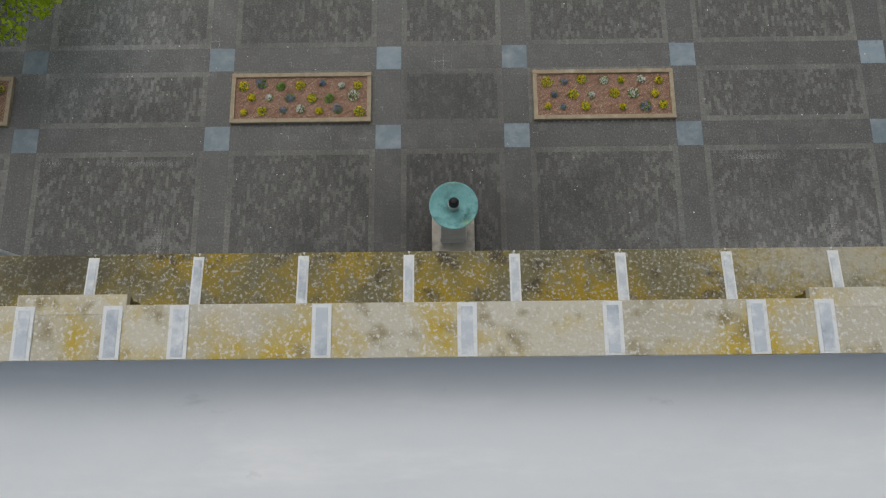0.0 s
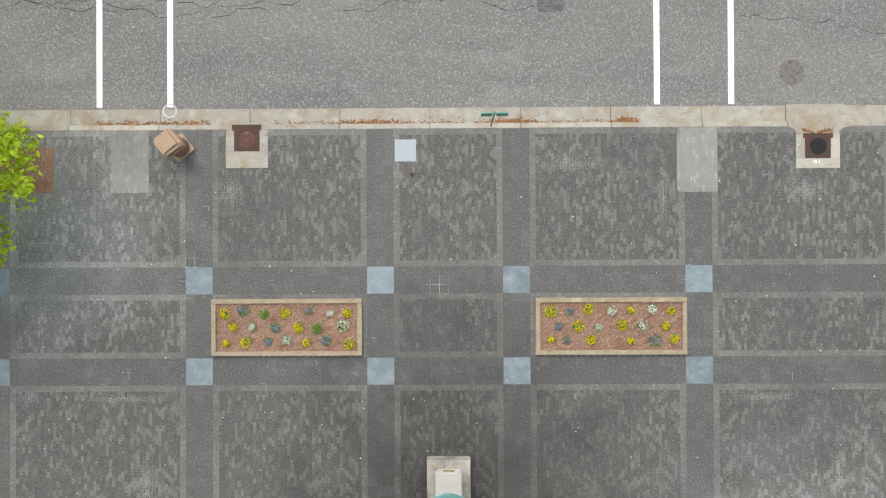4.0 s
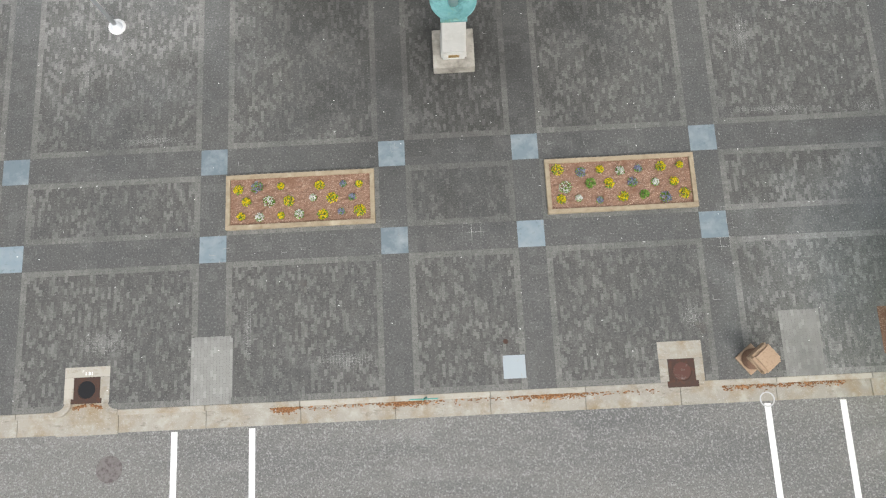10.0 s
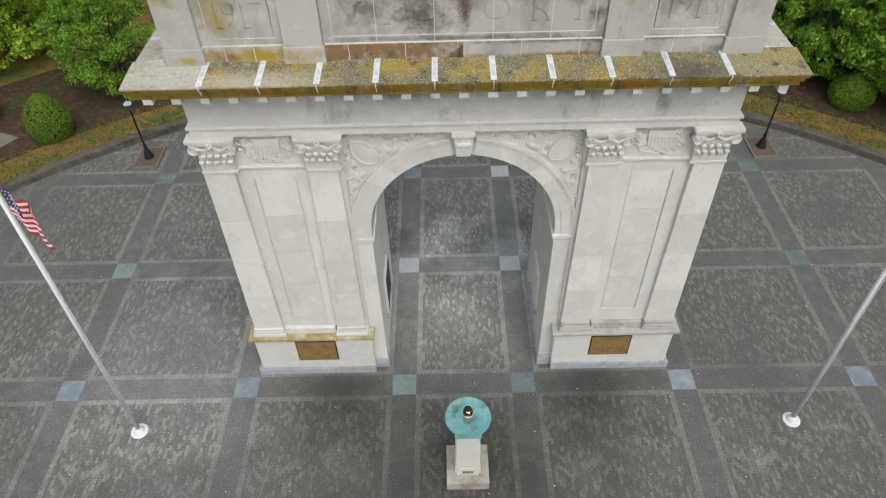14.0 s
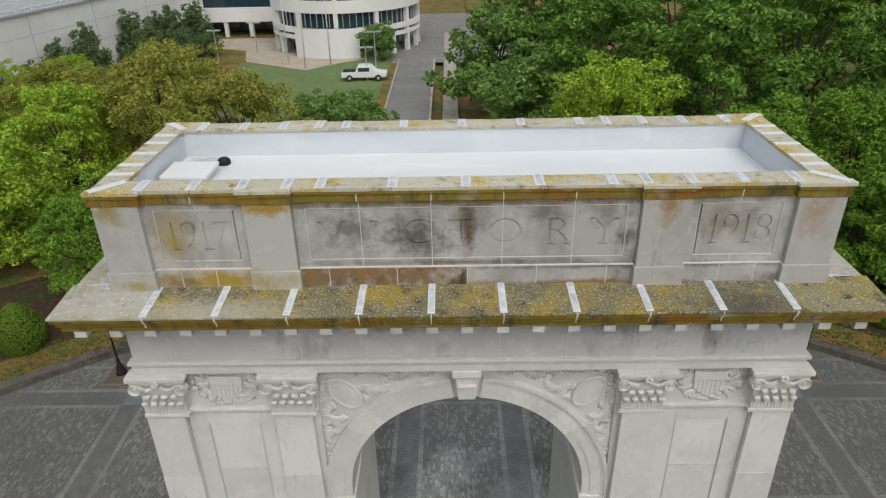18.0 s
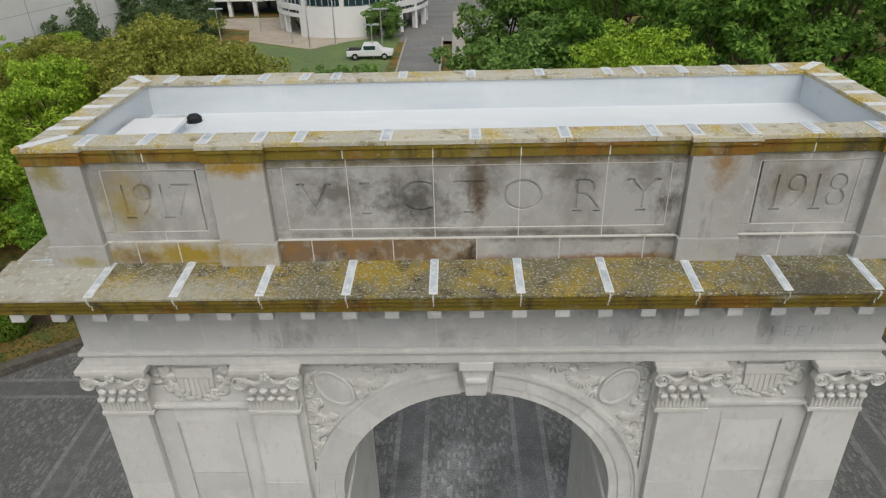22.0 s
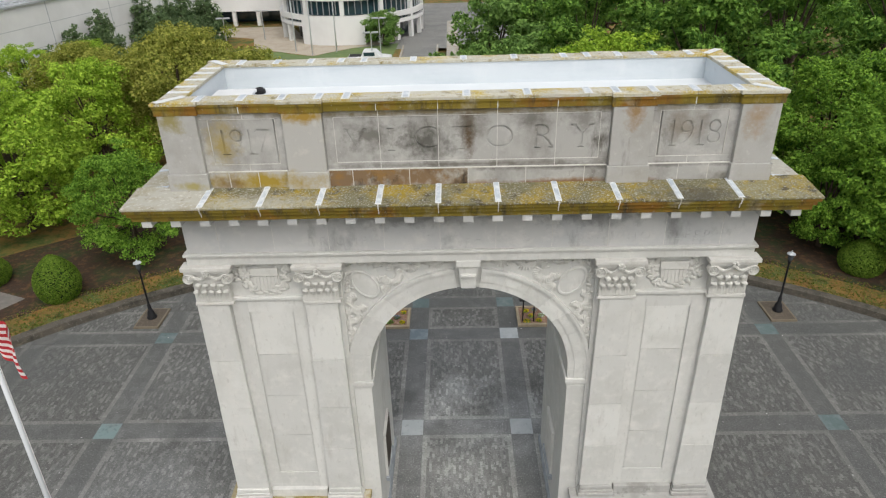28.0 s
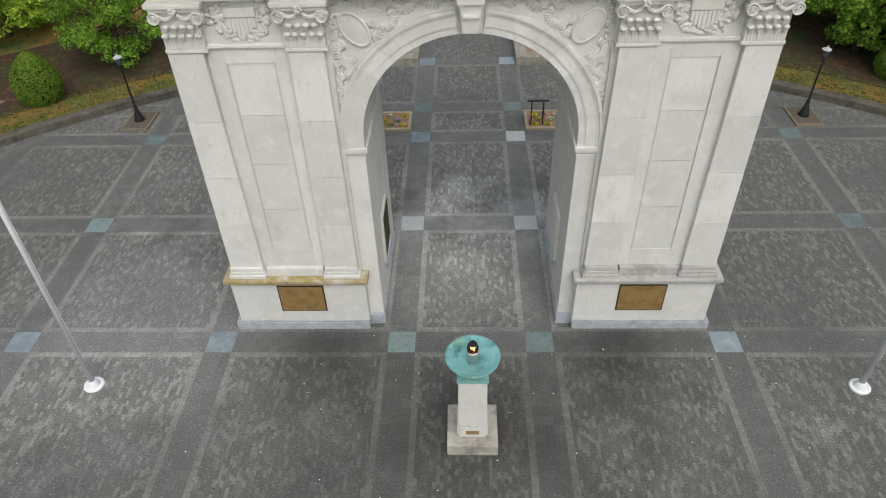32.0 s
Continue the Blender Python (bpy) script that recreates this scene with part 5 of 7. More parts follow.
# sloped cornice stones, one by one
edges = [-XC] + [k * 1.463 for k in np.arange(-4.5, 5)] + [XC]
for yv, d in both(YF):
    for a, b in zip(edges, edges[1:]):
        bm = bmesh.new()
        v = box(bm, a + 0.006, b - 0.006, min(yv, yv + 1.2 * d), max(yv, yv + 1.2 * d), 13.15, 13.21)
        for q in v[4:]:
            if (q.co.y - yv) * d > 0.5:
                q.co.z += 0.09
        bmesh.ops.bevel(bm, geom=list(bm.edges), offset=0.012, segments=1, affect="EDGES")
        ap("cornice_stone", bm, pale_slab if a < -7 else moss_dark, "mossy cornice slab")
    for k in np.arange(-4.5, 5):
        bm = bmesh.new()
        v = box(bm, k * 1.463 - 0.075, k * 1.463 + 0.075, min(yv + 0.05 * d, yv + 1.08 * d), max(yv + 0.05 * d, yv + 1.08 * d), 13.20, 13.222)
        for q in v:
            if (q.co.y - yv) * d > 0.5:
                q.co.z += 0.083
        ap("sealant_strip", bm, sealant)
        bm = bmesh.new()
        for o, w, z0, z1 in ((-0.004, 0.014, 13.12, 13.205), (0.024, 0.010, 13.05, 13.125), (0.084, 0.009, 12.93, 13.055)):
            box(bm, k * 1.463 - w, k * 1.463 + w, min(yv + o * d, yv + (o + 0.03) * d), max(yv + o * d, yv + (o + 0.03) * d), z0, z1)
        ap("caulk_line", bm, mortar, "pale caulked joint")
        bm = bmesh.new()
        v = box(bm, k * 1.463 - 0.05, k * 1.463 + 0.05, min(yv + 0.10 * d, yv + 1.07 * d), max(yv + 0.10 * d, yv + 1.07 * d), 13.21, 13.232)
        for q in v:
            if (q.co.y - yv) * d > 0.5:
                q.co.z += 0.083
            else:
                q.co.z += 0.004
        ap("lead_strip", bm, lead)
for s in (-1, 1):
    for a, b in ((7.80, 9.14), (9.14, 10.52), (10.52, 11.86)):
        bm = bmesh.new()
        v = box(bm, s * (XC - 0.86), s * XC, a + 0.006, b - 0.006, 13.15, 13.21)
        for q in v[4:]:
            if abs(q.co.x) < XC - 0.3:
                q.co.z += 0.08
        ap("cornice_stone", bm, pale_slab)
    for y in (7.80, 9.14, 10.52, 11.86):
        bm = bmesh.new()
        v = box(bm, s * (XC - 0.80), s * (XC - 0.05), y - 0.07, y + 0.07, 13.205, 13.228)
        for q in v:
            if abs(q.co.x) < XC - 0.3:
                q.co.z += 0.075
        ap("lead_strip", bm, lead)

# attic
brown_stone = material("brown_stained_stone", (0.21, 0.14, 0.08), 0.95, spots=[((0.36, 0.34, 0.30), 1.9, 0.48, 0.62, 10, ONE), ((0.05, 0.04, 0.03), 2.0, 0.52, 0.68, 9, (1.2, 1, 0.5)), ((0.30, 0.16, 0.03), 1.0, 0.52, 0.7, 8, ONE)], bump=0.4)
bm = bmesh.new()
sbox(bm, -7.40, 7.40, 7.75, 13.1, 14.55)
ap("attic_core", bm, attic_stone)
for yv, d in both(7.77):
    # low wall round the roof, in courses
    bm = bmesh.new()
    box(bm, -7.40, 7.40, min(yv, yv + 0.34 * d), max(yv, yv + 0.34 * d), 14.55, 15.30)
    ap("parapet_wall", bm, attic_stone)
    bx_ = [-7.4, -6.58, -6.05, -5.3, -4.5, -3.5, -2.9, -1.46, 0.02, 1.48, 2.95, 3.5, 4.5, 5.3, 6.05, 6.58, 7.4]
    for i, (a, b) in enumerate(zip(bx_, bx_[1:])):
        bm = bmesh.new()
        box(bm, a + 0.005, b - 0.005, min(yv, yv - 0.12 * d), max(yv, yv - 0.12 * d), 13.24, 13.72, 0.01)
        ap("base_stone", bm, attic_mossy if i in (1, 2, 3) and d > 0 else brown_stone if i in (5, 6, 7) else attic_stone)
    for a, b in ((-6.62, -4.46), (-3.52, 3.52), (4.46, 6.62)):
        for z0, z1 in ((13.725, 13.90), (15.08, 15.26)):
            bm = bmesh.new()
            box(bm, a, b, min(yv, yv - 0.07 * d), max(yv, yv - 0.07 * d), z0, z1, 0.008)
            ap("panel_frame", bm, attic_stone)
        for x0, x1 in ((a, a + 0.25), (b - 0.25, b)):
            bm = bmesh.new()
            box(bm, x0, x1, min(yv, yv - 0.07 * d), max(yv, yv - 0.07 * d), 13.904, 15.076, 0.008)
            ap("panel_frame", bm, attic_stone)
    for a, b in ((-7.54, -6.60), (-4.50, -3.53), (3.53, 4.50), (6.60, 7.54)):
        bm = bmesh.new()
        box(bm, a, b, min(yv, yv - 0.20 * d), max(yv, yv - 0.20 * d), 13.72, 15.28, 0.012)
        ap("attic_pilaster", bm, attic_mossy if a == -4.50 and d > 0 else attic_light)
        bm = bmesh.new()
        box(bm, a - 0.04, b + 0.04, min(yv, yv - 0.25 * d), max(yv, yv - 0.25 * d), 13.22, 13.72, 0.012)
        ap("attic_pilaster_base", bm, attic_mossy if a == -4.50 and d > 0 else attic_light)
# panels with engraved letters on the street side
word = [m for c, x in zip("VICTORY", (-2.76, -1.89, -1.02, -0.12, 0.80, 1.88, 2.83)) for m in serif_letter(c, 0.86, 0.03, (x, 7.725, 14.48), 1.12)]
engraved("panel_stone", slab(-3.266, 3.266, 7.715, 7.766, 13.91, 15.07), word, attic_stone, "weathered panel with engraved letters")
for x in (-2.17, -0.71, 0.75, 2.2):
    bm = bmesh.new()
    box(bm, x - 0.008, x + 0.008, 7.711, 7.73, 13.91, 15.07)
    ap("mortar_joint", bm, mortar)
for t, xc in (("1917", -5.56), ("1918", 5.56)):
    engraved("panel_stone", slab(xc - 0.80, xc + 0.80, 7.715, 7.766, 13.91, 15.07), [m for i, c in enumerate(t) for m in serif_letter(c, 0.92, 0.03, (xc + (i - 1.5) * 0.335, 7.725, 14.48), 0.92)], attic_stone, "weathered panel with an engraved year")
for yv, d in both(7.65):
    for a, b in ((-6.58, -4.54), (-3.49, 3.49), (4.54, 6.58)):
        for z in (13.235, 13.722):
            bm = bmesh.new()
            box(bm, a, b, min(yv - 0.004 * d, yv + 0.11 * d), max(yv - 0.004 * d, yv + 0.11 * d), z - 0.011, z + 0.011)
            ap("mortar_joint", bm, mortar)
    for x in (-6.05, -5.3, -2.9, -1.46, 0.02, 1.48, 2.95, 5.3, 6.05):
        bm = bmesh.new()
        box(bm, x - 0.009, x + 0.009, min(yv - 0.003 * d, yv + 0.05 * d), max(yv - 0.003 * d, yv + 0.05 * d), 13.25, 13.71)
        ap("mortar_joint", bm, mortar)
for yv, d in both(7.70):
    for x in (-2.17, -0.71, 0.75, 2.2, -5.5, 5.5):
        for z0, z1 in ((13.735, 13.90), (15.08, 15.25)):
            bm = bmesh.new()
            box(bm, x - 0.008, x + 0.008, min(yv - 0.003 * d, yv + 0.03 * d), max(yv - 0.003 * d, yv + 0.03 * d), z0, z1)
            ap("mortar_joint", bm, mortar)
    for a, b in ((-6.37, -4.71), (-3.27, 3.27), (4.71, 6.37)):
        for z in (13.905, 15.077):
            bm = bmesh.new()
            box(bm, a, b, min(yv - 0.002 * d, yv + 0.03 * d), max(yv - 0.002 * d, yv + 0.03 * d), z - 0.006, z + 0.006)
            ap("mortar_joint", bm, mortar)
        for x in (a, b):
            bm = bmesh.new()
            box(bm, x - 0.006, x + 0.006, min(yv - 0.002 * d, yv + 0.03 * d), max(yv - 0.002 * d, yv + 0.03 * d), 13.915, 15.068)
            ap("mortar_joint", bm, mortar)
# coping stones with caps over the pilasters, and lead over the joints
cuts_x = [-7.0, -6.55, -5.5, -4.50, -3.60, -2.92, -1.47, 0, 1.47, 2.92, 3.60, 4.50, 5.5, 6.55, 7.0]
for yv, d in both(7.62):
    for a, b, o in [(-7.50, -5.55, 0.035), (-5.55, -4.0, 0.035), (-4.0, -2.2, 0.035), (-2.2, -0.70, 0.035), (-0.70, 0.75, 0.035), (0.75, 2.2, 0.035), (2.2, 4.0, 0.035), (4.0, 5.5, 0.035), (5.5, 7.50, 0.035), (-7.60, -6.54, -0.065), (6.54, 7.60, -0.065), (-4.56, -3.48, -0.065), (3.48, 4.56, -0.065)]:
        bm = bmesh.new()
        q = 0.003 if o < 0 else 0.0
        box(bm, a + 0.003, b - 0.003, min(yv + o * d, yv + 0.2 * d), max(yv + o * d, yv + 0.2 * d), 15.235 - q, 15.40, 0.008)
        box(bm, a + 0.002, b - 0.002, min(yv + (o - 0.03) * d, yv + 0.2 * d), max(yv + (o - 0.03) * d, yv + 0.2 * d), 15.402, 15.468, 0.012)
        ap("coping_fascia", bm, moss_edge, "brown mossy fascia under the coping")
        if o > 0 and a > -7:
            bm = bmesh.new()
            box(bm, a - 0.01, a + 0.01, min(yv + (o - 0.006) * d, yv + 0.1 * d), max(yv + (o - 0.006) * d, yv + 0.1 * d), 15.24, 15.40)
            ap("caulk_line", bm, sealant)
    for a, b in zip([-7.56] + cuts_x[1:-1], cuts_x[1:-1] + [7.56]):
        bm = bmesh.new()
        box(bm, a + 0.005, b - 0.005, min(yv, yv + 0.56 * d), max(yv, yv + 0.56 * d), 15.47, 15.55, 0.012)
        ap("coping_stone", bm, moss_stone)
    for a, b in ((-7.63, -6.50), (-4.60, -3.47), (3.47, 4.60), (6.50, 7.63)):
        bm = bmesh.new()
        box(bm, a, b, min(yv - 0.11 * d, yv + 0.1 * d), max(yv - 0.11 * d, yv + 0.1 * d), 15.473, 15.556, 0.012)
        ap("pilaster_cap", bm, moss_stone)
    for x in cuts_x[1:-1]:
        bm = bmesh.new()
        box(bm, x - 0.10, x + 0.10, min(yv + 0.01 * d, yv + 0.555 * d), max(yv + 0.01 * d, yv + 0.555 * d), 15.55, 15.564, 0.004)
        ap("sealant_strip", bm, sealant)
        bm = bmesh.new()
        box(bm, x - 0.06, x + 0.06, min(yv + 0.05 * d, yv + 0.53 * d), max(yv + 0.05 * d, yv + 0.53 * d), 15.56, 15.570, 0.003)
        ap("lead_strip", bm, lead)
for s in (-1, 1):
    ye = [8.19, 9.1, 10.55, 2 * Y0 - 8.19]
    for a, b in zip(ye, ye[1:]):
        bm = bmesh.new()
        box(bm, s * 6.98, s * 7.56, a + 0.004, b - 0.004, 15.47, 15.55, 0.012)
        ap("coping_stone", bm, moss_stone)
    bm = bmesh.new()
    box(bm, s * 7.06, s * 7.49, 7.83, 2 * Y0 - 7.83, 15.235, 15.468, 0.008)
    ap("coping_fascia", bm, moss_edge)
    bm = bmesh.new()
    box(bm, s * 7.06, s * 7.40, 8.11, 2 * Y0 - 8.11, 14.55, 15.23)
    ap("parapet_wall", bm, attic_stone)
    for y in (8.55, 9.1, 9.83, 10.55, 11.1):
        bm = bmesh.new()
        box(bm, s * 6.99, s * 7.545, y - 0.085, y + 0.085, 15.55, 15.564, 0.004)
        ap("sealant_strip", bm, sealant)
    for yv, d in both(7.60):
        bm = bmesh.new()
        box(bm, -0.10, 0.10, -0.02, 0.74, 15.557, 15.572, 0.004)
        bmesh.ops.transform(bm, matrix=Matrix.Translation((s * 7.5, yv, 0)) @ Matrix.Rotation((s if d > 0 else -s) * math.pi / 4 + (0 if d > 0 else math.pi), 4, "Z"), verts=bm.verts)
        ap("sealant_strip", bm, sealant)
# roof tray
bm = bmesh.new()
box(bm, -7.06, 7.06, 8.11, 2 * Y0 - 8.11, 14.5, 14.85)
ap("roof_deck", bm, membrane, "pale grey roof membrane with puddle stains")
bm = bmesh.new()
for yv, d in both(8.112):
    box(bm, -7.055, 7.055, min(yv, yv + 0.03 * d), max(yv, yv + 0.03 * d), 14.6, 15.545)
for s in (-1, 1):
    box(bm, s * 7.055, s * 7.02, 8.145, 2 * Y0 - 8.145, 14.6, 15.545)
ap("roof_upstand", bm, membrane_wall)
hatch = empty("roof_hatch", "white metal roof hatch lid on the arch roof", "hatch", (-6.38, 9.98, 14.85))
part("lid", slab(-0.54, 0.54, -0.48, 0.48, 0.18, 0.26, 0.02), car_paint, hatch)
part("curb", slab(-0.48, 0.48, -0.42, 0.42, -0.004, 0.18), membrane_wall, hatch)
bm = bmesh.new()
lathe(bm, [(0.16, -0.003), (0.16, 0.1), (0.10, 0.16), (0.02, 0.18)], 16)
dr = tagged(part("roof_drain", bm, iron), "black domed roof drain on the membrane", "drain")
dr.location = (-5.9, 10.95, 14.85)
# ---- torch monument ----
torch = empty("torch_monument", "pale stone pedestal carrying a verdigris torch bowl", "monument", (0.02, 3.11, 0))
part("step", slab(-0.72, 0.72, -0.72, 0.72, -0.03, 0.42, 0.03), material("weathered_step", (0.36, 0.34, 0.30), 0.9, spots=[((0.16, 0.15, 0.13), 2.0, 0.45, 0.7, 6, ONE), ((0.5, 0.49, 0.45), 1.2, 0.55, 0.75, 5, ONE)], bump=0.5), torch)
bm = bmesh.new()
v = box(bm, -0.45, 0.45, -0.45, 0.45, 0.42, 0.95)
for q in v[4:]:
    q.co.x *= 0.93
    q.co.y *= 0.93
bmesh.ops.bevel(bm, geom=list(bm.edges), offset=0.07, segments=2, affect="EDGES")
part("pedestal_foot", bm, limestone, torch)
bm = bmesh.new()
v = box(bm, -0.41, 0.41, -0.41, 0.41, 0.93, 2.85)
for q in v[4:]:
    q.co.x *= 0.93
    q.co.y *= 0.93
bmesh.ops.bevel(bm, geom=list(bm.edges), offset=0.02, segments=1, affect="EDGES")
part("pedestal", bm, limestone, torch)
part("plaque", slab(-0.19, 0.19, -0.455, -0.44, 0.62, 0.76), bronze, torch)
part("cap_plate", slab(-0.42, 0.42, -0.42, 0.42, 2.85, 2.93, 0.02), verdigris, torch)
bm = bmesh.new()
lathe(bm, [(0.30, 2.93), (0.26, 3.0), (0.24, 3.1), (0.40, 3.2), (0.62, 3.34), (0.72, 3.46), (0.72, 3.49), (0.68, 3.47), (0.45, 3.36), (0.2, 3.30), (0.02, 3.29)], 48)
part("bowl", bm, verdigris, torch, "verdigris copper bowl", True)
bm = bmesh.new()
lathe(bm, [(0.15, 3.28), (0.15, 3.62), (0.17, 3.64), (0.17, 3.70), (0.14, 3.71), (0.13, 3.66), (0.01, 3.64)], 24)
part("burner", bm, steel, torch, "steel burner tube", True)
bm = bmesh.new()
lathe(bm, [(0.15, 3.70), (0.155, 3.80), (0.12, 3.93), (0.08, 3.99), (0.02, 4.0)], 20)
for f in [f for f in bm.faces if f.calc_center_median().y < -0.03 and 3.72 < f.calc_center_median().z < 3.96 and abs(f.calc_center_median().x) < 0.1]:
    bm.faces.remove(f)
part("windscreen", bm, iron, torch, "black open wind hood")
bm = bmesh.new()
for i in range(5):
    a = i * 1.25
    blob(bm, (0.035 * math.cos(a), 0.035 * math.sin(a) - 0.02, 3.78 + 0.02 * i), (0.035, 0.03, 0.09), None, 1)
part("flame", bm, flame_mat, torch, "orange gas flame", True)

# ---- flag poles ----


def flag_pole(x, y, lean, with_flag):
    p = empty("flag_pole", "tall white tapered metal flag pole" + (" with a limp flag" if with_flag else " on a round base"), "flag pole", (x, y, 0), "flag poles")
    p.rotation_euler = (0, radians(lean), 0)
    bm = bmesh.new()
    frustum(bm, 0.085, 0.045, 0.1, 13.5, 20)
    part("shaft", bm, pole_white, p, smooth=True)
    bm = bmesh.new()
    lathe(bm, [(0.30, -0.02), (0.31, 0.03), (0.29, 0.07), (0.25, 0.08), (0.23, 0.05), (0.20, 0.045)], 32)
    part("base_ring", bm, car_paint, p, "white rounded ring at the foot", True)
    bm = bmesh.new()
    lathe(bm, [(0.22, 0.0), (0.205, 0.06), (0.17, 0.12), (0.14, 0.22), (0.09, 0.26)], 28)
    part("base_collar", bm, pole_white, p, "pale grey flared base collar", True)
    bm = bmesh.new()
    blob(bm, (0, 0, 13.58), (0.1, 0.1, 0.1), None, 2)
    part("finial", bm, pole_white, p, smooth=True)
    part("cleat", slab(0.08, 0.12, -0.015, 0.015, 1.2, 1.36), steel, p)
    bm = bmesh.new()
    frustum(bm, 0.008, 0.008, 1.3, 13.3, 6, (0.11, -0.02))
    part("halyard", bm, white_cloth, p)
    if with_flag:
        # limp cloth: folds run down beside the shaft
        bm = bmesh.new()
        nu, nv = 26, 26
        g = [[None] * (nv + 1) for _ in range(nu + 1)]
        for i in range(nu + 1):
            for j in range(nv + 1):
                u, w = i / nu, j / nv
                xx = 0.12 + 0.55 * u ** 0.9 + 0.03 * math.sin(w * 7)
                yy = 0.10 * math.sin(u * 11 + w * 1.5) * (0.4 + u)
                zz = 11.6 - 1.15 * w - 0.95 * u * (0.7 + 0.3 * w)
                g[i][j] = bm.verts.new((xx, yy, zz))
        for i in range(nu):
            for j in range(nv):
                f = bm.faces.new((g[i][j], g[i + 1][j], g[i + 1][j + 1], g[i][j + 1]))
                f.material_index = 2 if (i < 11 and j < 14) else (0 if (j // 2) % 2 == 0 else 1)
        flag = part("flag", bm, [red_cloth, white_cloth, blue_cloth], p, "limp red white and blue striped flag")
        bm = bmesh.new()
        for i in range(1, 11, 2):
            for j in range(1, 14, 3):
                c = flag.data.vertices[i * (nv + 1) + j].co
                for o in (-0.012, 0.012):
                    bm.faces.new([bm.verts.new((c.x + q * 0.022, c.y + o, c.z + w * 0.022)) for q, w in ((-1, 0), (0, -1), (1, 0), (0, 1))])
        part("stars", bm, white_cloth, flag, "small white stars")


flag_pole(-11.98, 4.83, 1.8, True)
flag_pole(11.89, 4.81, -0.8, False)

# ---- plaza rim wall, lamps, sign stand ----
rim = empty("rim_kerb", "low dark weathered stone kerb round the plaza", "kerb", kind="structure")


def arc_block(r0, r1, a0, a1, z0, z1, n=3):
    bm = bmesh.new()
    ring = []
    for i in range(n + 1):
        a = a0 + (a1 - a0) * i / n
        c, s_ = math.cos(a), math.sin(a)
        ring.append([bm.verts.new((r * c, RIM_Y + r * s_, z)) for r, z in ((r0, z0), (r1, z0), (r1, z1), (r0, z1))])
    for p, q in zip(ring, ring[1:]):
        for i in range(4):
            j = (i + 1) % 4
            bm.faces.new((p[i], p[j], q[j], q[i]))
    bm.faces.new(list(reversed(ring[0])))
    bm.faces.new(ring[-1])
    bmesh.ops.recalc_face_normals(bm, faces=bm.faces)
    bmesh.ops.bevel(bm, geom=[e for e in bm.edges if min(v.co.z for v in e.verts) > z1 - 0.01], offset=0.02, segments=1, affect="EDGES")
    return bm


GAP = math.asin(3.1 / RIM_R)
steps_n = 26
for s in (-1, 1):
    for i in range(steps_n):
        lo, hi = GAP, radians(78)
        a0 = lo + (hi - lo) * i / steps_n
        a1 = lo + (hi - lo) * (i + 1) / steps_n - 0.0001
        part("kerb_block", arc_block(RIM_R - 0.02, RIM_R + 0.55, math.pi / 2 - s * a0, math.pi / 2 - s * a1, -0.3, 0.36), old_kerb, rim)
worn_wall = material("weathered_wall_stone", (0.27, 0.255, 0.22), 0.95, spots=[((0.16, 0.15, 0.12), 1.4, 0.46, 0.66, 10, ONE), ((0.40, 0.385, 0.34), 3.0, 0.54, 0.72, 9, ONE), ((0.07, 0.065, 0.05), 5.0, 0.58, 0.74, 9, ONE)], bump=0.6, bump_scale=25)
for s in (-1, 1):
    pr = empty("planter_wall", "low weathered stone wall round a planting bed", "wall", (s * 2.76, 27.35, 0), "planter walls")
    part("front_wall", slab(0 if s > 0 else -2.9, 2.9 if s > 0 else 0, 0, 0.62, -0.2, 0.50, 0.03), worn_wall, pr)
    part("side_wall", slab(0 if s > 0 else -0.62, 0.62 if s > 0 else 0, 0.624, 7.0, -0.2, 0.50, 0.03), worn_wall, pr)
    part("bed", slab(0.62 if s > 0 else -2.9, 2.9 if s > 0 else -0.62, 0.624, 7.0, -0.2, 0.36), mulch, pr, "brown mulch bed")


def lawn(s):
    pts = [((RIM_R + 0.3) * math.cos(math.pi / 2 - s * a), RIM_Y + (RIM_R + 0.3) * math.sin(math.pi / 2 - s * a)) for a in np.linspace(GAP, radians(92), 40)]
    pts += [(s * 260, -7.2), (s * 260, 330), (s * 3.1, 330)]
    bm = bmesh.new()
    f = bm.faces.new([bm.verts.new((x, y, 0.2)) for x, y in pts])
    bmesh.ops.triangulate(bm, faces=[f])
    bmesh.ops.recalc_face_normals(bm, faces=bm.faces)
    if sum(q.normal.z for q in bm.faces) < 0:
        bmesh.ops.reverse_faces(bm, faces=bm.faces)
    tagged(part("lawn", bm, lawn_mat), "patchy green lawn with brown leaf litter", "lawn", kind="structure")
    ring = [(r * math.cos(math.pi / 2 - s * a), RIM_Y + r * math.sin(math.pi / 2 - s * a)) for r, seq in ((RIM_R + 2.6, np.linspace(GAP, radians(85), 40)), (RIM_R + 11, np.linspace(radians(85), GAP, 40))) for a in seq]
    bm = bmesh.new()
    f = bm.faces.new([bm.verts.new((x, y, 0.207)) for x, y in ring])
    bmesh.ops.triangulate(bm, faces=[f])
    bmesh.ops.recalc_face_normals(bm, faces=bm.faces)
    if sum(q.normal.z for q in bm.faces) < 0:
        bmesh.ops.reverse_faces(bm, faces=bm.faces)
    tagged(part("leaf_litter_ground", bm, leaf_litter), "brown leaf litter under the trees", "leaf litter", kind="structure")


lawn(-1)
lawn(1)
walkway = sheet("walkway", [(-2.76, 27.5), (2.76, 27.5), (2.76, 36), (-2.76, 36)], -0.004, grout, "dark brick walk leading away behind the plaza", "walk")


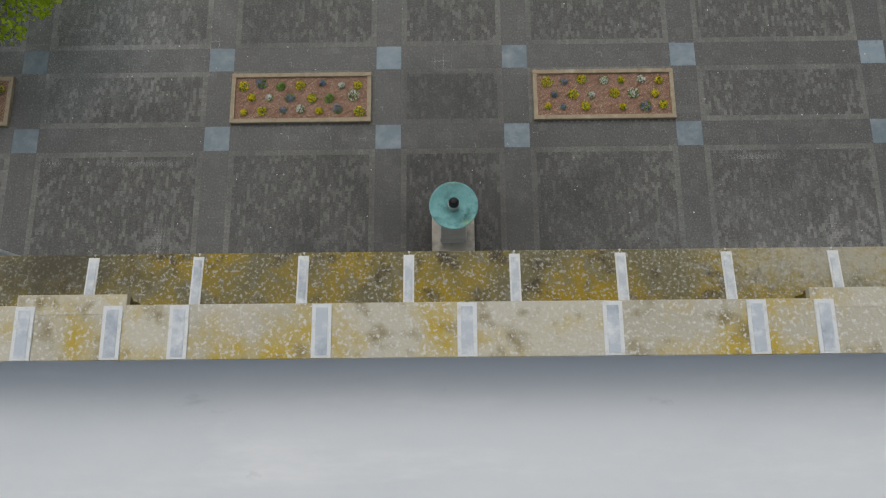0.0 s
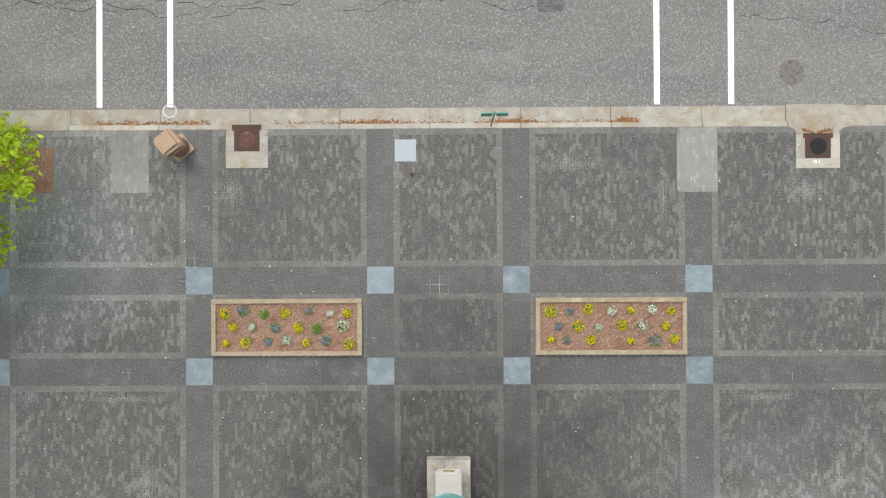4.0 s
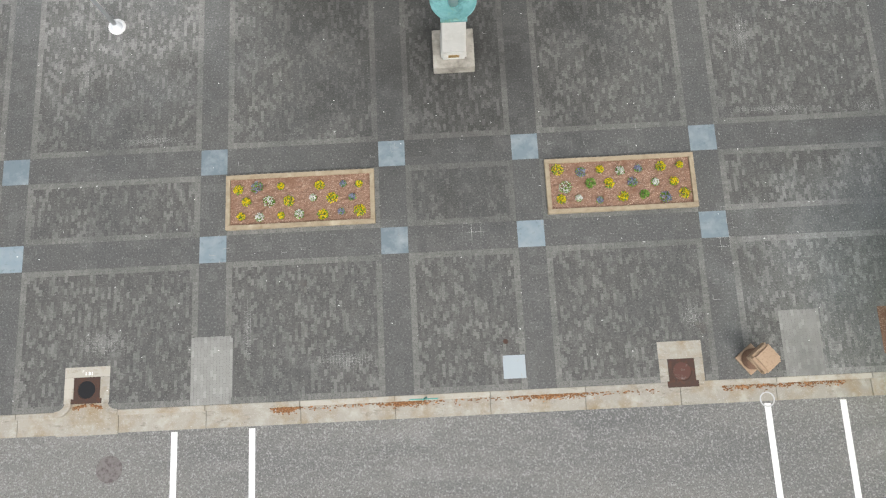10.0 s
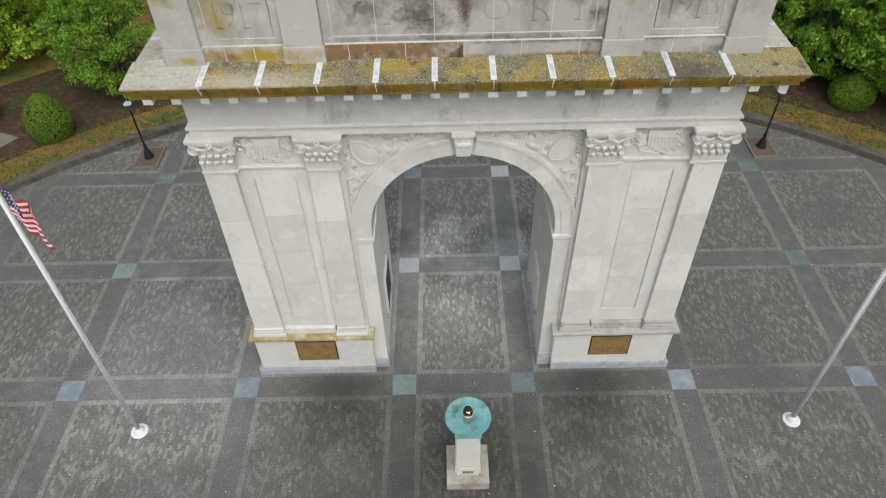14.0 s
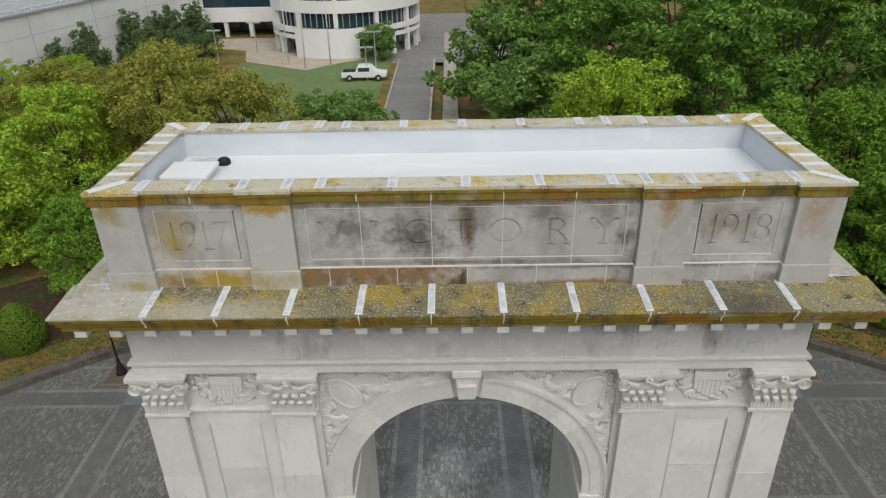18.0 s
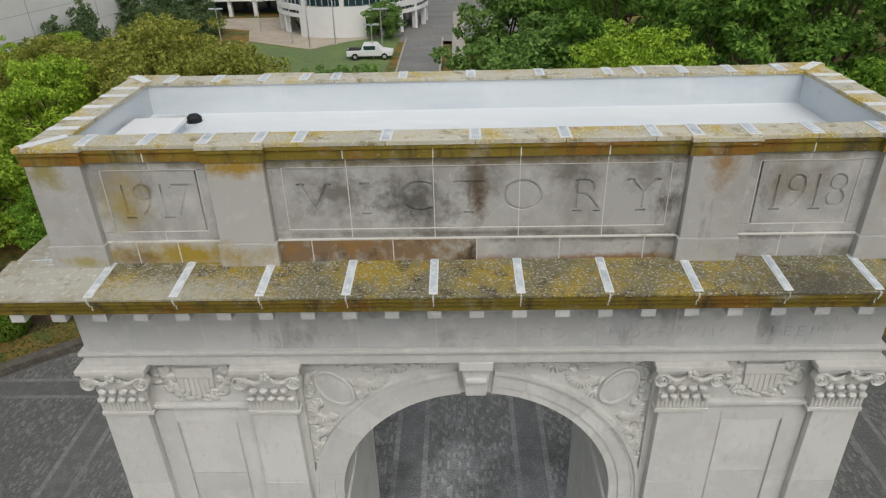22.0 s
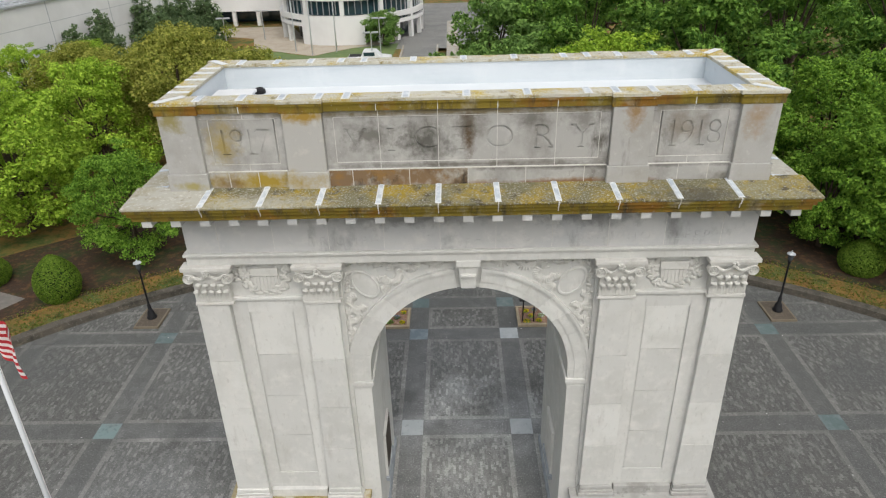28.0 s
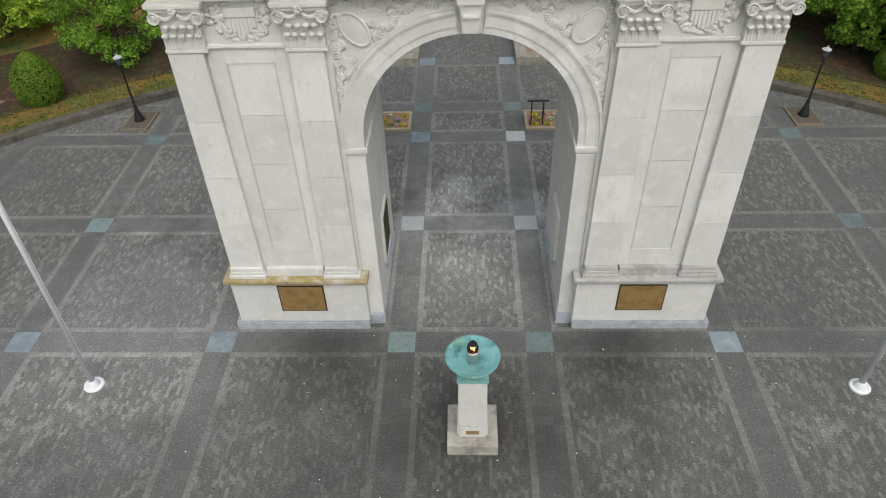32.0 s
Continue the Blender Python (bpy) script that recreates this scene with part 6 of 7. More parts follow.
lamp_pad = material("lamp_pad_stone", (0.17, 0.145, 0.105), 0.9, spots=[((0.15, 0.115, 0.08), 3.0, 0.45, 0.7, 7, ONE)], bump=0.4)
pad_soil = material("lamp_pad_soil", (0.095, 0.08, 0.062), 0.95, spots=[((0.17, 0.13, 0.10), 9.0, 0.5, 0.7, 7, ONE)], bump=0.7)


def lamp_post(x, y):
    p = empty("lamp_post", "black iron lamp post with a dark lantern and pale cap", "street lamp", (x, y, 0), "lamp posts")
    part("planter", slab(-0.66, 0.66, -0.9, 0.9, -0.05, 0.10, 0.02), lamp_pad, p, "low tan stone pad")
    part("pad_fill", slab(-0.56, 0.56, -0.8, 0.8, 0.1, 0.115), pad_soil, p)
    bm = bmesh.new()
    lathe(bm, [(0.26, 0.1), (0.26, 0.2), (0.20, 0.28), (0.17, 0.5), (0.10, 0.62), (0.09, 0.9), (0.055, 1.0), (0.042, 2.9), (0.08, 2.95), (0.08, 3.0), (0.05, 3.05)], 16)
    part("post", bm, iron, p, smooth=True)
    bm = bmesh.new()
    lathe(bm, [(0.08, 3.05), (0.13, 3.22), (0.135, 3.40), (0.09, 3.5)], 12)
    part("globe", bm, material("smoked_globe", (0.06, 0.065, 0.07), 0.25), p, "dark glass lantern", True)
    bm = bmesh.new()
    lathe(bm, [(0.21, 3.46), (0.20, 3.49), (0.10, 3.53), (0.03, 3.60), (0.02, 3.66)], 14)
    part("lantern_cap", bm, roof_metal, p, "pale metal lantern cap")


lamp_post(-16.65, 21.45)
lamp_post(16.4, 21.2)

stand = empty("sign_stand", "black metal reading stand behind the flower bed", "sign", (3.35, 20.62, 0.07))
for s in (-0.28, 0.28):
    part("leg", slab(s - 0.03, s + 0.03, -0.03, 0.03, -0.02, 1.22), iron, stand)
bm = slab(-0.5, 0.5, -0.32, 0.32, -0.03, 0.03, 0.01)
bmesh.ops.transform(bm, matrix=Matrix.Translation((0, 0, 1.30)) @ Matrix.Rotation(radians(-24), 4, "X"), verts=bm.verts)
part("panel", bm, iron, stand)

# small pale chips and petals lying on the paving
bm = bmesh.new()
rr = random.Random(21)
for _ in range(420):
    x, y = rr.uniform(-17, 17), rr.uniform(-8.3, 27)
    if abs(x) < 9 and 7 < y < 17 and abs(x) > 2.6:
        continue
    blob(bm, (x, y, 0.012), (rr.uniform(0.008, 0.032), rr.uniform(0.008, 0.02), 0.005), sub=1)
tagged(part("paving_chips", bm, paint_white), "small pale chips and petals lying on the paving", "debris", kind="stuff")

# bin, street sign
bin_ = empty("litter_bin", "tan square hooded litter bin with a round brown body", "litter bin", (9.0, -8.0, 0))
bin_.rotation_euler = (0, 0, radians(38))
bm = slab(-0.36, 0.36, -0.36, 0.36, -0.01, 0.09, 0.03)
part("base_plate", bm, tan_plastic, bin_)
bm = bmesh.new()
lathe(bm, [(0.31, 0.08), (0.33, 0.12), (0.33, 0.78), (0.30, 0.80)], 28)
part("body", bm, brown_plastic, bin_, smooth=True)
part("rim", slab(-0.34, 0.34, -0.34, 0.34, 0.78, 0.86, 0.02), tan_plastic, bin_)
for sx in (-1, 1):
    for sy in (-1, 1):
        part("hood_post", slab(sx * 0.30 - 0.04, sx * 0.30 + 0.04, sy * 0.30 - 0.04, sy * 0.30 + 0.04, 0.85, 1.03, 0.01), tan_plastic, bin_)
part("liner", slab(-0.26, 0.26, -0.26, 0.26, 0.80, 0.875), iron, bin_, "dark inner liner")
bm = slab(-0.37, 0.37, -0.37, 0.37, 1.0, 1.22, 0.0)
for v in bm.verts:
    if v.co.z > 1.1:
        v.co.x *= 0.9
        v.co.y *= 0.9
bmesh.ops.bevel(bm, geom=list(bm.edges), offset=0.085, segments=4, affect="EDGES")
part("hood", bm, tan_plastic, bin_, "tan rounded square hood")
sign = empty("street_sign", "slim post with two small teal parking signs", "sign", (-1.45, -8.7, 0))
bm = bmesh.new()
frustum(bm, 0.03, 0.03, -0.2, 2.2, 10)
part("post", bm, teal_metal, sign)
for q, z in ((-1, 1.75), (1, 1.75)):
    part("sign_plate", slab(q * 0.06, q * 0.42, -0.015, 0.015, z - 0.22, z + 0.24, 0.005), teal_metal, sign, "teal and white parking plate")
    part("sign_face", slab(q * 0.09, q * 0.39, -0.019, -0.0151, z - 0.12, z + 0.18), paint_white, sign)

# ---- trees ----
rt = np.random.default_rng(12)


def leaf_cloud(name, lobes, n, size, mat, parent, flat=0.4):
    """Leaves as small bent quads on the shells of many lobes; dark gaps stay between them."""
    w = np.array([l[1] ** 2 for l in lobes])
    idx = rt.choice(len(lobes), n, p=w / w.sum())
    C = np.array([l[0] for l in lobes])[idx]
    R = np.array([l[1] for l in lobes])[idx]
    dirs = rt.normal(size=(n, 3))
    dirs[:, 2] += 0.25
    dirs /= np.linalg.norm(dirs, axis=1)[:, None]
    rad = R * (0.55 + 0.58 * rt.random(n) ** 0.8)
    # clumps: snap a share of the directions to random twigs
    tw = rt.normal(size=(len(lobes) * 24, 3))
    tw /= np.linalg.norm(tw, axis=1)[:, None]
    pick = tw[idx * 24 + rt.integers(0, 24, n)]
    dirs = dirs * 0.36 + pick * 0.84
    dirs /= np.linalg.norm(dirs, axis=1)[:, None]
    P = C + dirs * rad[:, None] * np.array([1, 1, flat + 0.25])
    nrm = dirs * 0.6 + rt.normal(size=(n, 3)) * 0.55 + np.array([0, 0, 0.55])
    nrm /= np.linalg.norm(nrm, axis=1)[:, None]
    t = np.cross(nrm, rt.normal(size=(n, 3)))
    t /= np.linalg.norm(t, axis=1)[:, None]
    b = np.cross(nrm, t)
    s = size * rt.uniform(0.55, 1.25, n)[:, None]
    V = np.stack([P + t * s, P + b * s * 0.55 - nrm * s * 0.15, P - t * s, P - b * s * 0.55 - nrm * s * 0.15], 1).reshape(-1, 3)
    ob = mesh_part(name, quads_mesh(name, V, np.arange(4 * n).reshape(-1, 4)), mat, parent)
    return ob


def branch(bm, a, b, r0, r1, sides=7):
    a, b = Vector(a), Vector(b)
    q = (b - a).to_track_quat("Z", "Y").to_matrix()
    ring = []
    for p, r in ((a, r0), ((a + b) / 2 + Vector((0.04, 0.03, 0)) * (b - a).length, (r0 + r1) / 2), (b, r1)):
        ring.append([bm.verts.new(p + q @ Vector((r * math.cos(2 * math.pi * i / sides), r * math.sin(2 * math.pi * i / sides), 0))) for i in range(sides)])
    for u, v in zip(ring, ring[1:]):
        for i in range(sides):
            j = (i + 1) % sides
            bm.faces.new((u[i], u[j], v[j], v[i]))


def tree(label, height, spread, mat, leaves, size, base=0.25, at=(0, 0, 0), lobes_n=16, slim=1.0):
    t = empty("tree", label, "tree", at, "park trees")
    r = random.Random(int(height * 100 + spread * 10))
    bm = bmesh.new()
    branch(bm, (0, 0, -0.3), (0.1, 0.05, height * 0.35), height * 0.028, height * 0.02, 10)
    lobes = []
    for i in range(lobes_n):
        # limbs spread round the trunk; each carries a few small flat clumps
        a = i * 2.4 + r.uniform(-0.3, 0.3)
        h = base + (1 - base) * ((i + 0.5) / lobes_n)
        k = math.sin(math.pi * min(1, 0.22 + 0.72 * (h - base) / (1 - base))) ** 0.8
        d = spread * k * r.uniform(0.4, 0.86)
        rad = spread * r.uniform(0.20, 0.30) * (0.7 + 0.3 * k)
        c = (d * math.cos(a), d * math.sin(a), min(height * h * slim, height - rad * 0.6))
        lobes.append((c, rad))
        for _ in range(3):
            q = rad * r.uniform(0.5, 0.75)
            lobes.append(((c[0] + r.gauss(0, rad * 0.75), c[1] + r.gauss(0, rad * 0.75), c[2] + r.gauss(0, rad * 0.5)), q))
        branch(bm, (0.1, 0.05, height * r.uniform(0.22, 0.36)), (c[0] * 0.8, c[1] * 0.8, c[2] * 0.95), height * 0.012, 0.03, 6)
    part("trunk", bm, bark, t, smooth=True)
    leaf_cloud("crown", lobes, leaves, size, mat, t)
    return t


def spread_trees(proto, places):
    for x, y, sc, turn in places:
        c = copy_thing(proto, pose(x, y, 0.15, 0, 0, turn))
        c.scale = (sc, sc, sc * random.Random(x).uniform(0.92, 1.08))


oak = tree("broad deep green tree in full leaf", 14.0, 6.2, leaf_dark, 17500, 0.22, 0.20, (18.5, 43, 0.15), 24)
spread_trees(oak, [(27, 48, 1.05, 40), (12, 52, 0.95, 130), (34, 40, 0.95, 200), (40, 55, 1.1, 300), (22, 60, 1.1, 80), (31, 66, 1.15, 20), (9, 66, 1.0, 250), (46, 44, 1.0, 100), (17, 74, 1.1, 10), (50, 70, 1.2, 60), (38, 78, 1.2, 160)])
maple = tree("bright green maple in spring leaf", 10.0, 5.2, leaf_bright, 25000, 0.14, 0.14, (-29.0, 32, 0.15), 26)
spread_trees(maple, [(-35, 37, 0.86, 200), (-36, 28.5, 1.0, 310), (10.5, 40, 1.0, 110), (-43, 40, 0.88, 90), (-27, 40, 0.92, 250), (-44, 51, 0.85, 140), (-44, 60, 0.7, 30), (-49, 44, 0.8, 200), (-40, 66, 0.62, 310)])
linden = tree("mid green broad-leaved tree in full leaf", 10.2, 5.3, leaf_mid, 25000, 0.145, 0.12, (25.2, 27.6, 0.15), 26)
spread_trees(linden, [(32.5, 27.5, 0.95, 220), (18.5, 34.5, 0.9, 300), (36, 34, 0.95, 10), (42, 27, 1.0, 330), (30, 36, 0.9, 70), (-20.3, 28.6, 0.62, 15), (21.8, 28.0, 0.62, 140), (24.5, 35.0, 0.9, 250), (25.6, 24.4, 0.58, 80)])
olive = tree("olive yellow tree with fine new leaves", 9.8, 5.8, leaf_olive, 21000, 0.14, 0.22, (-16.0, 42, 0.15), 22)
spread_trees(olive, [(-22.5, 45, 1.1, 80), (-30, 50, 0.85, 170), (-36, 55, 0.85, 20), (-31, 62, 0.75, 130), (-26, 57, 0.9, 210)])
greytree = tree("grey green tree with thin leaves", 6.8, 4.4, leaf_grey, 12000, 0.17, 0.2, (-8.6, 47, 0.15), 18)
spread_trees(greytree, [(7.0, 51, 1.3, 30), (5.0, 64, 1.5, 140), (-13.0, 55, 0.7, 100), (-5.4, 41, 0.6, 200), (-10.2, 90.5, 0.72, 40)])
lime = tree("lime green street tree in a pit", 7.6, 4.5, leaf_lime, 20000, 0.105, 0.24, (16.1, -7.35, 0.0), 20)
pine = empty("conifer", "dark conical evergreen tree by the hall wall", "tree", (-45.2, 67, 0.15), "evergreens")
bm = bmesh.new()
branch(bm, (0, 0, -0.3), (0, 0, 5.2), 0.2, 0.05, 8)
part("trunk", bm, bark, pine)
leaf_cloud("crown", [((0.5 * math.cos(i * 2.4), 0.5 * math.sin(i * 2.4), 1.0 + i * 0.4), 1.9 * (1 - i / 13) ** 0.9) for i in range(12)], 9000, 0.14, leaf_pine, pine, 0.5)
spread_trees(pine, [(-45.2, 73.1, 1.25, 10), (-43.7, 77.1, 1.35, 50), (-42.6, 87.0, 1.4, 90), (-39.2, 84.2, 1.2, 150), (-38.2, 89.8, 1.35, 200), (-36.8, 95.0, 1.45, 270), (-41.0, 91.5, 1.3, 30)])


leaf_bush = leaf_material("bush_leaves", (0.06, 0.13, 0.012), (0.20, 0.30, 0.04))


def clipped_bush(x, y, h, r):
    b = empty("clipped_bush", "dense clipped egg shaped evergreen bush on the lawn", "bush", (x, y, 0.18), "clipped bushes")
    bm = bmesh.new()
    lathe(bm, [(r * 0.6, 0.0), (r * 0.88, h * 0.25), (r * 0.84, h * 0.5), (r * 0.52, h * 0.78), (r * 0.14, h * 0.92), (0.02, h * 0.93)], 20)
    part("core", bm, material("bush_core", (0.012, 0.03, 0.008), 0.95), b)
    n = 9000
    u, a = rt.random(n), rt.random(n) * 2 * math.pi
    rr_ = r * np.sin(np.pi * np.clip(0.22 + 0.78 * u, 0, 1)) ** 0.75 * rt.uniform(0.94, 1.04, n)
    P = np.stack([rr_ * np.cos(a), rr_ * np.sin(a), u * h], 1)
    nr = np.stack([np.cos(a), np.sin(a), u * 1.2], 1) + rt.normal(size=(n, 3)) * 0.5
    nr /= np.linalg.norm(nr, axis=1)[:, None]
    t = np.cross(nr, rt.normal(size=(n, 3)))
    t /= np.linalg.norm(t, axis=1)[:, None]
    q = np.cross(nr, t)
    s = 0.045
    V = np.stack([P + t * s, P + q * s, P - t * s, P - q * s], 1).reshape(-1, 3)
    mesh_part("foliage", quads_mesh("foliage", V, np.arange(4 * n).reshape(-1, 4)), leaf_bush, b)


clipped_bush(-22.6, 23.6, 2.7, 1.18)
clipped_bush(22.6, 25.0, 2.0, 1.2)
clipped_bush(-27.6, 25.2, 1.9, 1.15)

# grass blades and fallen leaves on the lawn behind the kerb
def strewn(name, n, size, mat, label, category, depth, upright):
    a = rt.uniform(radians(6), radians(80), n) * rt.choice([-1, 1], n)
    r = RIM_R + 0.45 + depth * rt.random(n) ** 1.3
    P = np.stack([r * np.sin(a), RIM_Y + r * np.cos(a), np.full(n, 0.215)], 1)
    t = rt.normal(size=(n, 3)) * np.array([1, 1, 0.15])
    t /= np.linalg.norm(t, axis=1)[:, None]
    b = np.cross(t, np.array([0, 0, 1.0])) * (1 - upright) + np.array([0, 0, 1.0]) * upright + rt.normal(size=(n, 3)) * 0.2
    s = size * rt.uniform(0.5, 1.3, n)[:, None]
    V = np.stack([P - t * s * 0.5, P + t * s * 0.5, P + t * s * 0.3 + b * s, P - t * s * 0.3 + b * s], 1).reshape(-1, 3)
    V[:, 2] = np.maximum(V[:, 2], 0.212)
    tagged(mesh_part(name, quads_mesh(name, V, np.arange(4 * n).reshape(-1, 4)), mat), label, category, kind="stuff")


strewn("grass", 20000, 0.08, leaf_material("grass_blades", (0.06, 0.10, 0.015), (0.20, 0.22, 0.05)), "short uneven grass along the kerb", "grass", 2.6, 0.6)
strewn("fallen_leaves", 20000, 0.06, leaf_material("dry_leaves", (0.13, 0.075, 0.03), (0.34, 0.22, 0.09)), "brown fallen leaves strewn over the lawn", "leaves", 2.6, 0.1)

# ---- distance: street, car park, buildings ----
street = sheet("far_street", [(-7.2, 34), (-2.6, 34), (-2.6, 130), (-7.2, 130)], 0.215, asphalt, "grey street running away behind the arch", "road")
sheet("far_car_park", [(-14, 88), (10, 88), (10, 130), (-14, 130)], 0.212, asphalt, "grey asphalt yard before the buildings", "road")
sheet("far_walk", [(-1.15, 34), (0.5, 34), (0.5, 110), (-1.15, 110)], 0.218, concrete, "pale concrete path beside the street", "path")
for x in (-7.35, -2.45):
    tagged(part("far_kerb", slab(x - 0.12, x + 0.12, 36, 90, 0.1, 0.34), concrete), "pale concrete kerb along the far street", "kerb", "far kerbs", "structure")
sheet("forecourt", [(-29, 90.5), (-22.5, 86.5), (-19.5, 84.6), (-17, 87.2), (-14.5, 89.4), (-9, 92.5), (-8.8, 97), (-12, 100), (-24, 100), (-27, 108), (-40, 108), (-38, 101), (-31, 98)], 0.222, material("forecourt_paving", (0.42, 0.37, 0.30), 0.9, spots=[((0.33, 0.28, 0.22), 0.5, 0.45, 0.7, 5, ONE)]), "tan paved forecourt before the round building", "paving")

drum = empty("round_building", "white curved office building with dark window bands", "building", (-16.0, 102.5, 0.2))


def curved_wall(r, z0, z1, a0, a1, n, thick=0.5):
    bm = bmesh.new()
    ring = []
    for i in range(n + 1):
        a = a0 + (a1 - a0) * i / n
        ring.append([bm.verts.new((q * math.cos(a), q * math.sin(a), z)) for q, z in ((r, z0), (r, z1), (r - thick, z1), (r - thick, z0))])
    for p, q in zip(ring, ring[1:]):
        for i in range(4):
            j = (i + 1) % 4
            bm.faces.new((p[i], p[j], q[j], q[i]))
    bm.faces.new(ring[0])
    bm.faces.new(list(reversed(ring[-1])))
    bmesh.ops.recalc_face_normals(bm, faces=bm.faces)
    return bm


RD = 11.2
STOREYS = ((2.5, 3.0), (3.4, 4.1), (6.1, 7.7), (9.7, 11.5))
bm = bmesh.new()
frustum(bm, RD - 0.6, RD - 0.6, 2.5, 11.1, 64)
part("glazing", bm, glass_dark, drum, "dark tinted glazing")
bm = bmesh.new()
frustum(bm, RD - 2.6, RD - 2.6, -0.3, 2.6, 48)
part("ground_floor_glazing", bm, glass_dark, drum, "dark set-back ground floor glazing")
for z0, z1 in STOREYS:
    part("spandrel_band", curved_wall(RD, z0, z1, 0, 2 * math.pi, 80), panel_white, drum)
part("blank_wall", curved_wall(RD + 0.03, -0.3, 4.1, radians(236), radians(286), 20), panel_white, drum, "blank white curved lower wall")
for k in range(22):
    a = 2 * math.pi * k / 22 + 0.06
    if not radians(232) < a < radians(290):
        bm = slab(-0.28, 0.28, -0.3, 0.3, -0.3, 2.5)
        bmesh.ops.transform(bm, matrix=Matrix.Translation(((RD - 0.4) * math.cos(a), (RD - 0.4) * math.sin(a), 0)) @ Matrix.Rotation(a - math.pi / 2, 4, "Z"), verts=bm.verts)
        part("column", bm, panel_white, drum)
for k in range(72):
    a = 2 * math.pi * k / 72
    wide = 0.30 if k % 6 == 0 else 0.04
    for z0, z1 in ((3.0, 3.4), (4.1, 6.1), (7.7, 9.7)):
        bm = slab(-wide, wide, -0.12, 0.12 if wide < 0.1 else 0.5, z0, z1)
        bmesh.ops.transform(bm, matrix=Matrix.Translation(((RD - 0.56) * math.cos(a), (RD - 0.56) * math.sin(a), 0)) @ Matrix.Rotation(a - math.pi / 2, 4, "Z"), verts=bm.verts)
        part("pier" if wide > 0.1 else "mullion", bm, panel_white if wide > 0.1 else roof_metal, drum)
bm = bmesh.new()
frustum(bm, RD - 0.3, RD - 0.3, 11.1, 11.25, 64)
part("roof", bm, roof_metal, drum)

hall = empty("white_hall", "huge white panelled hall with a pale ribbed metal roof", "building", (-39.2, 106.5, 0.2))
hall.rotation_euler = (0, 0, radians(77))
part("wall", slab(-64, 0, 0, 50, -0.5, 9.5), panel_white, hall)
part("roof_deck", slab(-64.3, 0.3, -0.25, 50, 9.5, 9.75, 0.02), roof_metal, hall)
for i in range(56):
    x0 = -64.0 + i * 1.14
    bm = bmesh.new()
    v = box(bm, x0, x0 + 0.7, 0.5, 50, 9.75, 9.95)
    for q in v:
        if q.co.y > 10:
            q.co.z += 3.0
    part("roof_rib", bm, roof_metal, hall)
bm = bmesh.new()
v = box(bm, -64.2, 0.2, 0.3, 50, 9.75, 9.8)
for q in v:
    if q.co.y > 10:
        q.co.z += 3.0
part("roof_sheet", bm, roof_metal, hall)
for x in (-3.5, -14, -24.5, -35, -45.5, -56):
    part("panel_joint", slab(x - 0.05, x + 0.05, -0.012, -0.003, -0.2, 9.5), roof_metal, hall)
for z in (2.4, 4.8, 7.2):
    part("panel_joint", slab(-64, 0, -0.012, -0.003, z - 0.025, z + 0.025), roof_metal, hall)
for i in range(5):
    part("window", slab(-10.0 + i * 1.9, -8.9 + i * 1.9, -0.06, -0.004, 0.6, 2.6), glass_dark, hall, "dark recessed window")
sheet("far_lawn", [(-31, 58), (-9, 58), (-8.2, 92), (-14.5, 89.2), (-17, 87), (-19.5, 84.4), (-29, 90)], 0.216, material("far_lawn_grass", (0.13, 0.18, 0.075), 0.95, spots=[((0.16, 0.22, 0.07), 0.2, 0.45, 0.7, 6, ONE), ((0.08, 0.14, 0.035), 1.5, 0.5, 0.75, 7, ONE)], bump=0.6), "smooth green lawn before the round building", "lawn")
sheet("park_path", [(-27.1, 24.4), (-24.6, 23.4), (-25.6, 21.9), (-29.0, 20.9), (-50, 22.5), (-50, 26.0)], 0.213, material("park_path_paving", (0.15, 0.14, 0.13), 0.9, spots=[((0.21, 0.19, 0.17), 1.5, 0.5, 0.75, 8, ONE)], bump=0.4), "grey paved path through the lawn", "path")
link = empty("link_building", "white link with dark glazing between the hall and the round building", "building", (-33, 112.5, 0.2))
part("glazing", slab(-9, 9, -2.6, 5, 4.6, 7.6), glass_dark, link)
part("back_wall", slab(-9, 9, 1.5, 5, -0.4, 2.4), glass_dark, link, "dark set-back entrance glazing")
part("parapet", slab(-9.2, 9.2, -3.0, 5.2, 7.6, 8.6), panel_white, link)
part("canopy", slab(-9.3, 9.3, -3.2, 5.3, 2.4, 4.6), panel_white, link)
for i in range(5):
    part("column", slab(-8.2 + i * 4.1 - 0.3, -8.2 + i * 4.1 + 0.3, -3.0, -2.4, -0.4, 2.4), panel_white, link)


def far_lamp(x, y, h):
    p = empty("car_park_lamp", "slim grey double headed car park lamp", "street lamp", (x, y, 0.2), "car park lamps")
    bm = bmesh.new()
    frustum(bm, 0.09, 0.06, -0.1, h, 10)
    part("pole", bm, steel, p)
    for q in (-1, 1):
        part("lamp_head", slab(q * 0.1, q * 0.95, -0.2, 0.2, h - 0.05, h + 0.12, 0.03), roof_metal, p)
    part("cross_arm", slab(-0.1, 0.1, -0.04, 0.04, h - 0.1, h), steel, p)


far_lamp(-10.2, 85.7, 4.6)
far_lamp(-10.6, 78.7, 4.0)
far_lamp(-29, 97, 4.2)
far_lamp(-33, 91, 4.2)

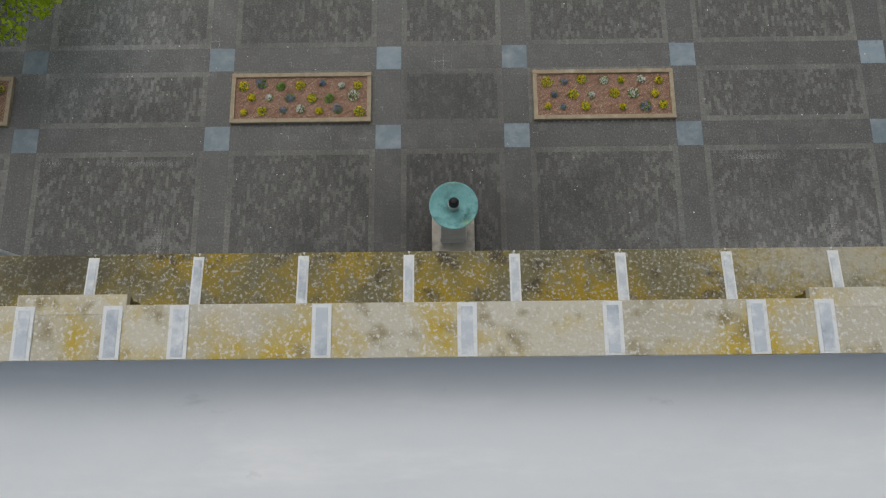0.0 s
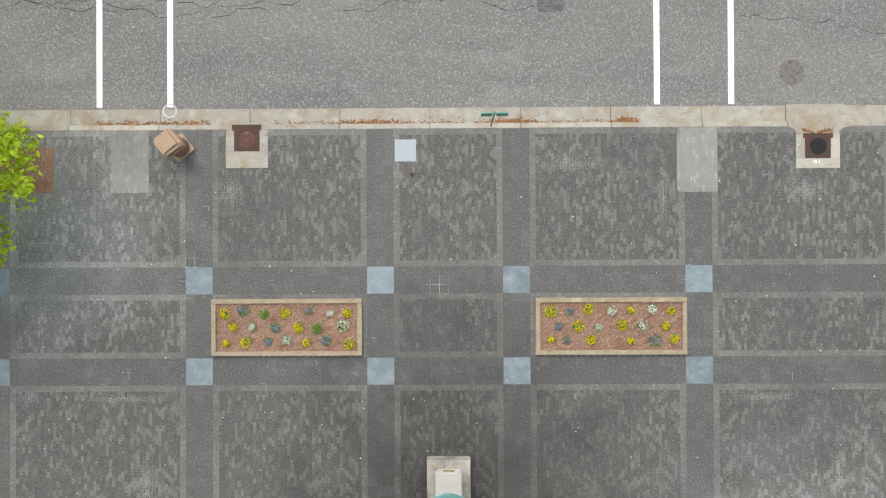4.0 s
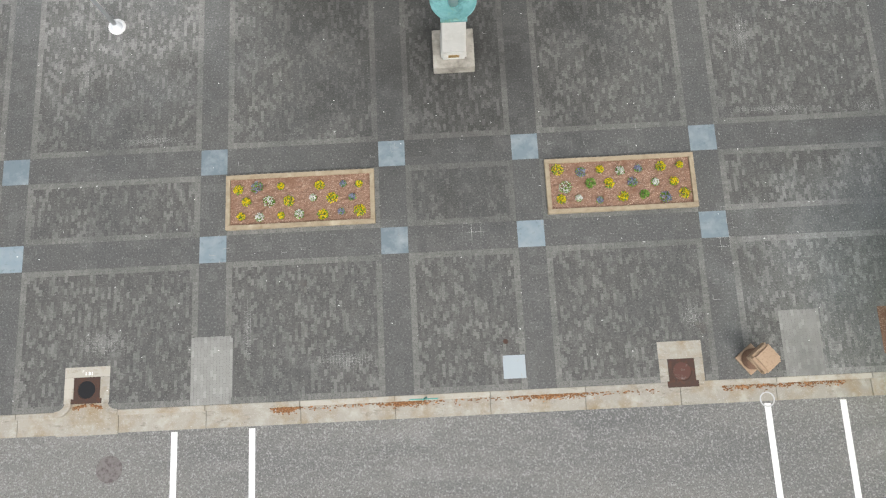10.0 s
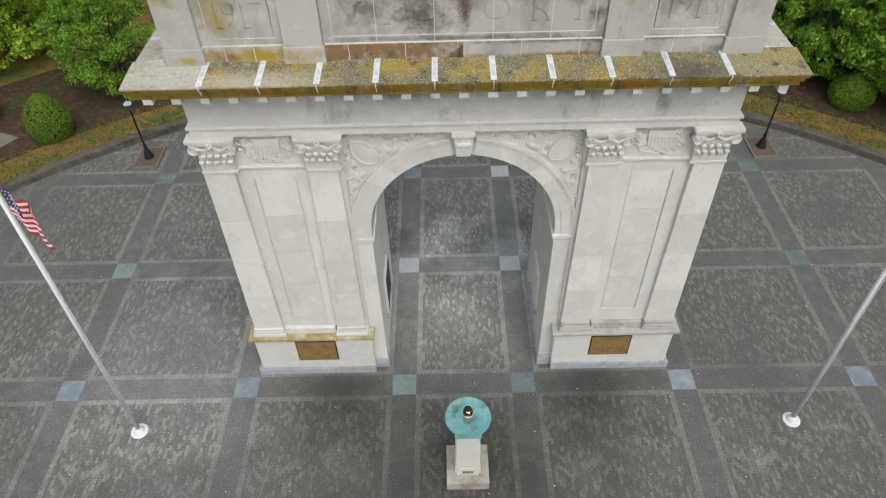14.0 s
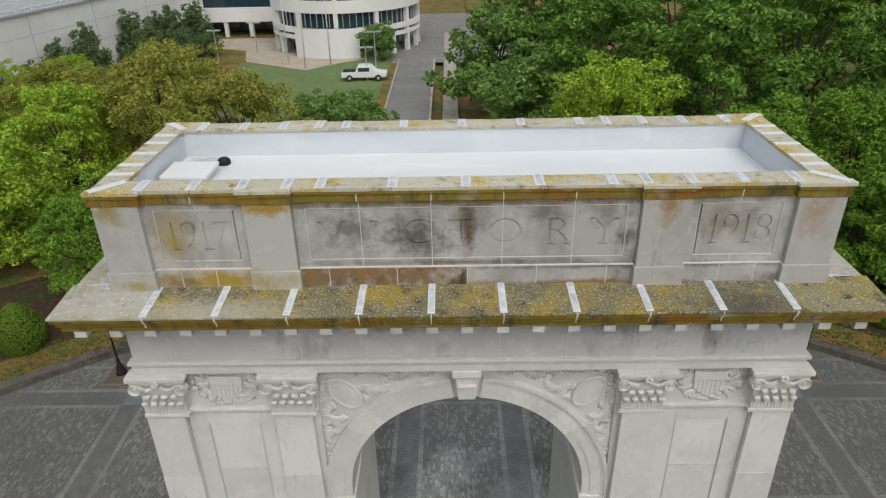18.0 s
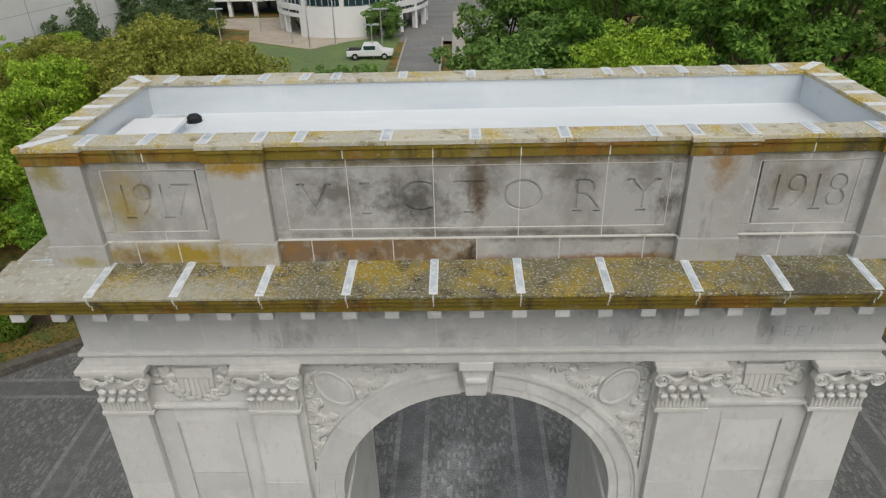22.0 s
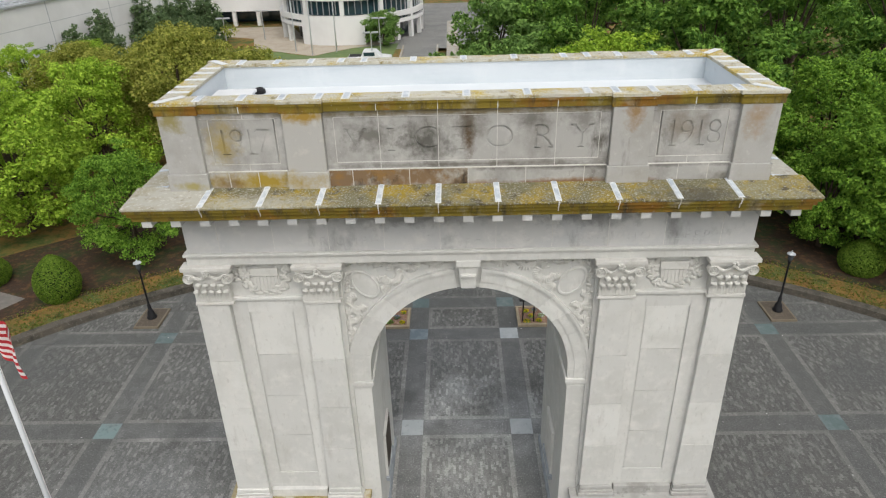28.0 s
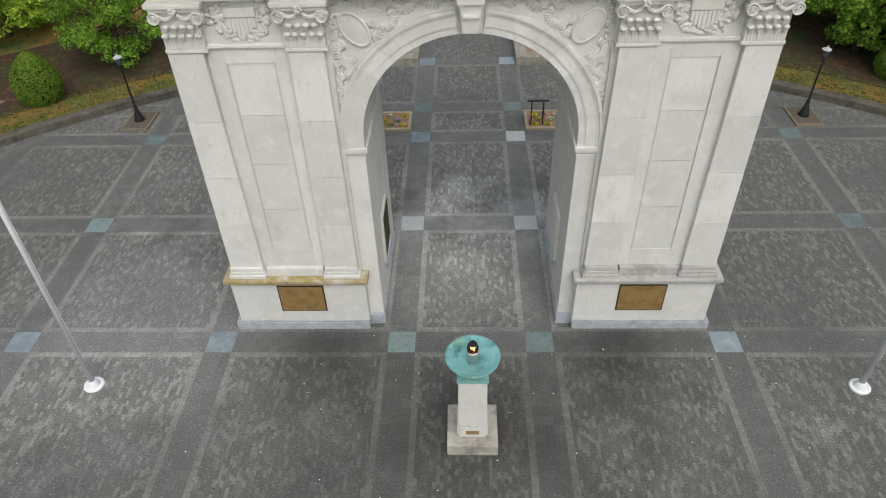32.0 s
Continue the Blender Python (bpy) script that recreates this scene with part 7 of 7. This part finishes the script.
flag_pole(-19.6, 85.4, 0.3, True)
flag_pole(-22.4, 88.0, 0.0, False)
flag_pole(-16.6, 87.6, 0.0, False)
truck = empty("pickup_truck", "white pickup truck parked beside the far street", "car", (-11.0, 79.2, 0.2))
bm = bmesh.new()
prof = [(-2.75, 0.45), (2.75, 0.45), (2.8, 0.95), (1.5, 1.12), (0.85, 1.78), (-0.75, 1.80), (-0.95, 1.15), (-2.75, 1.12)]
L = [bm.verts.new((x, -0.95, z)) for x, z in prof]
Rv = [bm.verts.new((x, 0.95, z)) for x, z in prof]
bm.faces.new(L)
bm.faces.new(list(reversed(Rv)))
for i in range(len(prof)):
    j = (i + 1) % len(prof)
    bm.faces.new((L[j], L[i], Rv[i], Rv[j]))
bmesh.ops.recalc_face_normals(bm, faces=bm.faces)
bmesh.ops.bevel(bm, geom=list(bm.edges), offset=0.06, segments=2, affect="EDGES")
part("body", bm, car_paint, truck)
part("side_window", slab(-0.65, 0.75, -0.965, -0.93, 1.2, 1.66), glass_dark, truck)
part("bed_cover", slab(-2.65, -1.0, -0.85, 0.85, 1.121, 1.15), tyre_mat, truck)
for x in (-1.75, 1.8):
    for y in (-0.9, 0.9):
        bm = bmesh.new()
        bmesh.ops.create_cone(bm, cap_ends=True, segments=20, radius1=0.4, radius2=0.4, depth=0.25, matrix=Matrix.Translation((x, y, 0.4)) @ Matrix.Rotation(math.pi / 2, 4, "X"))
        wh = part("wheel", bm, tyre_mat, truck)
        bm = bmesh.new()
        bmesh.ops.create_cone(bm, cap_ends=True, segments=16, radius1=0.22, radius2=0.2, depth=0.27, matrix=Matrix.Translation((x, y, 0.4)) @ Matrix.Rotation(math.pi / 2, 4, "X"))
        part("rim", bm, steel, wh)

# single paving bricks of the middle bay
if single is not None:
    ref = np.median(single[1], axis=0)
    bb = bmesh.new()
    vv = box(bb, -ref[0], ref[0], -ref[1], ref[1], -0.012, 0.001)
    for q in vv[4:]:
        q.co.x *= 1 - 0.0015 / ref[0]
        q.co.y *= 1 - 0.0015 / ref[1]
    brick_me = bpy.data.meshes.new("brick")
    bb.to_mesh(brick_me)
    bb.free()
    brick_me.materials.append(brick_part)
    for (cx, cy), (hx, hy) in zip(*single):
        o = new("brick", brick_me)
        o.parent = floor
        o.location = (cx, cy, float(rng.uniform(0.001, 0.006)))
        o.scale = ((hx - 0.003) / ref[0], (hy - 0.003) / ref[1], 1)
